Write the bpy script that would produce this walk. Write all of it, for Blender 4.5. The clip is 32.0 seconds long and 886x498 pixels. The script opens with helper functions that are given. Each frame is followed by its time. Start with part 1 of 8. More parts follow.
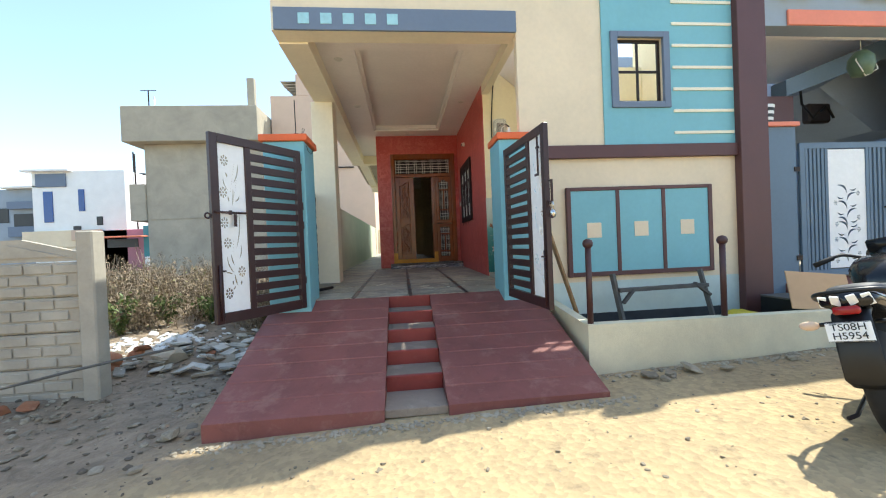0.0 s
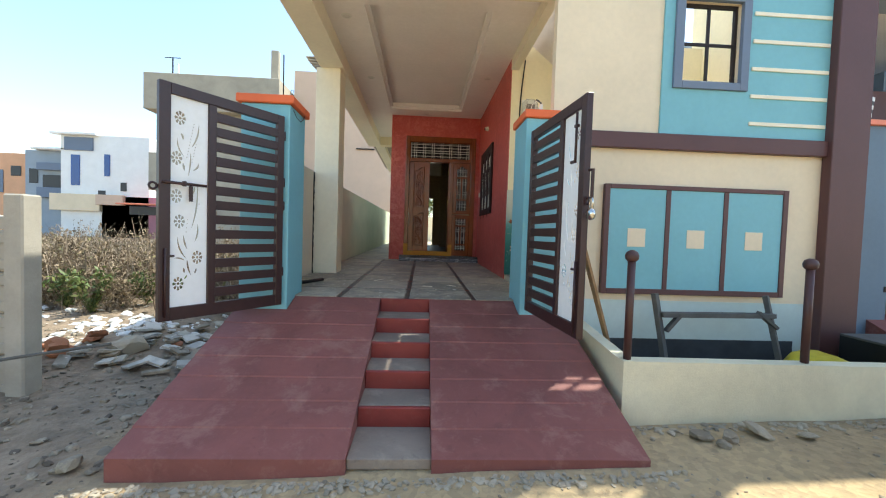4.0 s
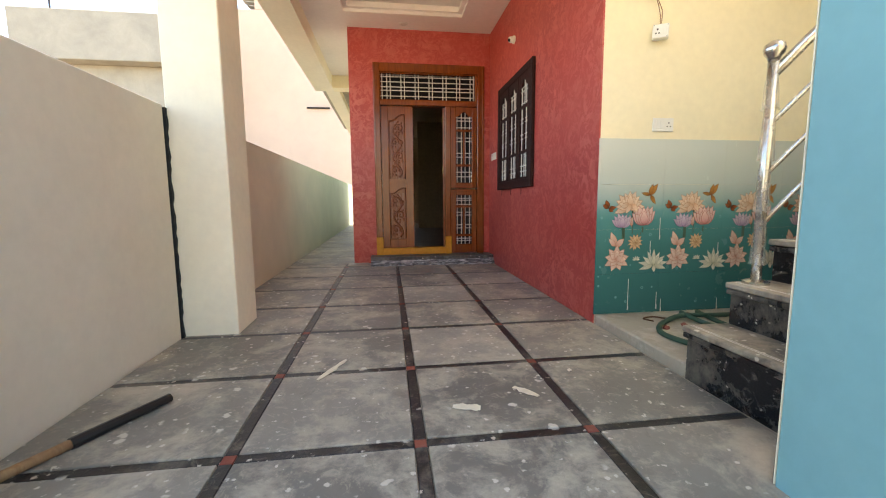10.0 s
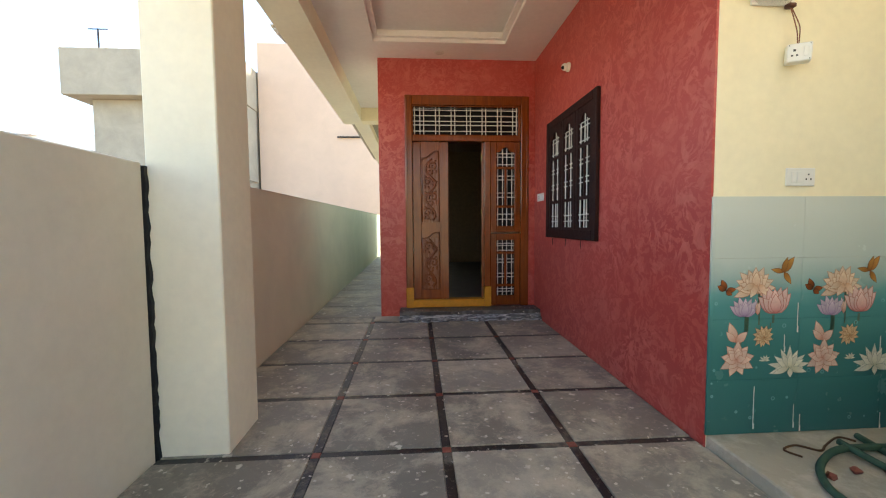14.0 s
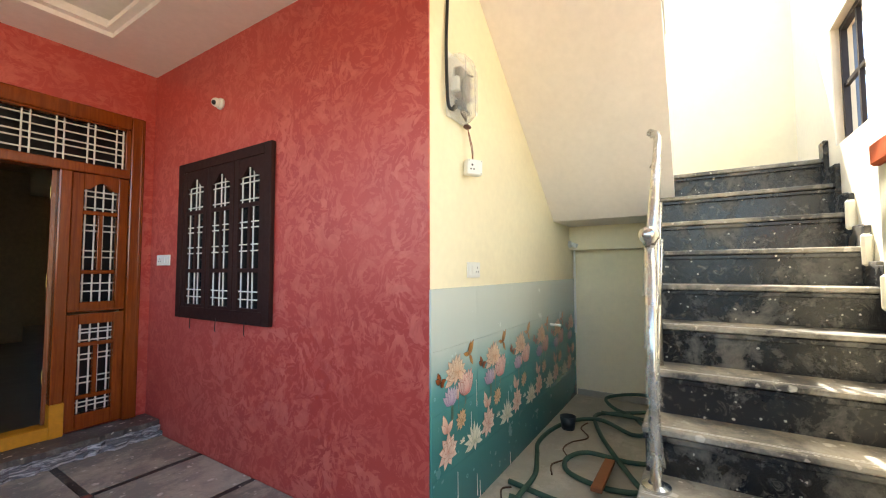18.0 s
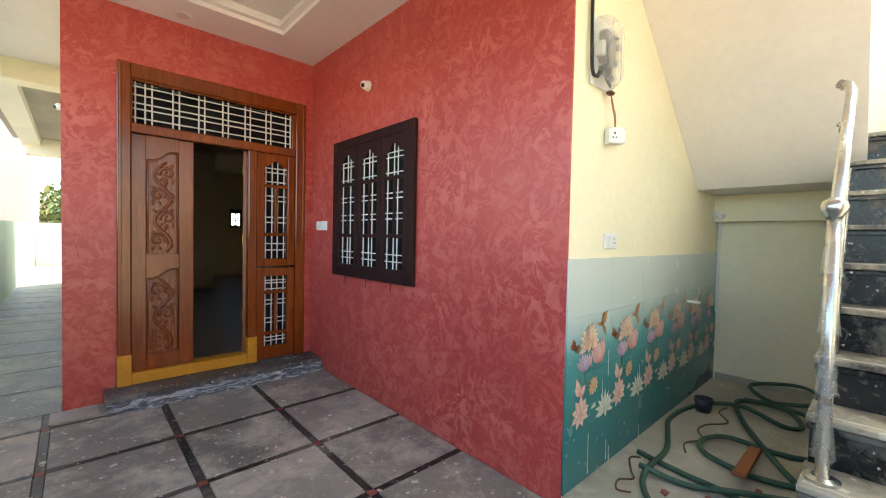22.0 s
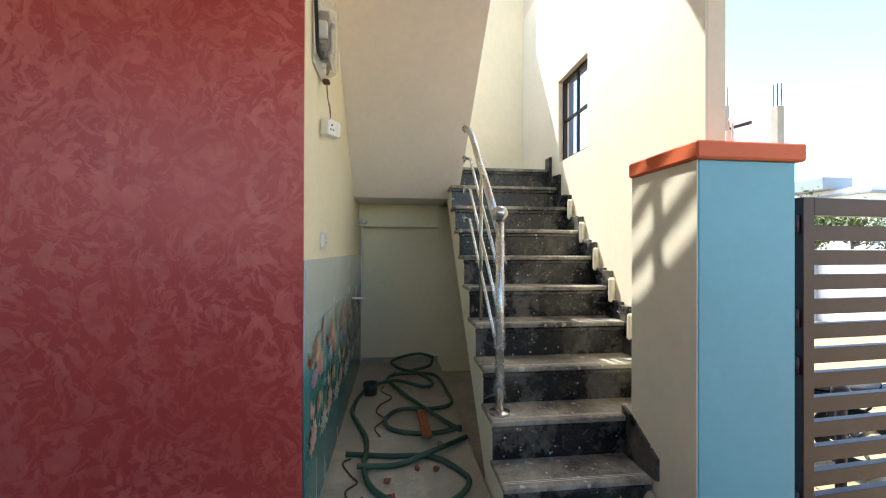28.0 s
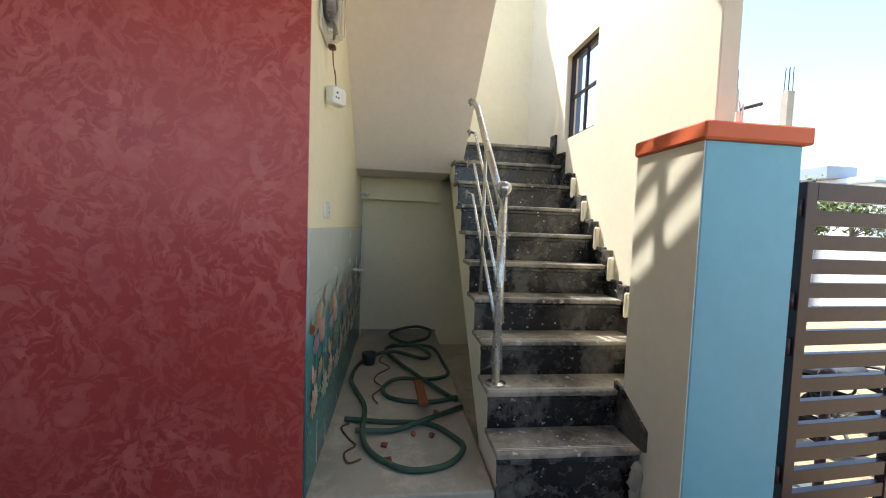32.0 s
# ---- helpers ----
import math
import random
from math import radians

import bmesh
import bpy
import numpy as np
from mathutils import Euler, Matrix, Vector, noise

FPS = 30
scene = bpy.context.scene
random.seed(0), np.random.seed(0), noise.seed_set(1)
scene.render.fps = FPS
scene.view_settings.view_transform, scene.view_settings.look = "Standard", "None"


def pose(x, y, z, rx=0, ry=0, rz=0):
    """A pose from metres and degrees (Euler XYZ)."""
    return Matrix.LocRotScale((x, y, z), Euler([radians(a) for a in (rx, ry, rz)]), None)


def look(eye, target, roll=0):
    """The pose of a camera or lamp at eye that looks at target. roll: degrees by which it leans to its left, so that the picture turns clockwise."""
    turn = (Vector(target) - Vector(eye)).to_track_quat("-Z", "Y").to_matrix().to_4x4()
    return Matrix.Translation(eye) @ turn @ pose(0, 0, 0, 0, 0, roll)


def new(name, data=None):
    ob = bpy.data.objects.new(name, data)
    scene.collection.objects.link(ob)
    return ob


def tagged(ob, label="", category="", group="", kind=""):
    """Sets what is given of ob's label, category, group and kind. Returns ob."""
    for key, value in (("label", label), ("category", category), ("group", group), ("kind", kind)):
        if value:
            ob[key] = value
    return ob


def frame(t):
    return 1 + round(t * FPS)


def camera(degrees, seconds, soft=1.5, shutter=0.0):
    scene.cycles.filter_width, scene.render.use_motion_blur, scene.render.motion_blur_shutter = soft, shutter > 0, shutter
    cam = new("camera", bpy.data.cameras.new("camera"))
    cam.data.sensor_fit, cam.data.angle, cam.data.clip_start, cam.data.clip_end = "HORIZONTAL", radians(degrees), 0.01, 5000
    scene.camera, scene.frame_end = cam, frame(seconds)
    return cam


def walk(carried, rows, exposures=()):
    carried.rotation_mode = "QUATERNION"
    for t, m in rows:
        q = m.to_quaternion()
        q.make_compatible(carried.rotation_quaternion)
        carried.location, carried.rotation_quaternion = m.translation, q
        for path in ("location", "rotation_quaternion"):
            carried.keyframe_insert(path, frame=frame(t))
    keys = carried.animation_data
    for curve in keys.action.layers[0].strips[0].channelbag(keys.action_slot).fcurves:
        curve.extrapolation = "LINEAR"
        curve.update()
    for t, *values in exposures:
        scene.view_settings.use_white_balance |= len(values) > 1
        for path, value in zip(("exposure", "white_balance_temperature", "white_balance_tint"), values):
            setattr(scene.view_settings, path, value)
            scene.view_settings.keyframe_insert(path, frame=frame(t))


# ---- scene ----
# the camera and its walk
cam = camera(95.9, 32.0, 1.1)
PATH = [
    (0, (-0.06, 0.159, 1.599), (0.142, 2.148, 1.575), -2.4),
    (0.5, (0.039, 0.377, 1.6), (0.298, 2.359, 1.547), -1.3),
    (1, (0.13, 0.557, 1.652), (0.38, 2.541, 1.653), -2.9),
    (1.5, (0.233, 0.686, 1.701), (0.19, 2.681, 1.839), -2.5),
    (2, (0.335, 0.759, 1.693), (0.644, 2.732, 1.804), -1.5),
    (2.5, (0.346, 0.784, 1.688), (0.928, 2.695, 1.783), -1.1),
    (3, (0.248, 0.797, 1.68), (0.421, 2.788, 1.756), -0.9),
    (3.5, (0.201, 0.802, 1.639), (0.081, 2.799, 1.625), -0.0),
    (4, (0.136, 0.897, 1.658), (0.243, 2.893, 1.584), 1.9),
    (4.5, (0.051, 0.977, 1.632), (0.299, 2.958, 1.509), 1.0),
    (6.5, (-0.097, 2.109, 1.673), (0.242, 4.073, 1.499), 0.0),
    (7, (-0.052, 2.496, 1.728), (0.086, 4.491, 1.708), -5.3),
    (7.5, (-0.057, 2.718, 1.73), (0.04, 4.715, 1.686), -1.8),
    (8, (-0.099, 3.041, 1.748), (0.1, 5.025, 1.6), 2.9),
    (8.5, (-0.048, 3.342, 1.758), (0.253, 5.316, 1.633), 0.4),
    (9, (-0.038, 3.633, 1.801), (0.12, 5.624, 1.697), -1.0),
    (9.5, (-0.093, 3.84, 1.911), (0.145, 5.821, 1.767), -0.4),
    (10, (-0.084, 3.926, 1.889), (0.181, 5.895, 1.661), -0.4),
    (10.5, (-0.08, 3.97, 1.9), (0.162, 5.943, 1.676), -1.5),
    (11, (-0.065, 3.942, 1.91), (0.231, 5.912, 1.74), 1.0),
    (11.5, (-0.058, 3.93, 1.925), (0.373, 5.88, 1.817), 0.2),
    (12, (-0.066, 3.942, 1.918), (0.285, 5.909, 1.828), -0.7),
    (12.5, (-0.064, 4.027, 1.903), (0.271, 5.993, 1.749), -0.3),
    (13, (-0.007, 4.24, 1.903), (0.221, 6.224, 1.786), -1.1),
    (13.5, (-0.02, 4.406, 2.046), (0.042, 6.404, 1.965), -0.8),
    (14, (-0.13, 4.605, 2.176), (0.003, 6.598, 2.058), -0.4),
    (14.5, (-0.123, 4.775, 2.213), (-0.029, 6.773, 2.167), -0.7),
    (16.5, (-0.437, 5.403, 2.387), (-0.003, 7.356, 2.379), -1.3),
    (17, (-0.366, 5.441, 2.403), (0.452, 7.266, 2.403), 0.5),
    (17.5, (-0.322, 5.431, 2.39), (1.053, 6.881, 2.453), -1.0),
    (18, (-0.287, 5.389, 2.399), (1.405, 6.449, 2.505), -0.2),
    (18.5, (-0.346, 5.408, 2.423), (1.216, 6.657, 2.436), -2.2),
    (19, (-0.4, 5.417, 2.411), (1.078, 6.765, 2.403), 1.2),
    (19.5, (-0.42, 5.414, 2.396), (1.077, 6.738, 2.327), 0.5),
    (20, (-0.452, 5.405, 2.435), (0.969, 6.809, 2.524), -0.5),
    (20.5, (-0.468, 5.408, 2.412), (0.934, 6.833, 2.367), 1.2),
    (21, (-0.476, 5.413, 2.414), (0.874, 6.886, 2.328), 1.3),
    (21.5, (-0.479, 5.422, 2.398), (0.878, 6.891, 2.344), 1.3),
    (22, (-0.484, 5.434, 2.401), (0.871, 6.904, 2.343), 1.2),
    (22.5, (-0.489, 5.43, 2.42), (0.778, 6.977, 2.382), 1.2),
    (23, (-0.5, 5.423, 2.409), (0.473, 7.168, 2.315), -0.3),
    (23.5, (-0.466, 5.437, 2.427), (0.184, 7.325, 2.322), 0.2),
    (24, (-0.484, 5.527, 2.413), (0.05, 7.454, 2.379), 2.2),
    (24.5, (-0.604, 5.676, 2.409), (-0.026, 7.59, 2.367), 1.3),
    (26.5, (-0.492, 6.192, 2.364), (0.957, 7.57, 2.405), -0.7),
    (27, (-0.446, 6.186, 2.351), (1.409, 6.931, 2.409), 0.1),
    (27.5, (-0.428, 6.126, 2.36), (1.557, 6.37, 2.362), -0.0),
    (28, (-0.423, 6.084, 2.35), (1.563, 5.847, 2.357), 0.2),
    (28.5, (-0.405, 6.062, 2.351), (1.577, 5.791, 2.373), -0.0),
    (29, (-0.393, 5.982, 2.366), (1.598, 5.796, 2.387), -1.3),
    (29.5, (-0.376, 5.914, 2.354), (1.618, 5.757, 2.359), 0.1),
    (30, (-0.361, 5.918, 2.348), (1.636, 5.817, 2.291), -1.5),
    (30.5, (-0.368, 5.97, 2.34), (1.631, 6.0, 2.392), -0.4),
    (31, (-0.394, 6.057, 2.346), (1.598, 6.223, 2.403), 0.4),
    (31.5, (-0.429, 6.093, 2.326), (1.57, 6.121, 2.338), -0.3),
    (32, (-0.433, 6.102, 2.332), (1.549, 5.858, 2.223), 2.1),
]
EXPOSURES = [(0.0, 1.58, 6700, 2), (2.5, 1.73, 6750, 2), (3.0, 1.63, 6750, 2), (4.5, 1.58, 6800, 2), (6.5, 2.31, 7000, 0), (7.5, 2.44, 7250, 2), (9.0, 2.60, 7800, 9), (10.0, 2.63, 7650, 10), (12.0, 2.56, 7600, 10), (13.0, 2.71, 7300, 7), (14.2, 2.30, 7150, 5), (17.0, 2.80, 7900, 18), (18.0, 2.83, 6950, 8),
             (19.0, 2.98, 6650, 4), (20.0, 3.08, 6600, 4), (21.0, 2.93, 6500, 3), (22.5, 2.88, 6600, 4), (24.5, 2.83, 7450, 12), (27.0, 3.28, 6500, 3), (27.5, 2.50, 6500, 6), (28.0, 1.90, 6400, 8), (30.0, 1.76, 6350, 8), (32.0, 1.83, 6400, 9)]
walk(cam, [(t, look(eye, target, roll)) for t, eye, target, roll in PATH], EXPOSURES)

# daylight: a clear sky and one sun, high, from behind and to the right of the house
SUN_DIR = Vector((0.515, 0.34, 1.0)).normalized()
world = bpy.data.worlds.new("sky")
scene.world = world
world.use_nodes = True
wn = world.node_tree
sky = wn.nodes.new("ShaderNodeTexSky")
sky.sky_type = 'NISHITA'
sky.sun_disc = False
sky.sun_elevation = math.asin(SUN_DIR.z)
sky.sun_rotation = math.atan2(SUN_DIR.x, SUN_DIR.y)
sky.air_density, sky.dust_density, sky.ozone_density = 1.0, 0.9, 1.0
wn.links.new(sky.outputs[0], wn.nodes["Background"].inputs[0])
wn.nodes["Background"].inputs[1].default_value = 0.135
sun = new("sun", bpy.data.lights.new("sun", 'SUN'))
sun.data.energy, sun.data.angle, sun.data.color = 2.6, radians(0.53), (1.0, 0.965, 0.91)
sun.matrix_basis = look(SUN_DIR * 60, (0, 0, 0))

# ---- materials ----
def srgb(r, g, b):
    return tuple((c / 12.92 if c <= 0.04045 else ((c + 0.055) / 1.055) ** 2.4) for c in (r / 255, g / 255, b / 255)) + (1.0,)


class Mat:
    """A small builder for node materials."""
    def __init__(self, name, rough=0.6, metal=0.0, spec=0.5):
        self.m = bpy.data.materials.new(name)
        self.m.use_nodes = True
        self.t = self.m.node_tree
        self.b = self.t.nodes["Principled BSDF"]
        self.b.inputs["Roughness"].default_value = rough
        self.b.inputs["Metallic"].default_value = metal
        self.b.inputs["Specular IOR Level"].default_value = spec
        self.co = self.t.nodes.new("ShaderNodeTexCoord").outputs["Object"]

    def n(self, kind, **v):
        nd = self.t.nodes.new(kind)
        for k, val in v.items():
            nd.inputs[k.replace("_", " ")].default_value = val
        return nd

    def link(self, a, b):
        self.t.links.new(a, b)

    def noise(self, scale, detail=4.0, rough=0.55, dist=0.0, co=None):
        nd = self.n("ShaderNodeTexNoise", Scale=scale, Detail=detail, Roughness=rough, Distortion=dist)
        self.link(co or self.co, nd.inputs["Vector"])
        return nd.outputs["Fac"]

    def ramp(self, fac, *stops):
        nd = self.t.nodes.new("ShaderNodeValToRGB")
        e = nd.color_ramp.elements
        while len(e) < len(stops):
            e.new(0.5)
        for el, (p, c) in zip(e, stops):
            el.position, el.color = p, c if len(c) == 4 else (*c, 1.0)
        self.link(fac, nd.inputs[0])
        return nd.outputs[0]

    def mix(self, fac, a, b, blend='MIX'):
        nd = self.t.nodes.new("ShaderNodeMix")
        nd.data_type, nd.blend_type = 'RGBA', blend
        for sock, v in ((nd.inputs["Factor"], fac), (nd.inputs["A"], a), (nd.inputs["B"], b)):
            if isinstance(v, bpy.types.NodeSocket):
                self.link(v, sock)
            elif isinstance(v, (int, float)):
                sock.default_value = v
            else:
                sock.default_value = v if len(v) == 4 else (*v, 1.0)
        return nd.outputs["Result"]

    def color(self, c):
        if isinstance(c, bpy.types.NodeSocket):
            self.link(c, self.b.inputs["Base Color"])
        else:
            self.b.inputs["Base Color"].default_value = c if len(c) == 4 else (*c, 1.0)
        return self

    def rough(self, fac, lo, hi):
        nd = self.n("ShaderNodeMapRange")
        nd.inputs["To Min"].default_value, nd.inputs["To Max"].default_value = lo, hi
        self.link(fac, nd.inputs["Value"])
        self.link(nd.outputs[0], self.b.inputs["Roughness"])

    def bump(self, fac, dist=0.002, strength=0.6):
        nd = self.n("ShaderNodeBump", Strength=strength, Distance=dist)
        self.link(fac, nd.inputs["Height"])
        self.link(nd.outputs[0], self.b.inputs["Normal"])

    def island(self):
        return self.t.nodes.new("ShaderNodeObjectInfo").outputs["Random"]


def scale(c, k):
    return tuple(min(1.0, v * k) for v in c[:3]) + (1.0,)


def painted(name, c, stain=0.86, rough=0.62, grime=None, bump=0.0015, sc=1.0):
    """Painted plaster: broad mottling, a few stains, trowel relief."""
    m = Mat(name, rough)
    broad = m.ramp(m.noise(1.3 * sc, 5, 0.6, 0.4), (0.3, scale(c, stain)), (0.68, scale(c, 1.04)))
    fine = m.ramp(m.noise(22 * sc, 4), (0.3, (0.97, 0.97, 0.97)), (0.7, (1.02, 1.02, 1.02)))
    col = m.mix(1.0, broad, fine, 'MULTIPLY')
    g = grime or scale(c, 0.62)
    spots = m.ramp(m.noise(3.6 * sc, 7, 0.72, 0.8), (0.66, (0, 0, 0)), (0.8, (0.22, 0.22, 0.22)))
    m.color(m.mix(spots, col, g))
    m.bump(m.noise(38 * sc, 5, 0.65), bump, 0.5)
    return m.m


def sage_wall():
    """Plaster whose colour runs from beige to grey-green further along the passage."""
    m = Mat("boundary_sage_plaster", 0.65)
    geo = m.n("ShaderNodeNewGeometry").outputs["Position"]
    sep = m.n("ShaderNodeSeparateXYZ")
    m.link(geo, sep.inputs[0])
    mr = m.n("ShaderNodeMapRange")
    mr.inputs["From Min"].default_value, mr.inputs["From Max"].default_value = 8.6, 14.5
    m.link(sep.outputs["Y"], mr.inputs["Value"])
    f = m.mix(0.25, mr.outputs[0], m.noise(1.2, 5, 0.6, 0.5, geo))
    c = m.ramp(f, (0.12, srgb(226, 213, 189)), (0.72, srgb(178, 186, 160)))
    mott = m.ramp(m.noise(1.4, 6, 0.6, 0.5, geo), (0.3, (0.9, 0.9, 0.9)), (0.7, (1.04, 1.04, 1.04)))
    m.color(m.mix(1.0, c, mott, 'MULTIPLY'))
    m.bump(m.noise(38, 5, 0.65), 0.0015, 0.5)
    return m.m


def plain(name, c, rough=0.5, metal=0.0, var=0.85, sc=14.0, bump=0.0, spec=0.5):
    m = Mat(name, rough, metal, spec)
    m.color(m.ramp(m.noise(sc, 5, 0.6, 0.3), (0.3, scale(c, var)), (0.7, scale(c, 1.05))))
    m.rough(m.noise(sc * 1.7, 4), max(0.05, rough - 0.1), min(1.0, rough + 0.12))
    if bump:
        m.bump(m.noise(sc * 6, 4), bump, 0.5)
    return m.m


CREAM = painted("cream_paint", srgb(241, 233, 209), 0.93)
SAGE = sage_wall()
BUFF = painted("buff_paint", srgb(232, 214, 184), 0.92)
PINKWHITE = painted("neighbour_plaster", srgb(212, 184, 162), 0.95)
WALLGREY = painted("boundary_plaster", srgb(218, 208, 188), 0.94)
YELLOWISH = painted("yellow_cream_paint", srgb(244, 233, 199), 0.95)
CEIL = painted("ceiling_white", srgb(246, 240, 235), 0.97, bump=0.0004)
SOFFIT = painted("soffit_white", srgb(244, 235, 228), 0.96, bump=0.0006)
BLUE = painted("sky_blue_paint", srgb(124, 182, 192), 0.93, 0.5)
GREYBLUE = painted("grey_blue_paint", srgb(112, 126, 146), 0.92)
ORANGE = painted("orange_paint", srgb(232, 110, 62), 0.86)
BROWNP = painted("brown_paint", srgb(92, 58, 56), 0.88, 0.5)
NGREY = painted("grey_house_paint", srgb(152, 164, 176), 0.92)
NDARK = painted("slate_blue_paint", srgb(102, 122, 140), 0.9)
NYELLOW = painted("yellow_paint", srgb(226, 196, 72), 0.9)
CORAL = painted("coral_paint", srgb(232, 138, 112), 0.92)
WHITEP = painted("white_paint", srgb(240, 240, 238), 0.95)
LOWWALL = painted("weathered_cream_plaster", srgb(226, 217, 188), 0.84, 0.75, srgb(150, 132, 100), 0.006, 1.6)
PALEBLUE = painted("pale_blue_wash", srgb(206, 220, 214), 0.85, 0.7, srgb(186, 180, 160))
CONCRETE = painted("bare_cement", srgb(178, 169, 152), 0.8, 0.9, bump=0.004)
PRECAST = painted("precast_concrete", srgb(176, 168, 154), 0.74, 0.9, bump=0.004, sc=2)
MAROON = plain("maroon_gate_paint", srgb(58, 34, 34), 0.38, 0.0, 0.8, 30)
DARKWOOD = plain("dark_window_paint", srgb(48, 25, 22), 0.6, 0, 0.75, 20, 0.001, 0.2)
GREYWOOD = plain("weathered_timber", srgb(96, 94, 90), 0.85, 0, 0.7, 9, 0.003)
RODS = plain("white_grille_paint", srgb(226, 222, 214), 0.45)
PLASTIC = plain("white_plastic", srgb(232, 230, 222), 0.35, 0, 0.97)
BLACKPL = plain("black_plastic", srgb(20, 20, 22), 0.4, 0, 0.8)
RUBBER = plain("black_rubber", srgb(24, 24, 25), 0.8)
GREENPAINT = plain("green_pot_glaze", srgb(92, 112, 88), 0.4)
HOSE = plain("green_hose", srgb(58, 90, 72), 0.6, 0, 0.7, 18)
FILMED = plain("film_wrapped_steel", (0.70, 0.69, 0.66, 1), 0.24, 0.95, 0.9, 26)
STEEL = plain("polished_steel", (0.62, 0.61, 0.58, 1), 0.22, 1.0, 0.9, 6)
IRON = plain("dark_iron", srgb(60, 52, 50), 0.5, 0.7)
BRASS = plain("brass", (0.6, 0.42, 0.15, 1), 0.35, 1.0)
YSILL = plain("turmeric_yellow_paint", srgb(206, 142, 26), 0.5, 0, 0.8, 18)
CARD = plain("brown_board", srgb(196, 160, 122), 0.8, 0, 0.92, 4)
SACK = plain("yellow_sack", srgb(206, 186, 52), 0.7, 0, 0.8, 20, 0.003)
BROWNPOLE = plain("brown_pipe_paint", srgb(76, 48, 46), 0.42)
DARKROOM = plain("dim_room_paint", srgb(206, 192, 164), 0.7)
BLUEGLASS = plain("blue_glass", srgb(52, 84, 150), 0.12)


def red_texture():
    """Red paint put on with a knife: angular strokes in all directions, two tones."""
    m = Mat("red_texture_paint", 0.42)
    sep = m.n("ShaderNodeSeparateXYZ")
    m.link(m.n("ShaderNodeNewGeometry").outputs["Position"], sep.inputs[0])

    def math2(op, a, b):
        nd = m.n("ShaderNodeMath")
        nd.operation = op
        for sock, v in zip(nd.inputs, (a, b)):
            if isinstance(v, bpy.types.NodeSocket):
                m.link(v, sock)
            else:
                sock.default_value = v
        return nd.outputs[0]
    flat = m.n("ShaderNodeCombineXYZ")
    m.link(math2('ADD', sep.outputs["X"], sep.outputs["Y"]), flat.inputs["X"])
    m.link(sep.outputs["Z"], flat.inputs["Y"])
    wob = m.n("ShaderNodeTexNoise", Scale=9.0, Detail=3.0, Roughness=0.6)
    m.link(flat.outputs[0], wob.inputs["Vector"])
    warp = m.n("ShaderNodeVectorMath")
    warp.operation = 'MULTIPLY_ADD'
    m.link(wob.outputs["Color"], warp.inputs[0])
    warp.inputs[1].default_value = (0.07, 0.07, 0.0)
    m.link(flat.outputs[0], warp.inputs[2])

    def strokes(scale_, long_, thin, lo, hi):
        vor = m.n("ShaderNodeTexVoronoi", Scale=scale_)
        vor.voronoi_dimensions = '2D'
        m.link(warp.outputs[0], vor.inputs["Vector"])
        loc = m.n("ShaderNodeVectorMath")
        loc.operation = 'SUBTRACT'
        m.link(warp.outputs[0], loc.inputs[0])
        m.link(vor.outputs["Position"], loc.inputs[1])
        cc = m.n("ShaderNodeSeparateColor")
        m.link(vor.outputs["Color"], cc.inputs[0])
        rot = m.n("ShaderNodeVectorRotate")
        rot.rotation_type = 'Z_AXIS'
        m.link(loc.outputs[0], rot.inputs["Vector"])
        m.link(math2('MULTIPLY', cc.outputs[0], 6.283), rot.inputs["Angle"])
        off = m.n("ShaderNodeVectorMath")
        off.operation = 'MULTIPLY_ADD'
        m.link(rot.outputs[0], off.inputs[0])
        off.inputs[1].default_value = (long_, thin, 1.0)
        m.link(vor.outputs["Color"], off.inputs[2])
        big = m.n("ShaderNodeVectorMath")
        big.operation = 'MULTIPLY'
        m.link(off.outputs[0], big.inputs[0])
        big.inputs[1].default_value = (1.0, 1.0, 9.0)
        f = m.noise(1.0, 4, 0.55, 0.9, big.outputs[0])
        return f, m.ramp(f, (lo, (0, 0, 0)), (hi, (1, 1, 1)))
    f1, s1 = strokes(5.2, 6.5, 12.0, 0.505, 0.55)
    f2, s2 = strokes(10.5, 11.0, 27.0, 0.51, 0.55)
    area = m.ramp(m.noise(1.5, 5, 0.7, 1.2, flat.outputs[0]), (0.38, (0.05, 0.05, 0.05)), (0.62, (0.9, 0.9, 0.9)))
    base = m.ramp(m.noise(0.9, 4, 0.6, 0.6, flat.outputs[0]), (0.32, srgb(172, 62, 57)), (0.66, srgb(188, 76, 68)))
    col = m.mix(m.mix(1.0, s1, area, 'MULTIPLY'), base, srgb(202, 105, 95))
    col = m.mix(m.mix(0.5, s2, m.mix(1.0, s2, area, 'MULTIPLY'), 'MIX'), col, m.mix(0.55, col, srgb(206, 106, 96)))
    m.color(col)
    m.rough(f1, 0.32, 0.5)
    m.bump(m.mix(0.5, f1, f2), 0.0016, 0.45)
    return m.m


RED = red_texture()


def wood(name, dark, light, rough=0.34, axis=2, sc=1.0):
    m = Mat(name, rough)
    mp = m.n("ShaderNodeMapping")
    s = [26.0 * sc, 26.0 * sc, 26.0 * sc]
    s[axis] = 1.6 * sc
    mp.inputs["Scale"].default_value = s
    m.link(m.co, mp.inputs["Vector"])
    g = m.noise(1.0, 6, 0.6, 1.4, mp.outputs[0])
    broad = m.noise(2.2, 3)
    c = m.ramp(g, (0.3, dark), (0.7, light))
    m.color(m.mix(m.ramp(broad, (0.35, (0, 0, 0)), (0.7, (0.55, 0.55, 0.55))), c, scale(dark, 0.8)))
    m.rough(g, rough - 0.08, rough + 0.14)
    m.bump(g, 0.0008, 0.4)
    return m.m


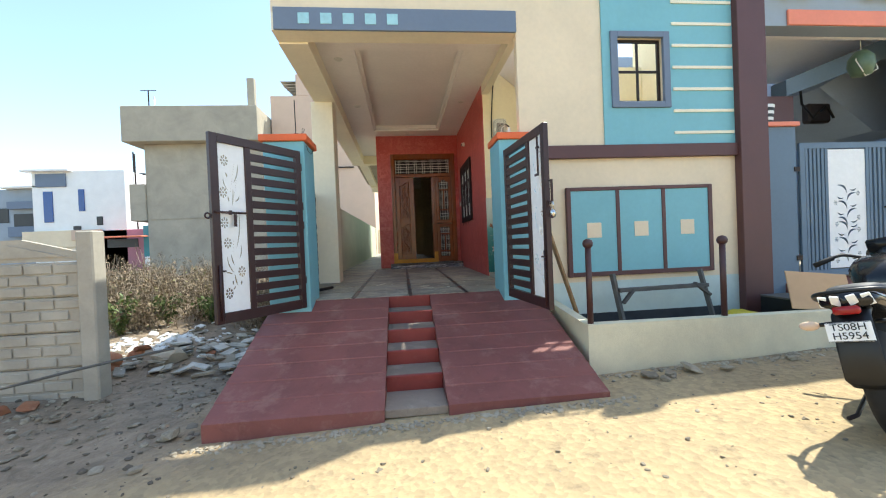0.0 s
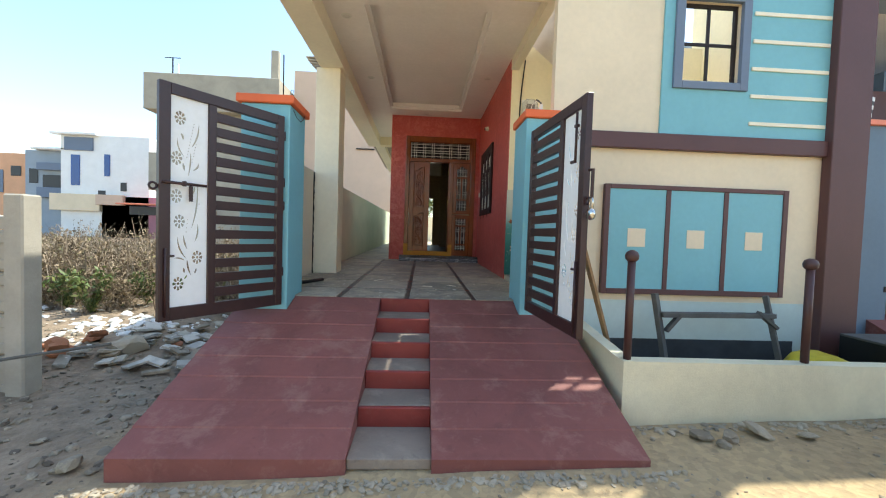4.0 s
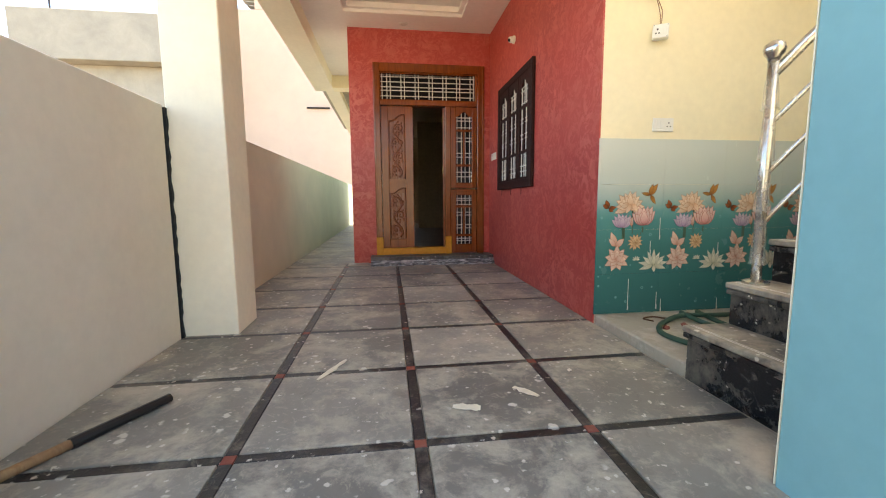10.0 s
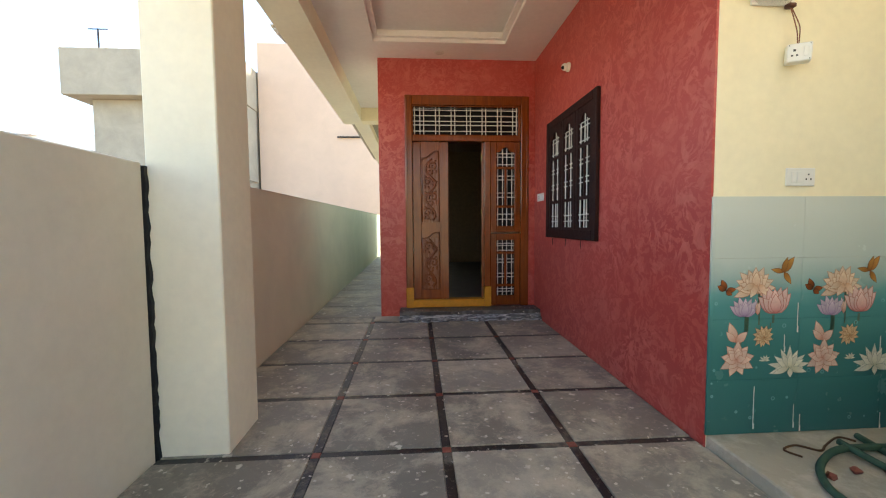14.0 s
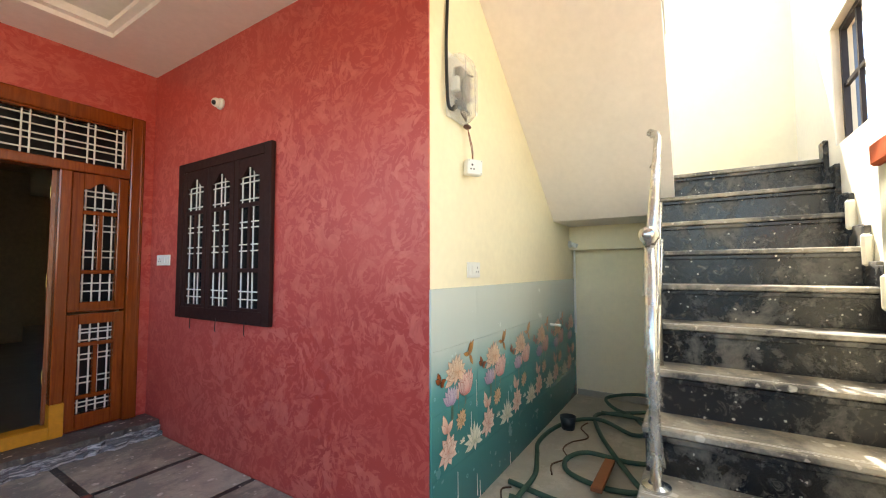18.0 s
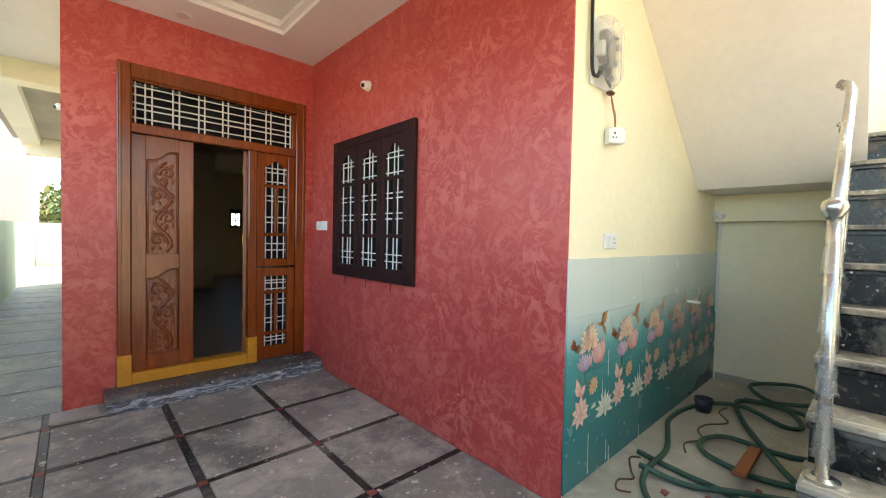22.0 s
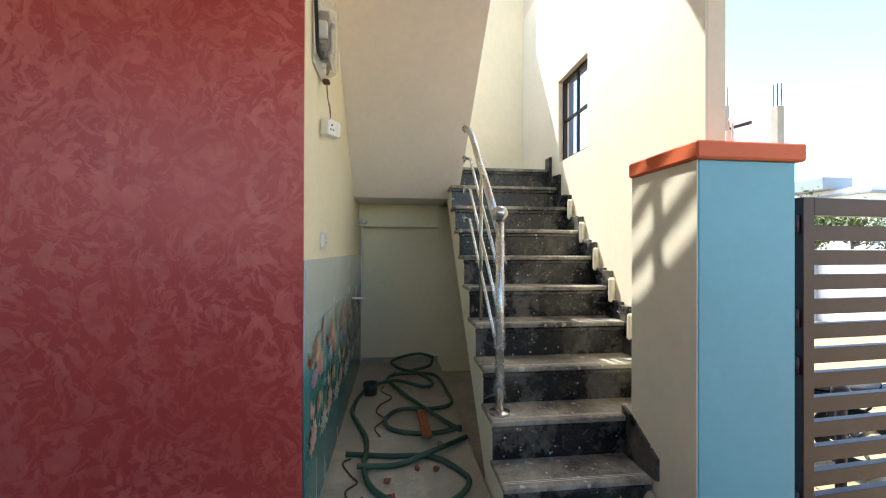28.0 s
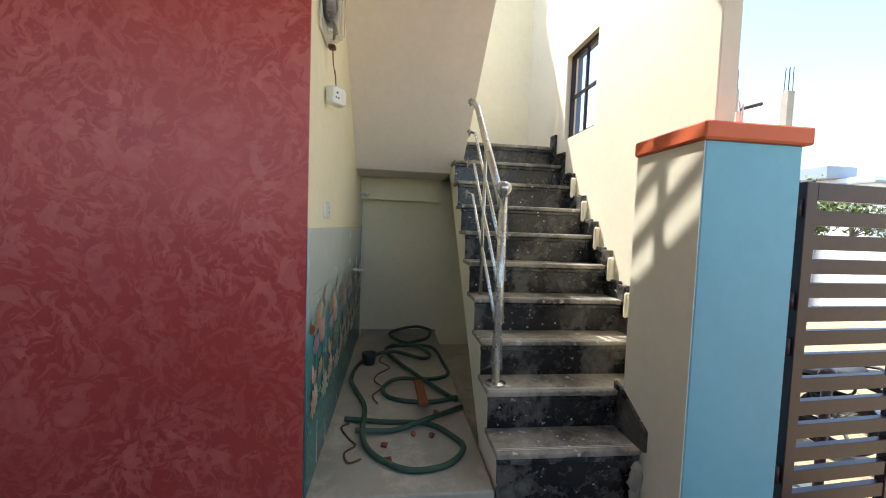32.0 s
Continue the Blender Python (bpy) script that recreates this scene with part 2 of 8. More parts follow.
TEAK = wood("polished_teak", srgb(112, 49, 13), srgb(150, 74, 22), 0.17, 2, 1.3)
TEAKDARK = wood("carved_teak", srgb(108, 48, 14), srgb(142, 70, 23), 0.2)
RAWWOOD = wood("raw_timber", srgb(140, 106, 72), srgb(186, 152, 112), 0.8)


def slab_mat(name, a, b, dust, amount, rough, fleck=True):
    """Rough grey stone with clouds of cement dust, scuffs and drips of paint."""
    m = Mat(name, rough)
    rnd = m.island()
    tone = m.ramp(rnd, (0.0, scale(a, 0.84)), (0.5, a), (1.0, b))
    co = m.n("ShaderNodeNewGeometry").outputs["Position"]
    broad = m.ramp(m.noise(2.1, 6, 0.65, 0.8, co), (0.35, (0.84, 0.84, 0.84)), (0.68, (1.10, 1.10, 1.10)))
    col = m.mix(1.0, tone, broad, 'MULTIPLY')
    d = m.ramp(m.noise(3.0, 10, 0.72, 0.25, co), (amount, (0, 0, 0)), (amount + 0.08, (0.45, 0.45, 0.45)), (amount + 0.2, (0.85, 0.85, 0.85)))
    col = m.mix(d, col, dust)
    scuff = m.ramp(m.noise(16.0, 9, 0.7, 1.6, co), (0.55, (0, 0, 0)), (0.66, (0.4, 0.4, 0.4) if fleck else (0.14, 0.14, 0.14)))
    col = m.mix(scuff, col, dust)
    pits = m.ramp(m.noise(11.0, 8, 0.72, 0.6, co), (0.30, (0.5, 0.5, 0.5)), (0.42, (0, 0, 0)))
    col = m.mix(pits, col, scale(a, 0.6))
    if fleck:
        for sc, rad, lo in ((9.0, 0.13, 0.5), (26.0, 0.2, 0.54)) if fleck != "fine" else ((30.0, 0.16, 0.55),):
            vor = m.n("ShaderNodeTexVoronoi", Scale=sc, Randomness=1.0)
            wob = m.n("ShaderNodeTexNoise", Scale=sc * 3, Detail=2.0)
            m.link(co, wob.inputs["Vector"])
            sh = m.n("ShaderNodeVectorMath")
            sh.operation = 'MULTIPLY_ADD'
            m.link(wob.outputs["Color"], sh.inputs[0])
            sh.inputs[1].default_value = (0.5 / sc, 0.5 / sc, 0.0)
            m.link(co, sh.inputs[2])
            m.link(sh.outputs[0], vor.inputs["Vector"])
            dots = m.ramp(vor.outputs["Distance"], (0.0, (1, 1, 1)), (rad, (0.9, 0.9, 0.9)), (rad + 0.05, (0, 0, 0)))
            gate_ = m.ramp(m.noise(sc * 0.6, 3, 0.5, 0, co), (lo, (0, 0, 0)), (lo + 0.05, (0.85, 0.85, 0.85)))
            col = m.mix(m.mix(1.0, dots, gate_, 'MULTIPLY'), col, srgb(216, 210, 196))
    m.color(col)
    m.rough(d, rough - 0.1, 0.95)
    m.bump(m.noise(30, 6, 0.7, 0, co), 0.003, 0.5)
    return m.m


SLAB = slab_mat("grey_stone_slab", srgb(130, 126, 116), srgb(150, 145, 133), srgb(198, 188, 167), 0.47, 0.62)
STRIP = slab_mat("black_granite_strip", srgb(34, 33, 33), srgb(52, 50, 48), srgb(142, 134, 120), 0.52, 0.5)
REDSQ = slab_mat("red_stone_inset", srgb(140, 74, 58), srgb(150, 84, 66), srgb(160, 130, 112), 0.58, 0.7, False)
GRANITE = slab_mat("dusty_black_granite", srgb(27, 27, 29), srgb(38, 38, 40), srgb(132, 127, 116), 0.50, 0.34, "fine")
TREAD = slab_mat("dusty_stair_tread", srgb(72, 69, 64), srgb(88, 84, 77), srgb(184, 175, 157), 0.42, 0.5)
CEMENT = slab_mat("cement_floor", srgb(176, 168, 150), srgb(184, 176, 158), srgb(206, 196, 178), 0.52, 0.9, False)
RAMPRED = slab_mat("red_oxide_ramp", srgb(130, 76, 70), srgb(137, 83, 76), srgb(158, 116, 106), 0.53, 0.8, False)
RISERRED = slab_mat("red_oxide_riser", srgb(130, 46, 42), srgb(138, 54, 48), srgb(138, 94, 84), 0.58, 0.65, False)
STEPTREAD = slab_mat("grey_step_tread", srgb(136, 122, 110), srgb(144, 130, 117), srgb(168, 154, 138), 0.52, 0.85, False)


def ground_mat():
    m = Mat("dusty_earth", 0.95)
    broad = m.ramp(m.noise(0.35, 6, 0.62, 0.4), (0.3, srgb(136, 118, 94)), (0.52, srgb(178, 156, 120)), (0.75, srgb(160, 142, 112)))
    peb = m.n("ShaderNodeTexVoronoi", Scale=26.0)
    m.link(m.co, peb.inputs["Vector"])
    pc = m.ramp(peb.outputs["Color"], (0.2, (0.78, 0.78, 0.78)), (0.8, (1.12, 1.1, 1.06)))
    col = m.mix(0.7, broad, m.mix(1.0, broad, pc, 'MULTIPLY'))
    col = m.mix(m.ramp(m.noise(9, 6, 0.7), (0.55, (0, 0, 0)), (0.7, (0.5, 0.5, 0.5))), col, srgb(112, 98, 84))
    # darker, greyer soil colour on the plot beside the ramp
    sep = m.n("ShaderNodeSeparateXYZ")
    m.link(m.co, sep.inputs[0])
    mr = m.n("ShaderNodeMapRange")
    mr.inputs["From Min"].default_value, mr.inputs["From Max"].default_value = -1.1, -2.0
    m.link(sep.outputs["X"], mr.inputs["Value"])
    soil = m.ramp(m.noise(5.0, 8, 0.7, 0.6), (0.35, srgb(108, 94, 80)), (0.6, srgb(144, 127, 108)), (0.75, srgb(166, 152, 132)))
    my = m.n("ShaderNodeMapRange")
    my.inputs["From Min"].default_value, my.inputs["From Max"].default_value = 1.6, 3.0
    m.link(sep.outputs["Y"], my.inputs["Value"])
    both = m.mix(1.0, mr.outputs[0], my.outputs[0], 'MULTIPLY')
    edge = m.ramp(m.mix(0.5, both, m.noise(1.3, 6, 0.65)), (0.36, (0, 0, 0)), (0.66, (0.9, 0.9, 0.9)))
    col = m.mix(edge, col, soil)
    m.color(col)
    m.bump(m.mix(0.5, peb.outputs["Distance"], m.noise(14, 7, 0.75)), 0.02, 0.7)
    return m.m


EARTH = ground_mat()


def clear_mat(name="clear_plastic", alpha=0.5):
    m = Mat(name, 0.12)
    m.b.inputs["Transmission Weight"].default_value = 0.6
    m.b.inputs["Base Color"].default_value = (0.9, 0.88, 0.82, 1)
    m.b.inputs["IOR"].default_value = 1.2
    m.b.inputs["Alpha"].default_value = alpha
    return m.m


CLEAR = clear_mat()
FILM = clear_mat("thin_film", 0.32)


def glass_mat():
    m = Mat("window_glass", 0.03)
    m.b.inputs["Base Color"].default_value = (0.012, 0.012, 0.013, 1)
    m.b.inputs["Specular IOR Level"].default_value = 0.22
    return m.m


GLASS = glass_mat()


def chipped_mat():
    """Dark layered stone edge with pale chips and streaks."""
    m = Mat("chipped_stone_edge", 0.75)
    mp = m.n("ShaderNodeMapping")
    mp.inputs["Scale"].default_value = (5.0, 5.0, 42.0)
    m.link(m.co, mp.inputs["Vector"])
    f = m.noise(1.0, 8, 0.72, 1.2, mp.outputs[0])
    m.color(m.ramp(f, (0.34, srgb(58, 58, 62)), (0.48, srgb(112, 114, 120)), (0.55, srgb(176, 178, 182)), (0.64, srgb(212, 212, 210))))
    m.bump(f, 0.01, 0.8)
    return m.m


CHIPPED = chipped_mat()
TEAKLIGHT = wood("pale_polished_teak", srgb(112, 52, 18), srgb(142, 72, 28), 0.24)
STEPSTONE = slab_mat("dusty_step_stone", srgb(74, 71, 69), srgb(84, 81, 78), srgb(150, 145, 137), 0.50, 0.55)

# ---- building tools ----
WM = {}


def thing(name, base, label="", category="", group="", kind="", turn=0.0, m=None):
    """An Empty at a thing's base, which parents its parts."""
    ob = new(name)
    ob.empty_display_size = 0.1
    WM[ob] = m if m is not None else pose(*base, 0, 0, turn)
    ob.matrix_basis = WM[ob]
    return tagged(ob, label, category, group, kind)


def part(name, bm, material, parent=None, label="", local=False, smooth=False):
    """A bmesh as one mesh object; its points are in the world unless local."""
    me = bpy.data.meshes.new(name)
    bm.to_mesh(me)
    bm.free()
    return mesh_part(name, me, material, parent, label, local, smooth)


def mesh_part(name, me, material, parent=None, label="", local=False, smooth=False):
    if parent is not None and not local:
        me.transform(WM[parent].inverted())
    if material is not None:
        me.materials.clear()
        me.materials.append(material)
    if smooth:
        for p in me.polygons:
            p.use_smooth = True
    ob = new(name, me)
    if parent is not None:
        ob.parent = parent
        WM[ob] = WM[parent]
    else:
        WM[ob] = Matrix()
    if label:
        ob["label"] = label
    return ob


def box(bm, x0, x1, y0, y1, z0, z1, bevel=0.0, seg=1):
    vs = [bm.verts.new((x, y, z)) for x in (x0, x1) for y in (y0, y1) for z in (z0, z1)]
    fs = [bm.faces.new([vs[i] for i in q]) for q in ((0, 1, 3, 2), (4, 6, 7, 5), (0, 4, 5, 1), (2, 3, 7, 6), (0, 2, 6, 4), (1, 5, 7, 3))]
    if bevel > 0:
        es = {e for f in fs for e in f.edges}
        bmesh.ops.bevel(bm, geom=list(es), offset=bevel, segments=seg, affect='EDGES', profile=0.5)
    return bm


def boxes(*bs, bevel=0.0):
    bm = bmesh.new()
    for b in bs:
        box(bm, *b, bevel=bevel)
    return bm


def prism(bm, pts, axis, a, b):
    """A flat outline pushed along an axis. pts are pairs in the two other axes, in x, y, z order."""
    def at(p, v):
        q = list(p)
        q.insert(axis, v)
        return q
    lo = [bm.verts.new(at(p, a)) for p in pts]
    hi = [bm.verts.new(at(p, b)) for p in pts]
    bm.faces.new(lo)
    bm.faces.new(list(reversed(hi)))
    for i in range(len(pts)):
        j = (i + 1) % len(pts)
        bm.faces.new((lo[j], lo[i], hi[i], hi[j]))
    bmesh.ops.recalc_face_normals(bm, faces=bm.faces[:])
    return bm


def tube(bm, pts, r, seg=8, closed=False, cap=True):
    """A round bar along points; r may be a list, one for each."""
    pts = [Vector(p) for p in pts]
    n = len(pts)
    rings = []
    up = None
    for i, p in enumerate(pts):
        a = pts[i - 1] if (i > 0 or closed) else p
        b = pts[(i + 1) % n] if (i < n - 1 or closed) else p
        d = (b - a).normalized()
        if up is None:
            up = d.orthogonal().normalized()
        up = (up - d * up.dot(d))
        up = up.normalized() if up.length > 1e-5 else d.orthogonal().normalized()
        side = d.cross(up)
        rr = r[i] if isinstance(r, (list, tuple)) else r
        rings.append([bm.verts.new(p + (up * math.cos(t) + side * math.sin(t)) * rr) for t in (2 * math.pi * k / seg for k in range(seg))])
    for i in range(n if closed else n - 1):
        A, B = rings[i], rings[(i + 1) % n]
        for k in range(seg):
            bm.faces.new((A[k], A[(k + 1) % seg], B[(k + 1) % seg], B[k]))
    if cap and not closed:
        bm.faces.new(list(reversed(rings[0])))
        bm.faces.new(rings[-1])
    return bm


def lathe(bm, prof, seg=20, at=(0, 0, 0), m=None):
    """A profile of (radius, height) turned round z."""
    mt = Matrix.Translation(at) @ (m or Matrix())
    rings = []
    for r, z in prof:
        rings.append([bm.verts.new(mt @ Vector((max(r, 1e-4) * math.cos(2 * math.pi * k / seg), max(r, 1e-4) * math.sin(2 * math.pi * k / seg), z))) for k in range(seg)])
    for A, B in zip(rings, rings[1:]):
        for k in range(seg):
            bm.faces.new((A[k], A[(k + 1) % seg], B[(k + 1) % seg], B[k]))
    bm.faces.new(list(reversed(rings[0])))
    bm.faces.new(rings[-1])
    return bm


def ball(bm, c, r, u=12, v=8, sx=1, sy=1, sz=1):
    bmesh.ops.create_uvsphere(bm, u_segments=u, v_segments=v, radius=r, matrix=Matrix.Translation(c) @ Matrix.Diagonal((sx, sy, sz, 1)))
    return bm


def outline(name, loops, depth, material, parent, m, label=""):
    """A flat plate with holes: the first loop is the rim, the others are cut out. m carries its plane to the parent's space."""
    cu = bpy.data.curves.new(name, 'CURVE')
    cu.dimensions, cu.fill_mode, cu.extrude = '2D', 'BOTH', depth / 2
    for lp in loops:
        sp = cu.splines.new('POLY')
        sp.points.add(len(lp) - 1)
        for p, q in zip(sp.points, lp):
            p.co = (q[0], q[1], 0, 1)
        sp.use_cyclic_u = True
    ob = bpy.data.objects.new(name, cu)
    me = bpy.data.meshes.new_from_object(ob)
    bpy.data.objects.remove(ob)
    me.transform(m)
    return mesh_part(name, me, material, parent, label, local=True)


def lettering(name, text, size, material, parent, m, label="", depth=0.001):
    cu = bpy.data.curves.new(name, 'FONT')
    cu.body, cu.size, cu.extrude, cu.align_x, cu.align_y = text, size, depth, 'CENTER', 'CENTER'
    ob = bpy.data.objects.new(name, cu)
    me = bpy.data.meshes.new_from_object(ob)
    bpy.data.objects.remove(ob)
    me.transform(m)
    return mesh_part(name, me, material, parent, label, local=True)


def block(name, material, *b, bevel=0.0, kind="structure", label="", category=""):
    ob = part(name, boxes(*b, bevel=bevel), material)
    return tagged(ob, label, category, kind=kind)

# ---- the large structure ----
def floor_z(y):
    return 1.05 + 0.01 * (y - 5.25)


XL, XR = -1.385, 1.30          # boundary wall face, red wall face
YG, YD = 4.68, 9.37            # floor edge at the gate, door wall face
ZC = 4.11                      # ceiling
YF, YI = 4.53, 4.625           # outer and inner face of the front wall
STAIR_Y0, STAIR_Y1 = 4.64, 5.60
UPPER_Y = 5.495                # open edge of the upper flight
XB = 4.02                      # wall behind the stairs


def ground_height(x, y):
    z = 0.36 + 0.03 * max(-1.5, min(x, 5.0))
    z -= 0.02 * max(0.0, min(2.5 - y, 3.0))
    if x < -1.5 and y > 3.0:
        z += 0.055 * min(y - 3.0, 6.0) * min(1.0, (-1.5 - x) / 1.5)
    z += 0.028 * noise.noise(Vector((x * 0.9, y * 0.9, 0))) + 0.012 * noise.noise(Vector((x * 3.1, y * 3.1, 4)))
    return z


def ground():
    """One sheet: fine near the walk, coarse towards the horizon."""
    def axis(lo, hi, step, far):
        a = list(np.arange(lo, hi + 1e-6, step))
        d = step
        left, right = [lo], [hi]
        while left[-1] > -far:
            d *= 1.5
            left.append(left[-1] - d)
            right.append(right[-1] + d)
        return list(reversed(left[1:])) + a + right[1:]
    xs, ys = axis(-9.0, 7.0, 0.16, 900), axis(-5.0, 4.4, 0.16, 900)
    verts = []
    for y in ys:
        for x in xs:
            verts.append((x, y, ground_height(x, y) if abs(x) < 60 and abs(y) < 60 else 0.2))
    nx = len(xs)
    faces = [(j * nx + i, j * nx + i + 1, (j + 1) * nx + i + 1, (j + 1) * nx + i) for j in range(len(ys) - 1) for i in range(nx - 1)]
    me = bpy.data.meshes.new("ground")
    me.from_pydata(verts, [], faces)
    ob = mesh_part("ground", me, EARTH, smooth=True)
    return tagged(ob, "dusty unpaved earth street with gravel and loose stones", "ground", kind="structure")


ground()

# the raised plinth under house and porch (its sides close the ground below the floor)
block("plinth", CEMENT, (XL - 0.12, 4.30, YG, 24.0, -0.3, 1.0), label="cement plinth under the porch and house", category="plinth")
bm = bmesh.new()
prism(bm, [(YG, 1.0), (24.0, 1.0), (24.0, floor_z(24.0) - 0.012), (YG, floor_z(YG) - 0.012)], 0, XL - 0.12, XR + 0.03)
FLOOR = tagged(part("floor", bm, CEMENT), "grey stone slab porch floor with black granite strips", "floor", kind="structure")

# red walls
block("wall_red_side", RED, (XR, XR + 0.012, 6.466, 6.70, 0.9, ZC), (XR, XR + 0.23, 6.70, YD, 0.9, ZC), label="red brush-textured porch wall", category="wall")
DX0, DX1, DZ0, DZ1 = -0.25, 1.215, 1.20, 3.685
block("wall_red_front", RED, (-0.555, DX0, YD, YD + 0.24, 0.9, ZC), (DX1, XR, YD, YD + 0.24, 0.9, ZC), (DX0, DX1, YD, YD + 0.24, DZ1, ZC), (DX0, DX1, YD, YD + 0.24, 0.9, DZ0 - 0.02),
      label="red brush-textured wall round the front door", category="wall")
# corridor side of the house
block("wall_corridor", CREAM, (-0.555, -0.33, YD + 0.24, 18.2, 0.9, ZC), label="cream side wall of the house along the passage", category="wall")
# stair bay: the wall with the tiled dado, and the wall behind
block("wall_stair_side", YELLOWISH, (XR + 0.013, XB, 6.465, 6.70, 0.9, 4.4), label="pale yellow wall beside the stairs", category="wall")
block("wall_stair_back", YELLOWISH, (XB, XB + 0.25, YI, 6.70, 0.3, 5.24), label="pale yellow wall behind the stairs", category="wall")
block("beam_stair", YELLOWISH, (XB - 0.14, XB, 5.62, 6.465, 2.60, 2.838), label="pale yellow beam under the landing", category="beam")
block("stair_platform", CEMENT, (1.315, XB, STAIR_Y1, 6.47, 0.9, 1.115), bevel=0.008, label="raised cement platform under the stairs", category="platform")

block("baseboard", CEMENT, (XB - 0.02, XB - 0.001, 5.61, 6.44, 1.1155, 1.175), bevel=0.004, label="rough cement skirting behind the platform", category="baseboard")

# front wall with its window opening
WX0, WX1, WZ0, WZ1 = 2.47, 3.02, 3.14, 3.87
# the unseen tops above 5.0 are stepped to shape the street shadow
bm = boxes((XR, WX0, YF, YI, 2.4, 5.59), (WX1, 4.24, YF, YI, 2.4, 5.0), (WX1 + 0.3, 4.24, YF, YI, 5.0, 5.35), (2.45, WX1 + 0.3, YF, YI, 5.0, 5.75), (WX0, WX1, YF, YI, 2.4, WZ0), (WX0, WX1, YF, YI, WZ1, 5.0), (1.46, 4.24, YF, YI, 0.1, 2.4))
tagged(part("wall_front", bm, BUFF), "buff painted front wall of the house", "wall", kind="structure")
block("wall_front_inner", CREAM, (XR + 0.002, WX0, YI, YI + 0.008, 2.4, 5.0), (1.482, WX0, YI, YI + 0.008, 1.0, 2.4), (WX1, XB, YI, YI + 0.008, 1.0, 5.0), (WX0, WX1, YI, YI + 0.008, 1.0, WZ0), (WX0, WX1, YI, YI + 0.008, WZ1, 5.0), label="cream painted inner face of the front wall beside the stairs", category="wall")
block("blue_panel", BLUE, (2.29, 2.385, YF - 0.02, YF - 0.001, 2.65, 4.75), (3.10, 3.90, YF - 0.02, YF - 0.001, 2.65, 4.75), (2.385, 3.10, YF - 0.02, YF - 0.001, 2.65, 3.07), (2.385, 3.10, YF - 0.02, YF - 0.001, 3.94, 4.75),
      label="sky-blue painted panel round the upper window", category="wall panel")
for k in range(9):
    z = 2.78 + 0.251 * k
    block("trim_stripe", CREAM, (3.135, 3.885, YF - 0.034, YF - 0.02, z - 0.017, z + 0.017), bevel=0.003, label="cream raised stripe on the blue panel", category="trim")
block("trim_pilaster", BROWNP, (3.90, 4.26, YF - 0.10, YF - 0.001, 0.3, 5.6), bevel=0.006, label="brown painted pilaster at the house corner", category="pilaster")
block("trim_band", BROWNP, (1.50, 3.90, YF - 0.06, YF - 0.001, 2.50, 2.645), bevel=0.005, label="brown painted band across the front wall", category="trim")

# canopy over the porch
FX0 = -1.33
block("beam_front", CREAM, (FX0, XR, YF, 4.78, 3.92, ZC), label="cream porch beam over the gate", category="beam")
block("beam_left", CREAM, (FX0, -1.01, 4.78, 11.6, 3.90, ZC), label="cream porch beam along the open side", category="beam")
block("beam_right", CREAM, (XR, XR + 0.1, 4.78, 6.46, 3.96, ZC), label="cream porch beam beside the stairs", category="beam")
block("beam_cross", YELLOWISH, (-1.01, -0.555, 11.35, 11.6, 3.90, ZC), label="pale yellow cross beam in the passage", category="beam")
block("beam_passage", CREAM, (-1.20, -0.95, 11.6, 16.5, 3.98, ZC), (-1.15, -0.555, 16.2, 16.5, 3.80, ZC), label="cream beam along the side passage", category="beam")
TX0, TX1, TY0, TY1 = -0.56, 0.84, 5.35, 8.95
block("ceiling", CEIL, (-1.01, TX0, 4.78, 11.35, ZC, 4.4), (TX1, XR + 0.1, 4.78, 11.35, ZC, 4.25), (TX0, TX1, 4.78, TY0, ZC, 4.4), (TX0, TX1, TY1, 11.35, ZC, 4.4), (TX0, TX1, TY0, TY1, 4.23, 4.4),
      label="white porch ceiling with a recessed tray", category="ceiling")
block("ceiling_cove", CEIL, (TX0, TX0 + 0.05, TY0, TY1, ZC + 0.035, ZC + 0.07), (TX1 - 0.05, TX1, TY0, TY1, ZC + 0.035, ZC + 0.07), (TX0 + 0.05, TX1 - 0.05, TY0, TY0 + 0.05, ZC + 0.035, ZC + 0.07), (TX0 + 0.05, TX1 - 0.05, TY1 - 0.05, TY1, ZC + 0.035, ZC + 0.07),
      label="white stepped cove moulding in the ceiling tray", category="moulding")
block("roof_slab", CONCRETE, (FX0, -1.01, 4.78, 16.5, ZC, 4.19), (-1.01, XR + 0.2, 11.35, 18.2, ZC, 4.4), (XR + 0.2, 4.24, 6.72, 18.2, ZC, 4.4), label="concrete roof slab of the house", category="roof")
# unseen slab and strip, added to stop sun rays reaching ramp and street
block("upper_slab", CONCRETE, (1.85, 2.45, YI, 6.70, 5.60, 5.75), (0.96, 2.45, YF, YI, 5.60, 6.6), label="unseen concrete slab and wall strip added above the stair to block the sun", category="slab")
# fascia and parapet
block("fascia_band", GREYBLUE, (FX0 + 0.03, XR, YF - 0.03, YF - 0.001, 3.915, 4.15), bevel=0.004, label="grey-blue painted fascia band", category="fascia")
for k in range(5):
    x = -0.99 + 0.232 * k
    block("fascia_tile", plain("pale_blue_tile", srgb(168, 214, 222), 0.3) if k == 0 else bpy.data.materials["pale_blue_tile"], (x - 0.058, x + 0.058, YF - 0.036, YF - 0.03, 3.975, 4.09), bevel=0.002, label="small pale blue square on the fascia", category="tile")
# the 6.45 top is out of view, raised for its shadow on the street
block("parapet_front", BUFF, (0.95, XR, YF, YI, ZC, 5.0), (FX0, 0.95, YF, YI, ZC, 6.45), label="buff parapet wall over the porch", category="parapet")
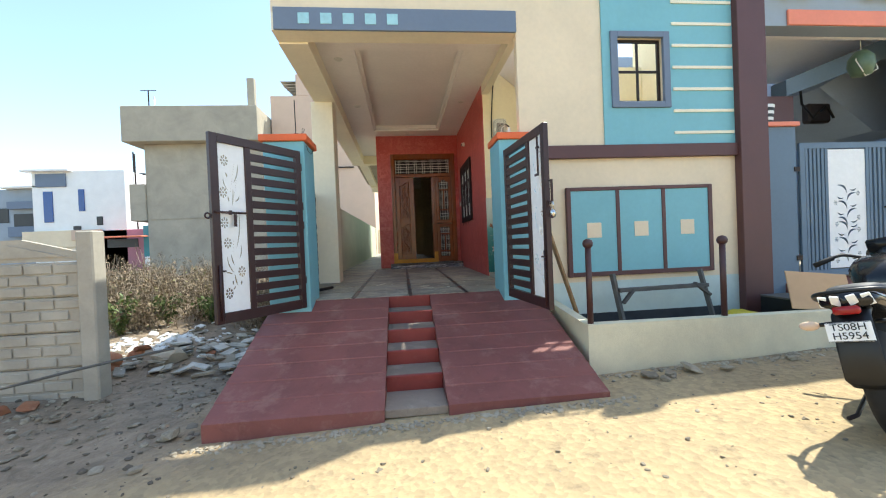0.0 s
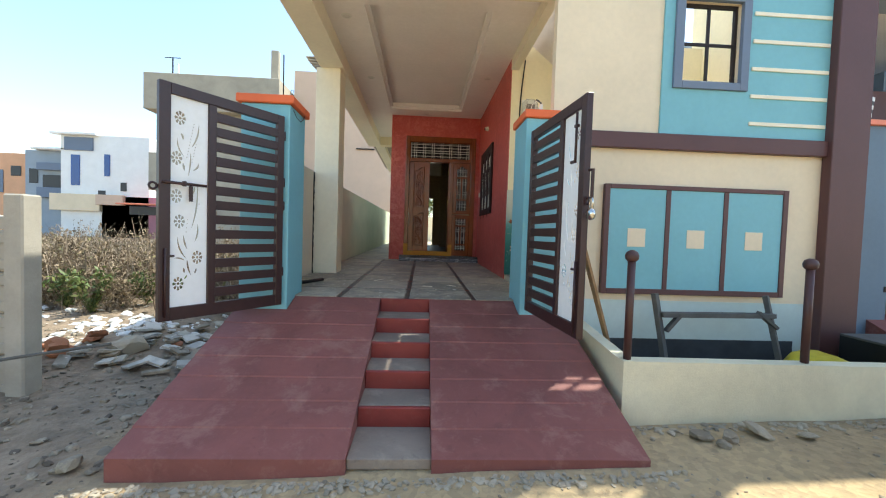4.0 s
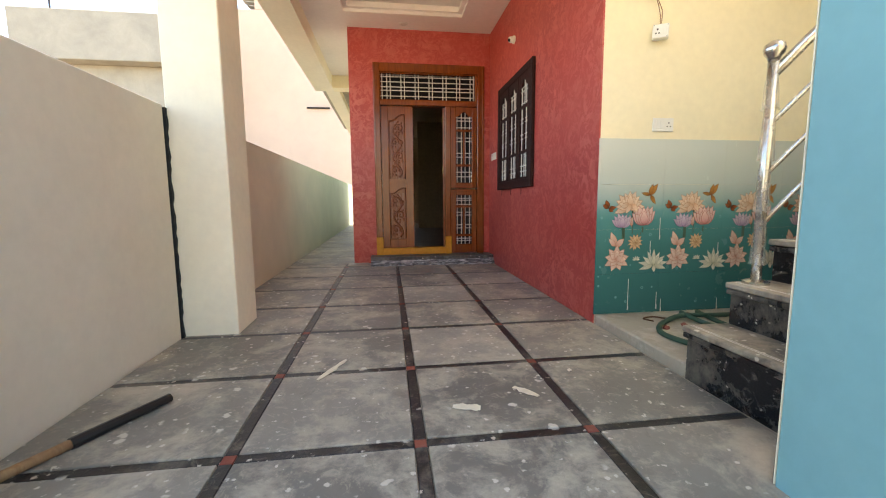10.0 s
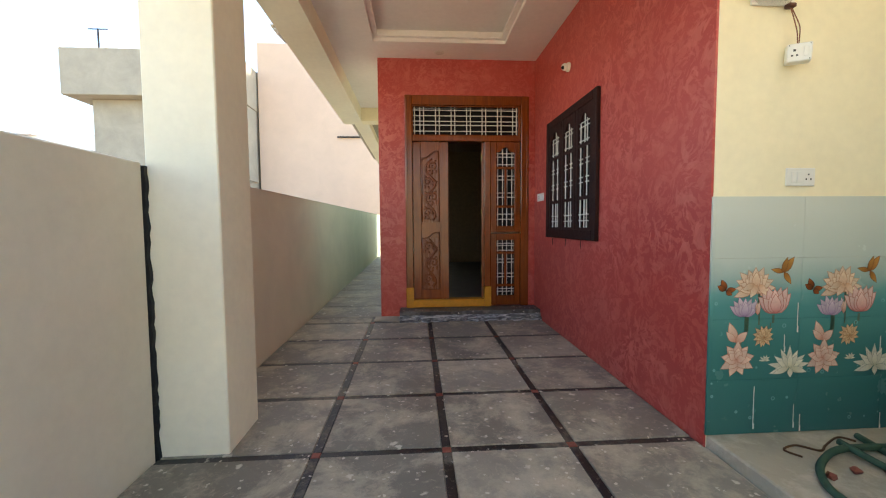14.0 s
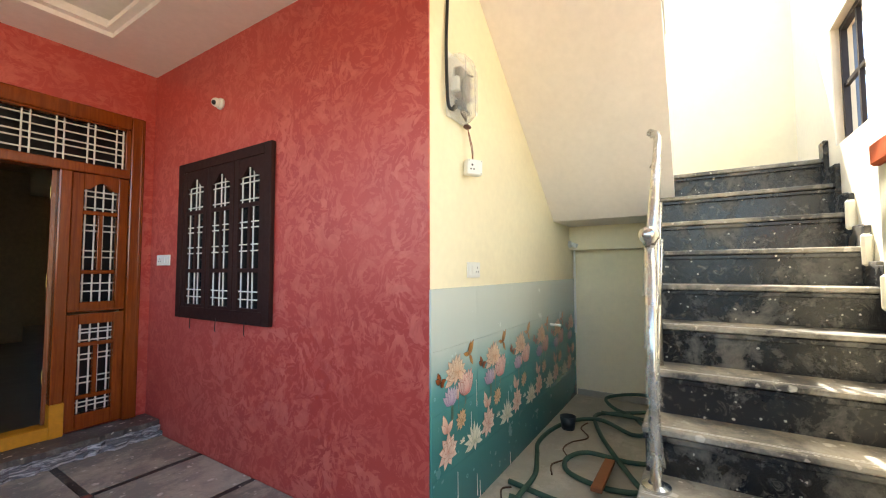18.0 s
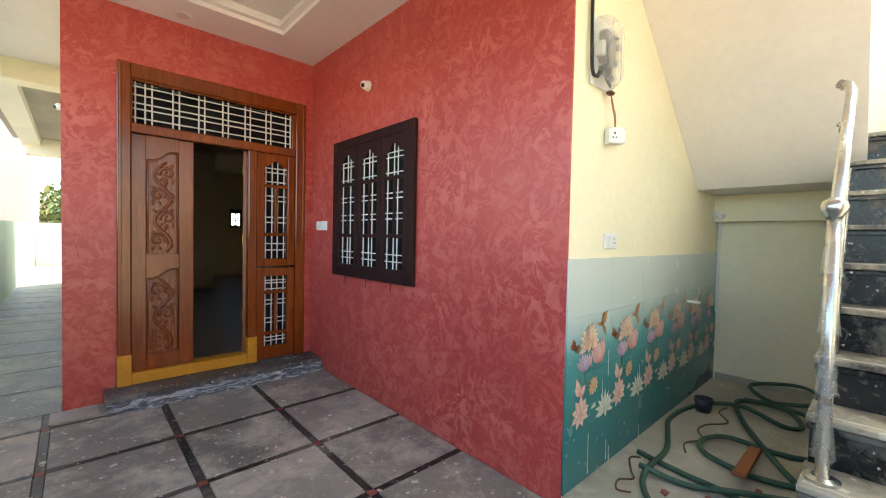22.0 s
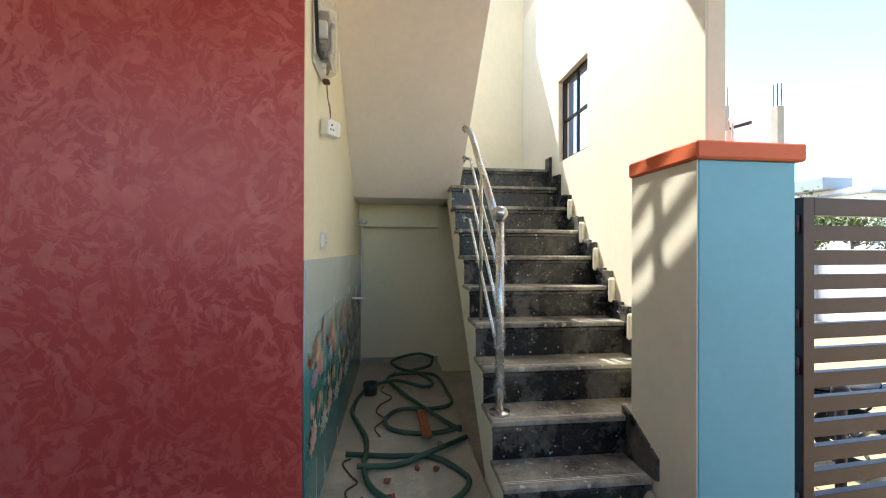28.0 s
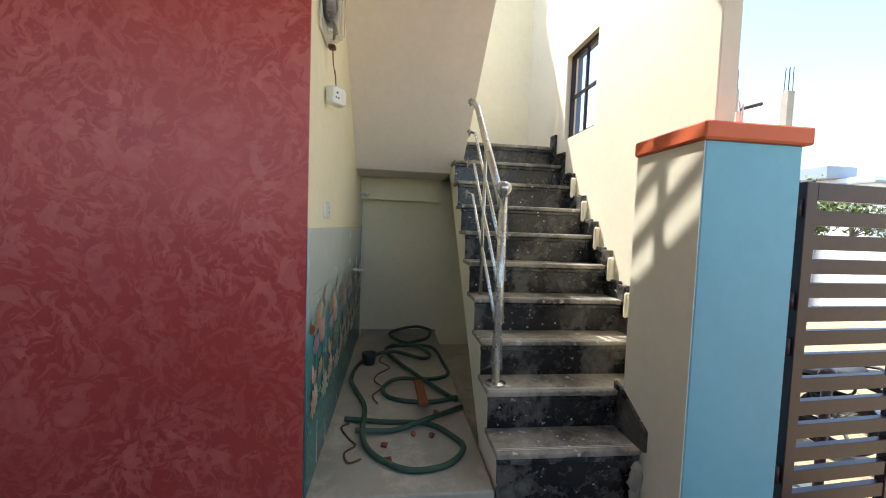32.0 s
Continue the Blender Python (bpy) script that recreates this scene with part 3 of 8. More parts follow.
block("parapet_band", BROWNP, (-0.11, 1.24, YF - 0.03, YF - 0.001, 4.43, 4.56), bevel=0.004, label="brown painted band on the parapet", category="trim")

# column and boundary wall on the open side
block("porch_column", CREAM, (-1.385, -1.055, 6.57, 6.93, 0.9, 3.90), bevel=0.006, label="cream painted square porch column", category="column")
block("wall_boundary_near", WALLGREY, (XL - 0.11, XL, 4.90, 6.545, 0.2, 2.475), bevel=0.006, label="beige plastered boundary wall beside the gate", category="wall")
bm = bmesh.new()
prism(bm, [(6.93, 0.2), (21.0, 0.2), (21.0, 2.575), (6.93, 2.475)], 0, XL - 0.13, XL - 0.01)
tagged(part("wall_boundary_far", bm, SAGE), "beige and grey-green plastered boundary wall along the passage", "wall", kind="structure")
rg = random.Random(6)
bm = bmesh.new()
zz = [1.04 + 0.0355 * k for k in range(41)]
prism(bm, [(XL + 0.004 + rg.uniform(0, 0.012), z) for z in zz] + [(XL - 0.10, zz[-1]), (XL - 0.10, zz[0])], 1, 6.546, 6.569)
tagged(part("wall_gap_filler", bm, RUBBER), "ragged black sealing strip between boundary wall and column", "seal", kind="structure")
# rear yard wall
block("wall_rear", YELLOWISH, (-1.41, 3.0, 23.6, 23.8, 0.2, 2.6), label="pale yellow wall of the back yard", category="wall")

# gate pillars
def gate_pillar(x0, x1, y0, y1, zb, inner, zc):
    p = thing("gate_pillar", ((x0 + x1) / 2, (y0 + y1) / 2, zb), "sky-blue painted gate pillar with an orange cap", "gate pillar", "gate pillars", kind="structure")
    part("shaft", boxes((x0, x1, y0, y1, zb, zc), bevel=0.006), BLUE, p)
    part("cap", boxes((x0 - inner, x1 + inner, y0 - 0.03, y1 + inner, zc, zc + 0.072), bevel=0.008), ORANGE, p, "orange painted cap")
    return p


gate_pillar(-1.45, -1.035, 4.46, 4.90, 0.86, 0.035, 2.735)
gate_pillar(1.035, 1.46, 4.45, 4.888, 0.86, 0.022, 2.718)
block("pillar_inner_face", CREAM, (1.037, 1.478, 4.8882, 4.892, 1.05, 2.716), (1.4605, 1.478, YI, 4.8882, 1.05, 2.716), label="cream inner face of the gate pillar", category="plaster")

# ramp with a flight of steps let into it
RB, RT, ZB = 3.0, YG, 0.44
def ramp_z(y):
    return ZB + (1.035 - ZB) * (y - RB) / (RT - RB)
SX0, SX1 = -0.235, 0.225
def ramp_piece(xa, xb, xt_a, xt_b, name):
    """One side of the ramp: shallow cast bands, full width up to the pillar, narrower beside it."""
    bm = bmesh.new()
    n = 7
    ys = [RB + (4.45 - RB) * i / n for i in range(n + 1)]
    rows = []
    for i in range(n):
        for y, dz in ((ys[i], 0.004), (ys[i + 1] - 0.006, -0.003)):
            rows.append((xa, xb, y, ramp_z(y) + dz))
    rows += [(xa, xb, 4.45, ramp_z(4.45)), (xt_a, xt_b, 4.452, ramp_z(4.452)), (xt_a, xt_b, RT, 1.035)]
    top = [[bm.verts.new((a, y, z)), bm.verts.new((b, y, z))] for a, b, y, z in rows]
    low = [[bm.verts.new((a, y, -0.1)), bm.verts.new((b, y, -0.1))] for a, b, y, z in rows]
    for i in range(len(rows) - 1):
        bm.faces.new((top[i][0], top[i][1], top[i + 1][1], top[i + 1][0]))
        bm.faces.new((low[i][0], top[i][0], top[i + 1][0], low[i + 1][0]))
        bm.faces.new((top[i][1], low[i][1], low[i + 1][1], top[i + 1][1]))
    bm.faces.new((low[0][0], low[0][1], top[0][1], top[0][0]))
    bm.faces.new((low[-1][1], low[-1][0], top[-1][0], top[-1][1]))
    ob = part(name, bm, RAMPRED)
    return tagged(ob, "red-oxide cement ramp up to the gate", "ramp", kind="structure")


ramp_piece(-1.465, SX0, -1.03, SX0, "ramp_left")
ramp_piece(SX1, 1.44, SX1, 1.03, "ramp_right")
st = thing("ramp_steps", (0, RB, 0.3), "red risers with grey treads let into the ramp", "steps", kind="structure")
NS = 5
for k in range(NS):
    # riser k rises to level k; the tread lies below it, the last one runs out to the ramp's foot
    yr = RT - 0.02 - 0.315 * k
    ztop, zbot = 1.035 - 0.121 * k, 1.035 - 0.121 * (k + 1)
    yend = yr - 0.284 if k < NS - 1 else RB + 0.03
    part("riser", boxes((SX0, SX1, yr - 0.004, yr + 0.03, zbot - 0.05, ztop), bevel=0.006), RISERRED, st)
    part("tread", boxes((SX0, SX1, yend, yr - 0.004, zbot - 0.06, zbot), bevel=0.004), STEPTREAD, st, "worn grey tread")

# the hall behind the front door
block("wall_hall_back", DARKROOM, (-0.33, 0.17, 18.0, 18.2, 1.0, ZC), (0.56, 2.78, 18.0, 18.2, 1.0, ZC), (3.10, 4.02, 18.0, 18.2, 1.0, ZC), (0.17, 0.56, 18.0, 18.2, 3.17, ZC), (2.78, 3.10, 18.0, 18.2, 1.0, 2.55), (2.78, 3.10, 18.0, 18.2, 3.08, ZC),
      label="dim painted back wall of the hall", category="wall")
block("wall_hall_right", DARKROOM, (4.02, 4.24, 6.72, 18.2, 0.9, ZC), label="dim painted side wall of the hall", category="wall")
block("wall_hall_inner", DARKROOM, (-0.33, -0.30, 9.61, 18.0, 1.2, ZC), (1.53, 4.02, 6.70, 6.73, 1.2, ZC), (0.75, 1.75, 15.2, 15.35, 1.2, ZC), label="dim painted inner wall of the hall", category="wall")
HALLF = plain("dark_polished_tile", srgb(128, 118, 104), 0.4, 0, 0.85, 3)
block("floor_hall", HALLF, (-0.33, 4.02, 9.61, 18.2, 1.0, 1.19), (1.53, 4.02, 6.70, 9.61, 1.0, 1.19), label="dark polished tile floor of the hall", category="floor")

# ---- staircase ----
def staircase():
    s = thing("staircase", (1.3, 5.16, 1.04), "dusty black granite staircase with cream sides", "staircase", kind="structure")
    rise, run = 0.2015, 0.213
    zs = [1.305 + rise * k for k in range(10)]
    xs = [1.30 + run * k for k in range(10)]
    y0, y1 = STAIR_Y0 + 0.004, STAIR_Y1
    # solid core under the flight
    pts = [(1.335, 0.95)]
    for k in range(10):
        x = xs[k] + 0.03
        pts += [(x, (zs[k - 1] if k else 0.95) - 0.03), (x, zs[k] - 0.03)]
    pts += [(XB, zs[9] - 0.03), (XB, 2.84), (3.42, 2.84), (1.75, 1.12), (1.75, 0.95)]
    out = []
    for p in pts:
        if not out or (Vector(p) - Vector(out[-1])).length > 1e-4:
            out.append(p)
    bm = bmesh.new()
    prism(bm, out, 1, y0, y1 - 0.012)
    part("flight", bm, CREAM, s, "cream plastered flank")
    rs_ = random.Random(12)
    for k in range(10):
        yy0 = 4.90 if k == 0 else y0
        zb = 1.04 if k == 0 else zs[k - 1]
        part("riser", boxes((xs[k] + 0.014, xs[k] + 0.03, yy0, y1 - 0.004, zb, zs[k] - 0.03)), GRANITE, s)
        x_end = xs[k + 1] + 0.03 if k < 9 else XB
        tread = part("tread", boxes((xs[k] - 0.012, x_end, yy0, y1 + 0.008, zs[k] - 0.028, zs[k]), bevel=0.005), TREAD, s, "dusty polished stone tread")
        # the doubled edge: a strip glued under the tread, a groove between
        part("nosing", boxes((xs[k] - 0.008, xs[k] + 0.014, yy0 + 0.002, y1 + 0.004, zs[k] - 0.056, zs[k] - 0.0315), bevel=0.004), GRANITE, tread)
        for gx in (0.022, 0.034):
            part("groove", boxes((xs[k] + gx, xs[k] + gx + 0.0028, yy0 + 0.01, y1 - 0.006, zs[k] - 0.001, zs[k] + 0.0006)), RODS, tread, "pale scored line")
        # stepped skirting along the front wall
        if k < 9:
            part("skirting", boxes((xs[k] + 0.03, xs[k + 1] + 0.05, YI + 0.0085, y0 + 0.014, zs[k], zs[k] + 0.12 + rs_.uniform(-0.008, 0.008)), bevel=0.003), GRANITE, s)
            part("skirting", boxes((xs[k + 1] - 0.055, xs[k + 1] + 0.05, YI + 0.0085, y0 + 0.016, zs[k] + 0.1, zs[k + 1] + 0.10 + rs_.uniform(-0.01, 0.01)), bevel=0.003), GRANITE, s)
        if 0 < k < 7:
            bm = boxes((xs[k + 1] - 0.085, xs[k + 1] - 0.056, YI + 0.0085, y0 + 0.034, zs[k] + 0.10, zs[k + 1] + 0.06), bevel=0.011)
            for v in bm.verts:
                v.co += 0.006 * noise.noise_vector(v.co * 23)
            part("plaster_ear", bm, CREAM, s, "cream plaster lump beside the skirting")
    # sloping slab against the gate pillar beside the first step
    bm = bmesh.new()
    prism(bm, [(1.26, zs[0] + 0.002), (1.54, zs[0] + 0.002), (1.54, zs[0] + 0.24), (1.49, zs[0] + 0.23), (1.26, zs[0] + 0.10)], 1, 4.8925, 4.909)
    part("skirting", bm, GRANITE, s)
    for x, z, q in ((1.285, 1.16, 0.05), (1.287, 1.09, 0.04), (1.286, 1.22, 0.03)):
        bm = ball(bmesh.new(), (x, 4.925, z), q, 10, 7, 0.35, 0.8, 1.1)
        for v in bm.verts:
            v.co += 0.012 * noise.noise_vector(v.co * 31)
        part("mortar_lump", bm, CEMENT, s, "smeared grey mortar", smooth=True)
    # upper flight: its sloping underside and stepped top
    bm = bmesh.new()
    xu, r2, t2 = 3.34, 0.19, 0.2285
    pts = [(xu, 2.84), (XB, 2.84), (XB, zs[9] - 0.005), (xu, zs[9] - 0.005)]
    xw = xu - 0.26
    pts[3] = (xw, zs[9] - 0.005)
    for k in range(8):
        pts += [(xw - t2 * k, zs[9] + r2 * (k + 1)), (xw - t2 * (k + 1), zs[9] + r2 * (k + 1))]
    xe = xw - t2 * 8
    pts += [(xe, 2.84 + r2 / t2 * (xu - xe))]
    prism(bm, pts, 1, UPPER_Y, 6.464)
    part("upper_flight", bm, SOFFIT, s, "white plastered sloping underside")
    return s


staircase()


def upper_railing():
    """The rail on the open side of the upper flight; the sun throws its bars on the gate pillar."""
    y = UPPER_Y + 0.04
    r = thing("upper_railing", (3.3, y, 3.3), "steel railing along the upper stair flight", "railing")
    sl = 0.19 / 0.2285
    x0, x1 = 3.02, 1.50

    def z(x, h):
        return 3.17 + sl * (3.08 - x) + h
    for h, q in ((0.20, 0.016), (0.45, 0.016), (0.70, 0.016), (0.92, 0.026)):
        part("rail_bar", tube(bmesh.new(), [(x0, y, z(x0, h)), (x1, y, z(x1, h))], q, 8), STEEL, r, smooth=True)
    for x in (3.0, 2.25, 1.52):
        part("post", tube(bmesh.new(), [(x, y, z(x, -0.02)), (x, y, z(x, 0.92))], 0.02, 8), STEEL, r, smooth=True)


upper_railing()

# ---- front door ----
def rods(bm, x0, x1, z0, z1, y, xs, zs, r=0.0045):
    """A grille of thin bars in an x-z plane."""
    for x in xs:
        tube(bm, [(x, y, z0), (x, y, z1)], r, 6)
    for z in zs:
        tube(bm, [(x0, y + r, z), (x1, y + r, z)], r, 6)
    return bm


def arch_rail(bm, x0, x1, z0, z1, y0, y1, rise, n=12):
    """A top rail whose lower edge is a shallow ogee arch."""
    pts = [(x0, z1), (x1, z1)]
    for i in range(n + 1):
        f = i / n
        x = x1 + (x0 - x1) * f
        u = abs(2 * f - 1)
        pts.append((x, z0 + rise * (0.5 + 0.5 * math.cos(math.pi * min(1.0, u * 1.15)))))
    return prism(bm, pts, 1, y0, y1)


def scroll(cx, cz, r0, turns, start, n=22, flip=1):
    out = []
    for i in range(n):
        f = i / (n - 1)
        a = start + flip * turns * 2 * math.pi * f
        r = r0 * (1 - 0.8 * f)
        out.append((cx + r * math.cos(a), cz + r * math.sin(a)))
    return out


def leaf_blob(bm, x, y, z, ln, wd, ang, th=0.009):
    """A raised almond leaf in the x-z plane, pointing along an angle."""
    m = Matrix.Translation((x + 0.5 * ln * math.cos(ang), y, z + 0.5 * ln * math.sin(ang))) @ Matrix.Rotation(-ang, 4, 'Y')
    rings = []
    n = 7
    for i in range(n):
        f = i / (n - 1)
        w = max(0.0006, wd / 2 * math.sin(math.pi * f ** 0.75))
        u = ln * (f - 0.5)
        rings.append([bm.verts.new(m @ Vector((u, 0, -w))), bm.verts.new(m @ Vector((u, -th * math.sin(math.pi * f) ** 0.6 - 0.0005, 0))), bm.verts.new(m @ Vector((u, 0, w)))])
    for A, B in zip(rings, rings[1:]):
        for k in range(2):
            bm.faces.new((A[k], A[k + 1], B[k + 1], B[k]))


def carved_panel(x0, x1, z0, z1, y, curls, flower, leaf):
    """Relief carving: one winding stem, curls at its bends with leaves fanning from them, and a rosette."""
    cx, w = (x0 + x1) / 2, (x1 - x0) / 2 - 0.016
    h = z1 - z0 - 0.06
    bm = bmesh.new()

    def stem(f):
        return cx + 0.58 * w * math.sin(f * curls * math.pi + 0.4), z0 + 0.03 + f * h
    tube(bm, [(stem(i / 47)[0], y, stem(i / 47)[1]) for i in range(48)], [0.015 - 0.005 * i / 47 for i in range(48)], 6)
    step = h / curls
    for k in range(curls):
        sgn = 1 if k % 2 == 0 else -1
        f = (k + 0.5) / curls
        sx, sz = stem(f - 0.18 / curls)
        ox, oz = cx - sgn * 0.34 * w, sz + 0.18 * step
        r = min(0.30 * step, 0.62 * w)
        loop = scroll(ox, oz, r, 1.2, math.atan2(sz - oz, sx - ox), 26, sgn)
        tube(bm, [(a, y, b) for a, b in loop], [0.0135 - 0.005 * i / 25 for i in range(26)], 6)
        ball(bm, (loop[-1][0], y, loop[-1][1]), 0.011, 8, 6, 1, 0.7, 1)
        for q in range(7):
            a = math.atan2(sz - oz, sx - ox) + sgn * (0.7 + 0.72 * q)
            px, pz = ox + 0.9 * r * math.cos(a), oz + 0.9 * r * math.sin(a)
            ln = 0.042 + 0.012 * (q % 2)
            aa = a + sgn * 0.75
            ex, ez = px + ln * math.cos(aa), pz + ln * math.sin(aa)
            if x0 + 0.012 < ex < x1 - 0.012 and z0 + 0.012 < ez < z1 - 0.03:
                leaf_blob(bm, px, y - 0.001, pz, ln, 0.030, aa)
        for q in range(5):
            g = (k + 0.1 + 0.2 * q) / curls
            px, pz = stem(g)
            aa = math.pi / 2 + (1 if q % 2 else -1) * 0.95
            if x0 + 0.03 < px + 0.05 * math.cos(aa) < x1 - 0.03 and pz + 0.05 < z1 - 0.04:
                leaf_blob(bm, px, y - 0.001, pz, 0.055, 0.026, aa)
    fx, fz = stem(flower)
    for j in range(8):
        leaf_blob(bm, fx, y - 0.004, fz, 0.036, 0.024, j * math.pi / 4 + 0.2, 0.011)
    ball(bm, (fx, y - 0.008, fz), 0.012, 8, 6, 1, 0.7, 1)
    part("carving", bm, TEAKDARK, leaf, "carved scrolling vine", smooth=True)


def ogee_top(x0, x1, z0, z1, n=16):
    """The upper edge of a panel: low at its left, sweeping up to the right."""
    out = []
    for i in range(n + 1):
        f = i / n
        s = 0.5 - 0.5 * math.cos(math.pi * min(1.0, max(0.0, (f - 0.18) / 0.62)))
        out.append((x0 + (x1 - x0) * f, z0 + (z1 - z0) * s))
    return out


def front_door():
    d = thing("front_door", (0.49, YD, DZ0), "carved teak double front door with one leaf open and white grilles", "door")
    ya, yb = YD - 0.045, YD + 0.10
    # outer frame, members cut to butt
    xa, xb = -0.165, 1.12
    zt0, zt1, zh = 3.16, 3.235, 3.575
    part("jamb", boxes((DX0, xa, ya, yb, DZ0, DZ1), bevel=0.007), TEAK, d)
    part("jamb", boxes((xb, DX1, ya, yb, DZ0, DZ1), bevel=0.007), TEAK, d)
    part("head", boxes((xa, xb, ya + 0.002, yb, zh, DZ1), bevel=0.007), TEAK, d)
    part("transom_rail", boxes((xa, xb, ya + 0.004, yb, zt0, zt1), bevel=0.007), TEAK, d)
    for b in ((xa, xa + 0.012, zt1, zh), (xb - 0.034, xb, zt1, zh), (xa + 0.012, xb - 0.034, zh - 0.016, zh)):
        part("bead", boxes((b[0], b[1], ya + 0.016, YD + 0.03, b[2], b[3]), bevel=0.004), TEAKDARK, d)
    for x in (DX0 + 0.022, DX1 - 0.022):
        part("frame_moulding", boxes((x - 0.006, x + 0.006, ya - 0.004, ya + 0.001, DZ0 + 0.24, DZ1 - 0.02), bevel=0.002), TEAKDARK, d)
    xm0, xm1 = 0.684, 0.758
    part("mullion", boxes((xm0, xm1, ya + 0.002, yb, DZ0, zt0), bevel=0.007), TEAK, d)
    part("sill", boxes((xa, xm0, ya + 0.001, yb, DZ0, DZ0 + 0.09), bevel=0.005), YSILL, d, "turmeric-yellow painted sill")
    for x0, x1 in ((DX0 - 0.003, xa + 0.002), (xm0 - 0.002, xm1 + 0.006)):
        part("jamb_foot", boxes((x0, x1, ya - 0.004, yb, DZ0 - 0.001, DZ0 + 0.24), bevel=0.004), YSILL, d, "turmeric-yellow painted jamb foot")
    # transom grille
    bm = bmesh.new()
    z0, z1 = zt1 + 0.004, zh - 0.018
    h = z1 - z0
    xs = [xa + 0.03]
    for k in range(7):
        c = xa + (xb - xa) * (k + 0.35) / 7.0 + 0.05
        xs += [c - 0.022, c + 0.022]
    xs.append(xb - 0.045)
    rods(bm, xa + 0.012, xb - 0.034, z0, z1, YD + 0.0, xs, [z0 + h * f for f in (0.14, 0.36, 0.50, 0.70, 0.90)], 0.0058)
    part("transom_grille", bm, RODS, d, "white painted steel grille")
    part("transom_glass", boxes((xa, xb, YD + 0.05, YD + 0.055, z0, z1)), GLASS, d, "dark glass")

    # the closed leaf: stiles, rails and two carved panels with swept tops
    lx0, lx1, lz0, lz1 = xa + 0.003, 0.258, DZ0 + 0.092, 3.157
    y0, y1 = YD - 0.005, YD + 0.035
    leaf = part("door_leaf", boxes((lx0, lx1, y0 + 0.024, y1, lz0, lz1)), TEAK, d, "closed carved leaf")
    px0, px1 = -0.068, 0.153
    part("stile", boxes((lx0, px0, y0, y0 + 0.024, lz0, lz1), bevel=0.004), TEAK, leaf)
    part("stile", boxes((px1, lx1, y0, y0 + 0.024, lz0, lz1), bevel=0.004), TEAK, leaf)
    part("rail", boxes((px0, px1, y0 + 0.001, y0 + 0.024, lz0, 1.41), bevel=0.003), TEAK, leaf)
    for zp0, zl, zr, ztop in ((2.21, 2.975, 3.055, lz1), (1.41, 2.03, 2.10, 2.21)):
        edge = ogee_top(px0, px1, zl, zr)
        bm = bmesh.new()
        prism(bm, [(px0, ztop), (px1, ztop)] + edge[::-1], 1, y0 + 0.001, y0 + 0.024)
        part("swept_rail", bm, TEAK, leaf)
        rim = [(px0 + 0.010, zp0 + 0.010)] + [(min(max(x, px0 + 0.010), px1 - 0.010), z - 0.010) for x, z in edge] + [(px1 - 0.010, zp0 + 0.010)]
        part("moulding", tube(bmesh.new(), [(x, y0 + 0.013, z) for x, z in rim], 0.008, 7, closed=True), TEAKDARK, leaf, smooth=True)
        part("carved_ground", boxes((px0, px1, y0 + 0.020, y0 + 0.0238, zp0, zl)), TEAKLIGHT, leaf)
        carved_panel(px0, px1, zp0, zl + 0.02, y0 + 0.016, 4 if zl > 2.5 else 3, 0.62 if zl > 2.5 else 0.80, leaf)
    # the open leaf, swung inwards, seen edge on
    m = thing("open_leaf", (0.68, YD + 0.04, lz0))
    m.parent = d
    m.matrix_basis = WM[d].inverted() @ pose(0.678, YD + 0.035, lz0, 0, 0, 74)
    part("leaf_panel", boxes((0, 0.42, -0.02, 0.02, 0, lz1 - lz0), bevel=0.004), TEAKLIGHT, m, local=True)
    for z in (0.3, 1.0, 1.65):
        part("hinge", boxes((-0.006, 0.03, 0.02, 0.024, z, z + 0.09)), BRASS, m, "brass hinge", local=True)

    # two grilled side sashes
    sx0, sx1 = xm1 + 0.002, xb - 0.002
    y0, y1 = YD - 0.022, YD + 0.03
    gx0, gx1 = 0.833, 1.050
    for z0, z1, a, b, bars in ((2.092, 3.158, 2.165, 3.095, (2.395, 2.855)), (DZ0 + 0.01, 2.074, 1.325, 1.997, (1.448, 1.842))):
        sash = part("side_sash", boxes((sx0, gx0, y0, y1, z0, z1), bevel=0.005), TEAK, d, "grilled teak side sash")
        part("side_stile", boxes((gx1, sx1, y0, y1, z0, z1), bevel=0.005), TEAK, sash)
        part("side_rail", boxes((gx0, gx1, y0 + 0.001, y1, z0, a), bevel=0.003), TEAK, sash)
        bm = bmesh.new()
        if z1 > 2.5:
            arch_rail(bm, gx0, gx1, b - 0.06, z1, y0 + 0.001, y1, 0.06)
        else:
            box(bm, gx0, gx1, y0 + 0.001, y1, b, z1)
        part("side_rail", bm, TEAK, sash)
        for z in bars:
            part("glazing_bar", boxes((gx0, gx1, y0 + 0.006, y1, z - 0.015, z + 0.015), bevel=0.003), TEAK, sash)
        cx = (gx0 + gx1) / 2
        part("glazing_bar", boxes((cx - 0.014, cx + 0.014, y0 + 0.007, y1, bars[0] + 0.015, bars[1] - 0.015), bevel=0.003), TEAK, sash)
        w, h = gx1 - gx0, b - a
        zz = [a + (bars[0] - a) * f for f in (0.35, 0.62)] + [bars[0] + (bars[1] - bars[0]) * f for f in (0.25, 0.36, 0.70, 0.80)] + [bars[1] + (b - bars[1]) * f for f in (0.18, 0.55, 0.72)]
        part("side_grille", rods(bmesh.new(), gx0, gx1, a, b, YD + 0.016, [gx0 + w * f for f in (0.09, 0.36, 0.60, 0.88)], zz, 0.0058), RODS, sash, "white painted steel grille")
        part("side_glass", boxes((gx0, gx1, YD + 0.034, YD + 0.039, a, b)), GLASS, sash, "dark glass")
    return d


front_door()


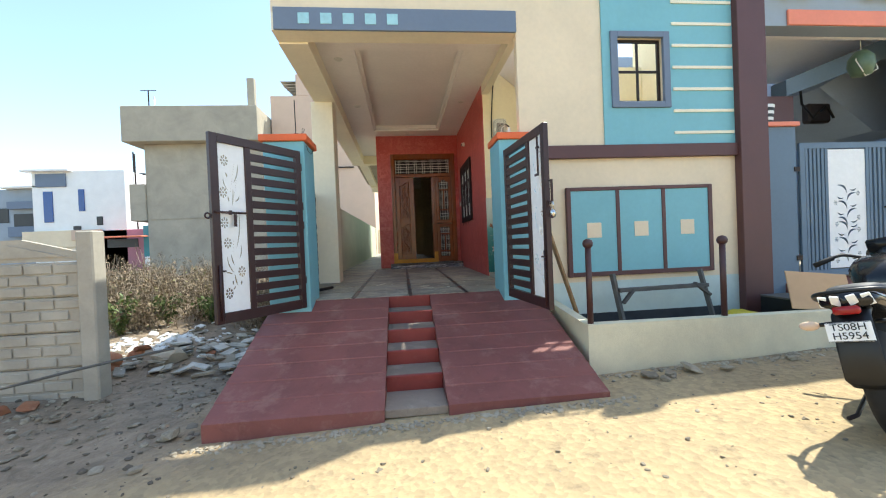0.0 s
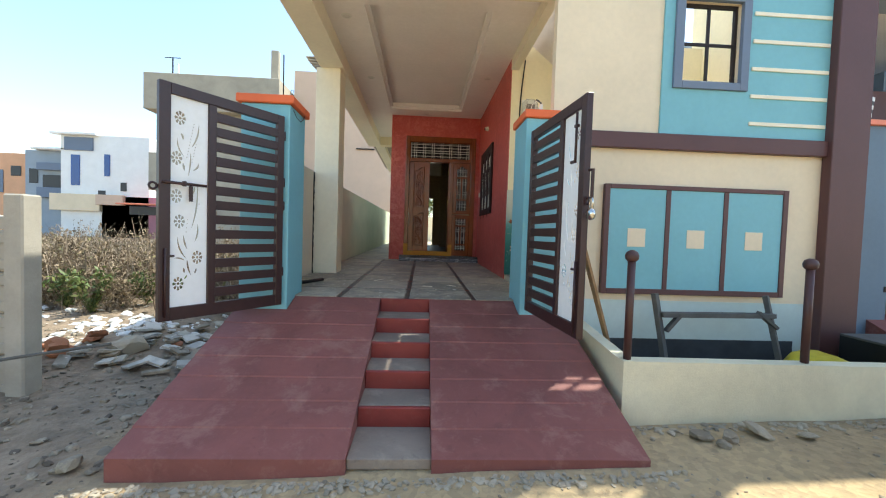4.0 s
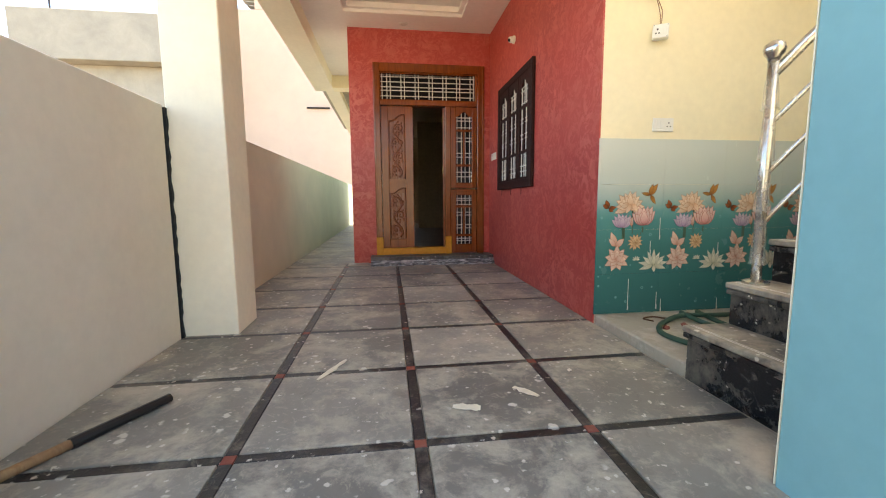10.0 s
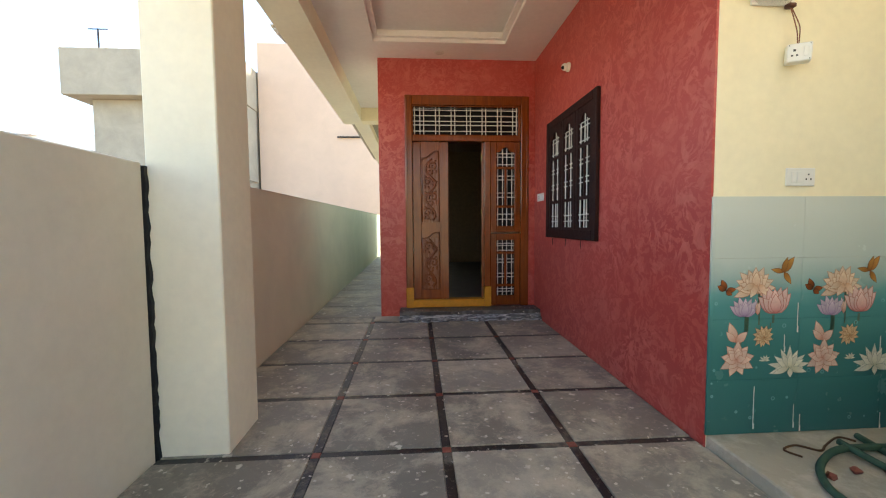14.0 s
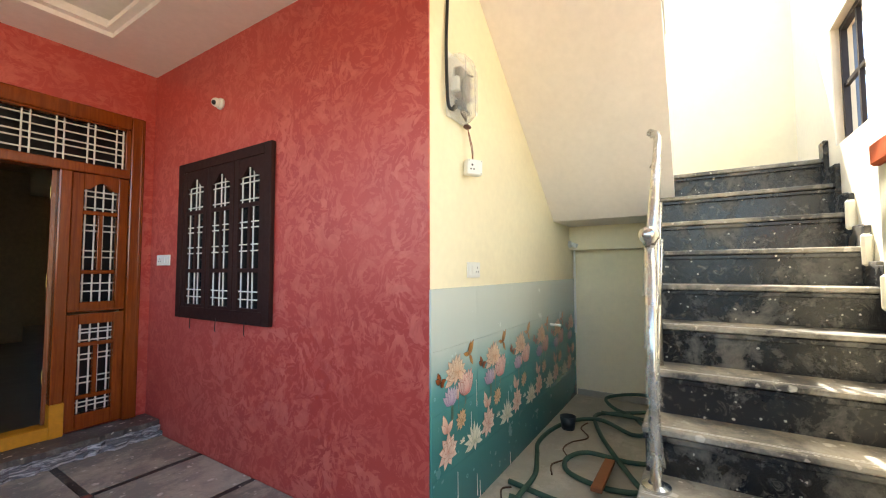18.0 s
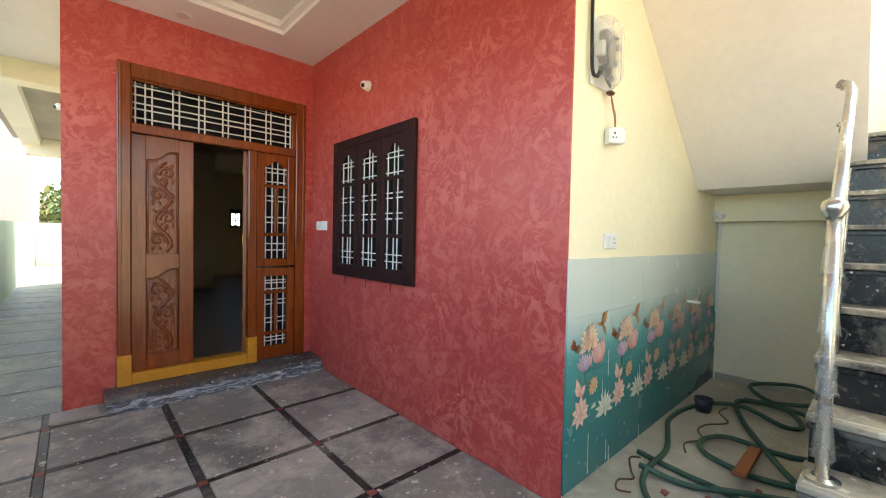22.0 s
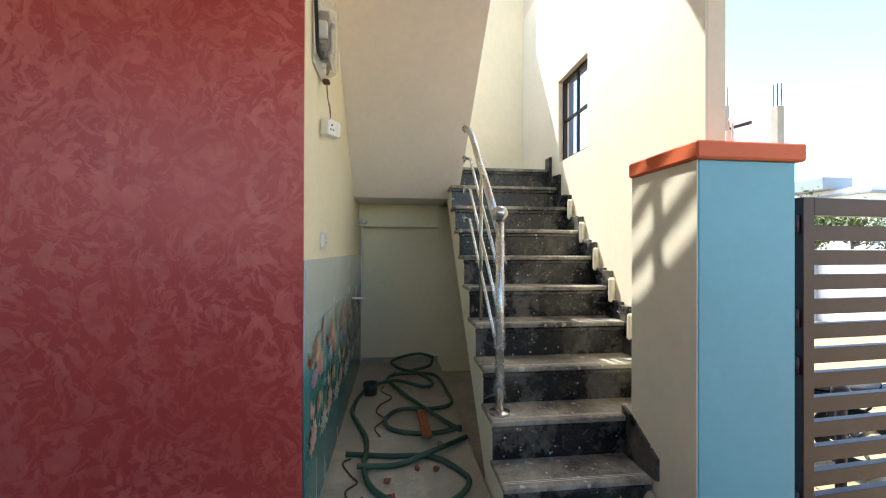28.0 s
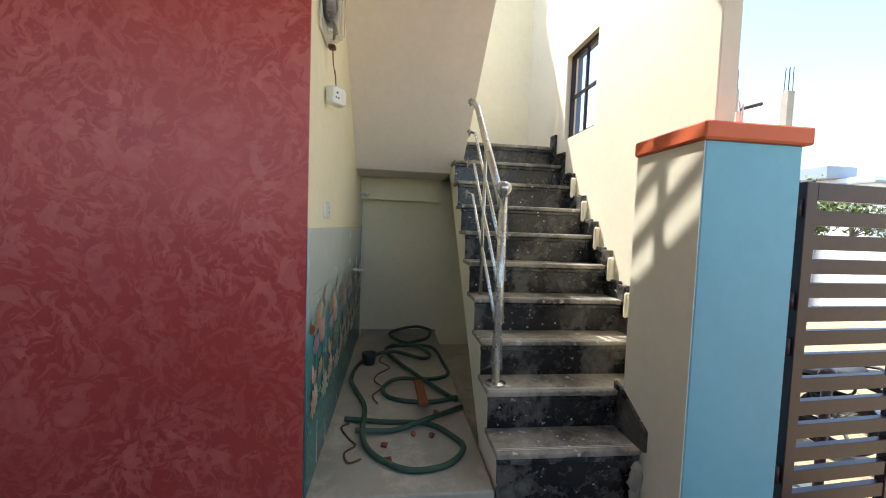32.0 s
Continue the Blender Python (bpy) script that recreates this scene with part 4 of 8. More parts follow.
def door_step():
    """Split stone layers under the door, their front edges broken back unevenly."""
    s = thing("door_step", (0.5, 9.2, 1.08), "worn black granite door step, chipped along its edge", "step", kind="structure")
    for name, z0, z1, yf, amp, mat, seed in (("slab", 1.158, 1.198, 9.10, 0.012, STEPSTONE, 1), ("layer", 1.120, 1.1578, 9.075, 0.022, CHIPPED, 2), ("layer", 1.05, 1.1198, 9.05, 0.028, CHIPPED, 3)):
        rs_ = random.Random(seed)
        n = 46
        front = [(-0.325 + (XR - 0.004 + 0.325) * i / n, yf + rs_.uniform(-amp, amp) + 0.8 * amp * noise.noise(Vector((i * 0.21, seed, 0)))) for i in range(n + 1)]
        bm = bmesh.new()
        prism(bm, front + [(XR - 0.004, YD - 0.004), (-0.325, YD - 0.004)], 2, z0, z1)
        part(name, bm, mat, s, "" if seed == 1 else "split stone layer with pale chips")
    return s


door_step()


# ---- window in the red wall ----
def side_window():
    w = thing("side_window", (XR, 8.245, 2.045), "dark brown timber window with three arched lights and white grilles", "window")
    y0, y1, z0, z1 = 7.652, 8.842, 2.045, 3.238
    xa, xb = XR - 0.035, XR - 0.002

    def yz(name, *bs, mat=DARKWOOD, label="", x0=xa, x1=xb, bev=0.004):
        return part(name, boxes(*[(x0, x1, *b) for b in bs], bevel=bev), mat, w, label)
    fw = 0.075
    yz("frame", (y0, y0 + fw, z0, z1))
    yz("frame", (y1 - fw, y1, z0, z1))
    yz("frame", (y0 + fw, y1 - fw, z1 - fw, z1), x0=xa + 0.001)
    yz("frame", (y0 + fw, y1 - fw, z0, z0 + fw + 0.01), x0=xa + 0.001)
    n = 3
    cell = (y1 - y0 - 2 * fw) / n
    for k in range(n):
        a, b = y0 + fw + cell * k, y0 + fw + cell * (k + 1)
        sash = part("sash", boxes((xa + 0.006, xb, a + 0.003, a + 0.056, z0 + 0.085, z1 - fw), (xa + 0.006, xb, b - 0.056, b - 0.003, z0 + 0.085, z1 - fw), bevel=0.003), DARKWOOD, w)
        ga, gb = a + 0.056, b - 0.056
        za, zb = z0 + 0.105, z1 - fw - 0.055
        bm = bmesh.new()
        box(bm, xa + 0.008, xb, ga, gb, z0 + fw + 0.0105, za)
        pts = [(ga, z1 - fw), (gb, z1 - fw)]
        for i in range(13):
            f = i / 12
            u = abs(2 * f - 1)
            pts.append((gb + (ga - gb) * f, zb - 0.075 + 0.075 * (0.5 + 0.5 * math.cos(math.pi * min(1.0, u * 1.2)))))
        prism(bm, pts, 0, xa + 0.008, xb)
        h = zb - za
        for f in (0.263, 0.725):
            box(bm, xa + 0.010, xb, ga, gb, za + h * f - 0.014, za + h * f + 0.014)
        c = (ga + gb) / 2
        box(bm, xa + 0.012, xb, c - 0.014, c + 0.014, za + h * 0.263 + 0.014, za + h * 0.725 - 0.014)
        part("rail", bm, DARKWOOD, sash)
        bm = bmesh.new()
        wd = gb - ga
        for f in (0.07, 0.38, 0.58, 0.93):
            tube(bm, [(xb - 0.006, ga + wd * f, za), (xb - 0.006, ga + wd * f, zb)], 0.0052, 6)
        for f in (0.06, 0.115, 0.40, 0.445, 0.565, 0.605, 0.765, 0.885, 0.925):
            tube(bm, [(xb - 0.011, ga, za + h * f), (xb - 0.011, gb, za + h * f)], 0.0046, 6)
        part("grille", bm, RODS, sash, "white painted steel grille")
        part("pane", boxes((xb - 0.002, xb + 0.001, ga, gb, za, zb)), GLASS, sash, "dark glass")
        bm = bmesh.new()
        yh = a + cell * 0.5
        tube(bm, [(xa - 0.004, yh, z0 + 0.02), (xa - 0.008, yh, z0 - 0.03), (xa - 0.01, yh - 0.004, z0 - 0.065), (xa - 0.02, yh - 0.03, z0 - 0.068)], 0.003, 6)
        part("hook", bm, IRON, w, "rusty iron stay hook")
    return w


side_window()
# small fixtures on the red wall
def dome_camera(x, y, z, along):
    c = thing("dome_camera", (x, y, z), "small white dome security camera on the wall", "camera")
    bm = lathe(bmesh.new(), [(0.042, 0), (0.042, 0.018), (0.036, 0.024)], 18, (x, y, z), along)
    part("base", bm, PLASTIC, c, smooth=True)
    bm = ball(bmesh.new(), Vector((x, y, z)) + along.to_3x3() @ Vector((0, 0, 0.04)), 0.034, 14, 10)
    part("dome", bm, PLASTIC, c, smooth=True)
    bm = ball(bmesh.new(), Vector((x, y, z)) + along.to_3x3() @ Vector((0, 0, 0.06)) + Vector((0, -0.01, -0.008)), 0.018, 10, 8)
    part("lens", bm, BLACKPL, c, "dark lens", smooth=True)


dome_camera(XR - 0.001, 8.31, 3.63, pose(0, 0, 0, 0, -90, 0))
dome_camera(-0.556, 10.9, 3.6, pose(0, 0, 0, 0, -90, 0))


def plate(name, c, w, h, axis, label, n=1):
    """A switch plate with its rockers, on a wall that faces -x (axis 0) or -y (axis 1)."""
    p = thing(name, c, label, "switch plate")
    x, y, z = c

    def b(u0, u1, d0, d1, z0, z1, bev=0.0015):
        return boxes((x - d1, x - d0, y + u0, y + u1, z + z0, z + z1), bevel=bev) if axis == 0 else boxes((x + u0, x + u1, y - d1, y - d0, z + z0, z + z1), bevel=bev)
    part("plate", b(-w / 2, w / 2, 0, 0.010, -h / 2, h / 2, 0.003), PLASTIC, p)
    for k in range(n):
        u = -w * 0.36 + w * 0.2 * k
        part("rocker", b(u, u + w * 0.17, 0.010, 0.014, -h * 0.3, h * 0.3), PLASTIC, p)
    for du, dz in ((0.16, -0.12), (0.32, -0.12), (0.24, 0.14)):
        part("socket_hole", b(w * du, w * du + 0.007, 0.0101, 0.0106, h * dz - 0.004, h * dz + 0.004, 0.0), BLACKPL, p)
    return p


plate("switch_plate", (XR - 0.001, 9.12, 2.49), 0.22, 0.088, 0, "white switch plate on the red wall", 2)
plate("switch_plate", (1.75, 6.464, 2.40), 0.15, 0.088, 1, "white switch plate above the tiles", 2)
# round downlights in the ceiling
for x, y in ((0.15, 9.2), (-0.75, 7.4), (0.15, 4.98), (1.08, 7.2), (-0.8, 5.6)):
    l = thing("ceiling_light", (x, y, ZC), "small unlit round recessed ceiling light", "ceiling light", "porch ceiling lights")
    part("ring", lathe(bmesh.new(), [(0.055, -0.006), (0.058, 0.0), (0.04, 0.0)], 20, (x, y, ZC - 0.001)), PLASTIC, l)
    part("diffuser", lathe(bmesh.new(), [(0.04, -0.007), (0.036, -0.009)], 18, (x, y, ZC - 0.001)), RODS, l)
# small barred window in the back wall of the hall
hw = thing("hall_window", (2.94, 18.0, 2.55), "small barred window at the far end of the hall", "window")
part("bars", rods(bmesh.new(), 2.78, 3.10, 2.55, 3.08, 18.03, [2.78 + 0.32 * f for f in (0.12, 0.36, 0.5, 0.64, 0.88)], [2.55 + 0.53 * f for f in (0.12, 0.4, 0.5, 0.8)], 0.012), DARKWOOD, hw)
part("window_frame", boxes((2.78, 2.82, 18.0, 18.06, 2.551, 3.079), (3.06, 3.10, 18.0, 18.06, 2.551, 3.079), (2.82, 3.06, 18.0, 18.06, 2.551, 2.60), (2.82, 3.06, 18.0, 18.06, 2.98, 3.079)), DARKWOOD, hw)



# ---- gates ----
def flower_holes(x, z, r, petals=8):
    out = []
    for k in range(petals):
        t = 2 * math.pi * k / petals
        t0, t1 = t - 0.27, t + 0.27
        out.append([(x + q * math.cos(v) * 0.75, z + q * math.sin(v)) for q, v in ((0.42 * r, t0), (r, t0), (1.06 * r, t), (r, t1), (0.42 * r, t1))])
    out.append([(x + 0.22 * r * math.cos(2 * math.pi * k / 8), z + 0.22 * r * math.sin(2 * math.pi * k / 8)) for k in range(8)])
    return out


def blade(w, h, u0, v0, u1, v1, width, bend=0.0, n=12):
    """A slim tapering blade from one place of the sheet to another, bowed sideways."""
    x0, z0, x1, z1 = w * u0, h * v0, w * u1, h * v1
    dx, dz = x1 - x0, z1 - z0
    ln = math.hypot(dx, dz)
    nx, nz = -dz / ln, dx / ln
    a, b = [], []
    for i in range(n + 1):
        f = i / n
        o = bend * ln * 4 * f * (1 - f)
        q = max(0.0008, width / 2 * math.sin(math.pi * (0.04 + 0.92 * f)) ** 0.8)
        a.append((x0 + dx * f + nx * (o + q), z0 + dz * f + nz * (o + q)))
        b.append((x0 + dx * f + nx * (o - q), z0 + dz * f + nz * (o - q)))
    return a + b[::-1]


def inside(p, loop):
    hit = False
    for (xa, za), (xb, zb) in zip(loop, loop[1:] + loop[:1]):
        if (za > p[1]) != (zb > p[1]) and p[0] < (xb - xa) * (p[1] - za) / (zb - za) + xa:
            hit = not hit
    return hit


def cut_pattern(w, h):
    """Blades, dots and flowers cut through the white sheet; none may run into another."""
    wish = []
    for u, v in ((0.74, 0.90), (0.86, 0.71), (0.84, 0.53), (0.74, 0.41), (0.26, 0.235), (0.76, 0.11)):
        wish += flower_holes(w * min(0.82, u), h * v, 0.046)
    for u0, v0, u1, v1, wd, be in ((0.44, 0.77, 0.25, 0.89, 0.013, 0.08), (0.52, 0.63, 0.46, 0.745, 0.012, 0.03), (0.62, 0.72, 0.80, 0.805, 0.011, -0.12), (0.62, 0.655, 0.66, 0.69, 0.016, 0),
                                   (0.40, 0.66, 0.24, 0.70, 0.013, 0.15), (0.66, 0.80, 0.72, 0.83, 0.016, 0.1), (0.43, 0.375, 0.28, 0.60, 0.013, 0.05), (0.47, 0.38, 0.60, 0.50, 0.014, -0.1),
                                   (0.53, 0.275, 0.63, 0.345, 0.013, -0.05), (0.55, 0.23, 0.78, 0.335, 0.012, -0.1), (0.60, 0.222, 0.86, 0.234, 0.010, 0.10), (0.43, 0.15, 0.53, 0.225, 0.014, -0.05),
                                   (0.34, 0.31, 0.26, 0.40, 0.013, 0.08), (0.32, 0.155, 0.28, 0.18, 0.014, 0), (0.60, 0.13, 0.52, 0.15, 0.012, 0), (0.60, 0.16, 0.62, 0.185, 0.015, 0), (0.30, 0.33, 0.24, 0.36, 0.014, 0),
                                   (0.38, 0.545, 0.34, 0.585, 0.013, 0)):
        wish.append(blade(w, h, u0, v0, u1, v1, wd, be))
    for u0, v0, u1, v1, n in ((0.56, 0.72, 0.38, 0.885, 12), (0.42, 0.70, 0.32, 0.79, 7), (0.36, 0.40, 0.22, 0.50, 7), (0.52, 0.42, 0.56, 0.36, 4)):
        for k in range(n):
            f = k / (n - 1)
            x, z, q = w * (u0 + (u1 - u0) * f), h * (v0 + (v1 - v0) * f), 0.0042
            wish.append([(x + q * math.cos(2 * math.pi * i / 6), z + q * math.sin(2 * math.pi * i / 6)) for i in range(6)])
    return apart(wish, w, h)


def apart(wish, w, h):
    """The loops that keep clear of the rim and of one another."""
    kept = []
    for lp in wish:
        if any(x < 0.004 or x > w - 0.004 or z < 0.004 or z > h - 0.004 for x, z in lp):
            continue
        if any(inside(p, o) for o in kept for p in lp) or any(inside(p, lp) for o in kept for p in o):
            continue
        if any((a[0] - b[0]) ** 2 + (a[1] - b[1]) ** 2 < 9e-6 for o in kept for a in lp for b in o):
            continue
        kept.append(lp)
    return kept


def gate(name, m, W, side, z0, H, label, padlock, split=0.615, high_bolt=False):
    """A leaf in its own plane: x from hinge to free edge, z up; side is the face with the bolts."""
    g = thing(name, (0, 0, 0), label, "gate", "front gates", m=m)
    t = 0.022

    def P(nm, *bs, mat=MAROON, label="", bev=0.003, parent=g):
        return part(nm, boxes(*bs, bevel=bev), mat, parent, label, local=True)
    fw = 0.06
    P("hinge_stile", (0, fw, -t, t, z0, z0 + H))
    P("free_stile", (W - 0.07, W, -t, t, z0, z0 + H))
    P("top_rail", (fw, W - 0.07, -t + 0.001, t - 0.001, z0 + H - 0.075, z0 + H))
    P("bottom_rail", (fw, W - 0.07, -t + 0.001, t - 0.001, z0, z0 + 0.09))
    xm = W * split
    P("middle_stile", (xm - 0.028, xm + 0.028, -t + 0.001, t - 0.001, z0 + 0.09, z0 + H - 0.075))
    n = 13
    a, b = z0 + 0.09, z0 + H - 0.075
    pitch = (b - a) / (n + 0.45)
    for k in range(n):
        z = a + pitch * (k + 0.42)
        P("slat", (fw, xm - 0.028, -0.017, 0.017, z, z + pitch * 0.62), bev=0.002)
    pw, ph = W - 0.07 - xm - 0.028, b - a
    loops = [[(0, 0), (pw, 0), (pw, ph), (0, ph)]] + cut_pattern(pw, ph)
    mm = Matrix.Translation((xm + 0.028, 0.0, a)) @ Matrix(((1, 0, 0, 0), (0, 0, -1, 0), (0, 1, 0, 0), (0, 0, 0, 1)))
    outline("cut_panel", loops, 0.004, WHITEP, g, mm, "white sheet with cut-out flowers and leaves")
    s = side
    # hinges
    for z in (0.25, 0.82, 1.02, 1.42):
        if z < H:
            bm = tube(bmesh.new(), [(-0.012, 0, z0 + z), (-0.012, 0, z0 + z + 0.075)], 0.013, 10)
            part("hinge", bm, MAROON, g, local=True, smooth=True)
    # bolts on the working face
    zb = z0 + H * 0.585
    if high_bolt:
        zh = z0 + H * 0.83
        bolt = part("slide_bolt", tube(bmesh.new(), [(W - 0.10, s * 0.035, zh - 0.16), (W - 0.10, s * 0.035, zh + 0.17)], 0.009, 8), MAROON, g, "brown upright bolt", local=True, smooth=True)
        P("bolt_guide", (W - 0.118, W - 0.082, s * 0.033 - 0.012, s * 0.033 + 0.012, zh + 0.07, zh + 0.09), parent=bolt)
        P("bolt_handle", (W - 0.16, W - 0.10, s * 0.036 - 0.008, s * 0.036 + 0.008, zh - 0.16, zh - 0.14), parent=bolt)
    else:
        bolt = part("slide_bolt", tube(bmesh.new(), [(W - 0.02, s * 0.035, zb), (xm + 0.05, s * 0.035, zb)], 0.010, 8), MAROON, g, "brown slide bolt", local=True, smooth=True)
        P("bolt_guide", (W - 0.16, W - 0.14, s * 0.036 - 0.014, s * 0.036 + 0.014, zb - 0.018, zb + 0.018), parent=bolt)
        P("bolt_handle", (W - 0.205, W - 0.18, s * 0.036 - 0.006, s * 0.036 + 0.006, zb - 0.12, zb - 0.012), parent=bolt)
    rod = part("tower_bolt", tube(bmesh.new(), [(W - 0.035, s * 0.035, z0 + 0.03), (W - 0.035, s * 0.035, z0 + 0.50)], 0.008, 8), MAROON, g, "brown drop bolt", local=True, smooth=True)
    P("bolt_handle", (W - 0.09, W - 0.027, s * 0.035 - 0.006, s * 0.035 + 0.006, z0 + 0.44, z0 + 0.455), parent=rod)
    bm = tube(bmesh.new(), [(W + 0.028 + 0.022 * math.cos(u), 0.0, zb - 0.03 + 0.022 * math.sin(u)) for u in (2 * math.pi * k / 12 for k in range(12))], 0.008, 6, closed=True)
    part("lock_eye", bm, MAROON, g, "brown lock eye", local=True, smooth=True)
    if padlock:
        bm = tube(bmesh.new(), [(W + 0.03, 0, zb + 0.16), (W + 0.075, 0, zb + 0.16), (W + 0.075, 0, zb - 0.02)], 0.011, 6)
        part("hasp", bm, MAROON, g, "brown hasp", local=True)
        lock = thing("padlock", (0, 0, 0), "round steel padlock hanging on the gate hasp", "padlock", m=m)
        bm = lathe(bmesh.new(), [(0.0, -0.018), (0.034, -0.016), (0.04, 0), (0.034, 0.016), (0.0, 0.018)], 20, (W + 0.07, 0, zb - 0.115), pose(0, 0, 0, 90, 0, 0))
        part("body", bm, STEEL, lock, local=True, smooth=True)
        bm = tube(bmesh.new(), [(W + 0.05, 0, zb - 0.09), (W + 0.05, 0, zb - 0.035), (W + 0.056, 0, zb - 0.02), (W + 0.07, 0, zb - 0.013), (W + 0.084, 0, zb - 0.02), (W + 0.09, 0, zb - 0.035), (W + 0.09, 0, zb - 0.09)], 0.006, 8)
        part("shackle", bm, STEEL, lock, local=True, smooth=True)
    return g


gate("gate_leaf", pose(-1.085, 4.44, 0, 0, 0, -125.6), 0.945, 1, 1.0, 1.62, "maroon steel gate leaf, open, with a white cut-out panel", False, 0.632)
gate("gate_leaf", pose(1.085, 4.385, 0, 0, 0, -85.4), 1.0, -1, 1.01, 1.57, "maroon steel gate leaf, open, with padlock and white cut-out panel", True, 0.63, True)

# bits on the pillar caps
w = thing("wire_stub", (-1.15, 4.62, 2.81), "bent wire and iron stub on the pillar cap", "wire")
part("conduit", tube(bmesh.new(), [(-1.15, 4.62, 2.81), (-1.15, 4.62, 2.86)], 0.015, 8), IRON, w)
part("rod", tube(bmesh.new(), [(-1.15, 4.62, 2.86), (-1.152, 4.62, 3.22)], 0.006, 6), IRON, w)
part("loop", tube(bmesh.new(), [(-1.14, 4.62, 2.86), (-1.10, 4.61, 2.85), (-1.06, 4.60, 2.87), (-1.055, 4.60, 2.90), (-1.075, 4.60, 2.905), (-1.08, 4.6, 2.87)], 0.003, 5), IRON, w)
w = thing("wire_loop", (-0.998, 4.62, 2.72), "loose black wire looped on the pillar side", "wire")
part("wire", tube(bmesh.new(), [(-0.997, 4.80, 2.79), (-1.020, 4.80, 2.70), (-1.022, 4.72, 2.655), (-1.022, 4.60, 2.66), (-1.025, 4.52, 2.70)], 0.003, 5), BLACKPL, w)
w = thing("lamp_wiring", (1.20, 4.62, 2.81), "bare lamp wiring and conduit on the pillar cap", "wiring")
part("conduit", tube(bmesh.new(), [(1.20, 4.60, 2.788), (1.20, 4.60, 2.89)], 0.016, 8), PLASTIC, w)
part("clip", tube(bmesh.new(), [(1.20, 4.60, 2.90), (1.16, 4.56, 2.91), (1.14, 4.55, 2.912)], 0.008, 6), GREYWOOD, w)
part("wire", tube(bmesh.new(), [(1.20, 4.60, 2.90), (1.17, 4.63, 2.93), (1.13, 4.65, 2.90), (1.12, 4.66, 2.83), (1.15, 4.66, 2.793)], 0.004, 5), RODS, w)

# ---- stair rail ----
def spline(pts, n=8, closed=False):
    """A smooth curve through points."""
    P = [Vector(p) for p in pts]
    out = []
    m = len(P)
    for i in range(m if closed else m - 1):
        a, b, c, d = (P[(i + k) % m] if closed else P[min(max(i + k, 0), m - 1)] for k in (-1, 0, 1, 2))
        for j in range(n):
            t = j / n
            out.append(0.5 * ((2 * b) + (c - a) * t + (2 * a - 5 * b + 4 * c - d) * t * t + (3 * b - a - 3 * c + d) * t ** 3))
    if not closed:
        out.append(P[-1])
    return out


def stair_rail():
    r = thing("stair_railing", (1.62, 5.54, 1.5), "polished steel stair railing wrapped in torn clear film", "railing")
    y = 5.545
    nx, nz0, nz1 = 1.60, 1.507, 2.50
    newel = part("newel_post", tube(bmesh.new(), [(nx, y, nz0), (nx, y, nz1)], 0.0215, 18), FILMED, r, smooth=True)
    part("flange", lathe(bmesh.new(), [(0.055, 0), (0.055, 0.012), (0.032, 0.02)], 18, (nx, y, nz0)), STEEL, newel)
    bm = lathe(bmesh.new(), [(0.0, 0), (0.023, 0.0), (0.026, 0.012), (0.038, 0.028), (0.042, 0.045), (0.036, 0.066), (0.016, 0.08), (0, 0.082)], 18, (nx, y, nz1))
    part("finial", bm, STEEL, newel, smooth=True)
    sl = 0.2015 / 0.213
    xe = 2.42
    part("handrail", tube(bmesh.new(), [(nx, y, 2.44), (xe - 0.05, y, 2.44 + sl * (xe - 0.05 - nx)), (xe, y + 0.012, 2.44 + sl * (xe - nx)), (xe + 0.02, y + 0.05, 2.465 + sl * (xe - nx))], 0.0225, 14), FILMED, r, smooth=True)
    for dz in (0.22, 0.44, 0.66):
        z0 = 2.44 - dz
        xe2 = xe + 0.02
        part("rail_bar", tube(bmesh.new(), [(nx, y, z0), (xe2, y, z0 + sl * (xe2 - nx)), (xe2 + 0.03, y + 0.05, z0 + 0.02 + sl * (xe2 - nx))], 0.0105, 8), FILMED, r, smooth=True)
    for dz in (0.0, 0.22, 0.44, 0.66):
        c = (xe + 0.035, y + 0.045, 2.462 - dz + sl * (xe - nx))
        part("wall_flange", lathe(bmesh.new(), [(0.03, 0), (0.03, 0.006), (0.014, 0.014)], 14, c, pose(0, 0, 0, 90, 0, 0)), FILMED, r)
    bx = 2.06
    part("baluster", tube(bmesh.new(), [(bx, y, 1.91), (bx, y, 2.44 + sl * (bx - nx))], 0.012, 10), STEEL, r, smooth=True)
    # film sleeves, tied at each rail and flared where they are torn off below
    rs = random.Random(5)
    for za, zb in ((1.585, 1.80), (1.83, 2.03), (2.06, 2.25), (2.28, 2.42)):
        bm = bmesh.new()
        rings = []
        for f, rr in ((1.0, 0.0235), (0.7, 0.026), (0.3, 0.029), (0.06, 0.033), (0.0, 0.037)):
            rings.append([bm.verts.new((nx + (rr + rs.uniform(-0.002, 0.003)) * math.cos(math.pi * k / 8), y + (rr + rs.uniform(-0.002, 0.003)) * math.sin(math.pi * k / 8), za + f * (zb - za) + (rs.uniform(0, 0.018) if f == 0 else 0))) for k in range(16)])
        for A, B in zip(rings, rings[1:]):
            for k in range(16):
                bm.faces.new((A[k], A[(k + 1) % 16], B[(k + 1) % 16], B[k]))
        part("film", bm, FILM, r, "torn clear plastic film", smooth=True)
    return r


stair_rail()

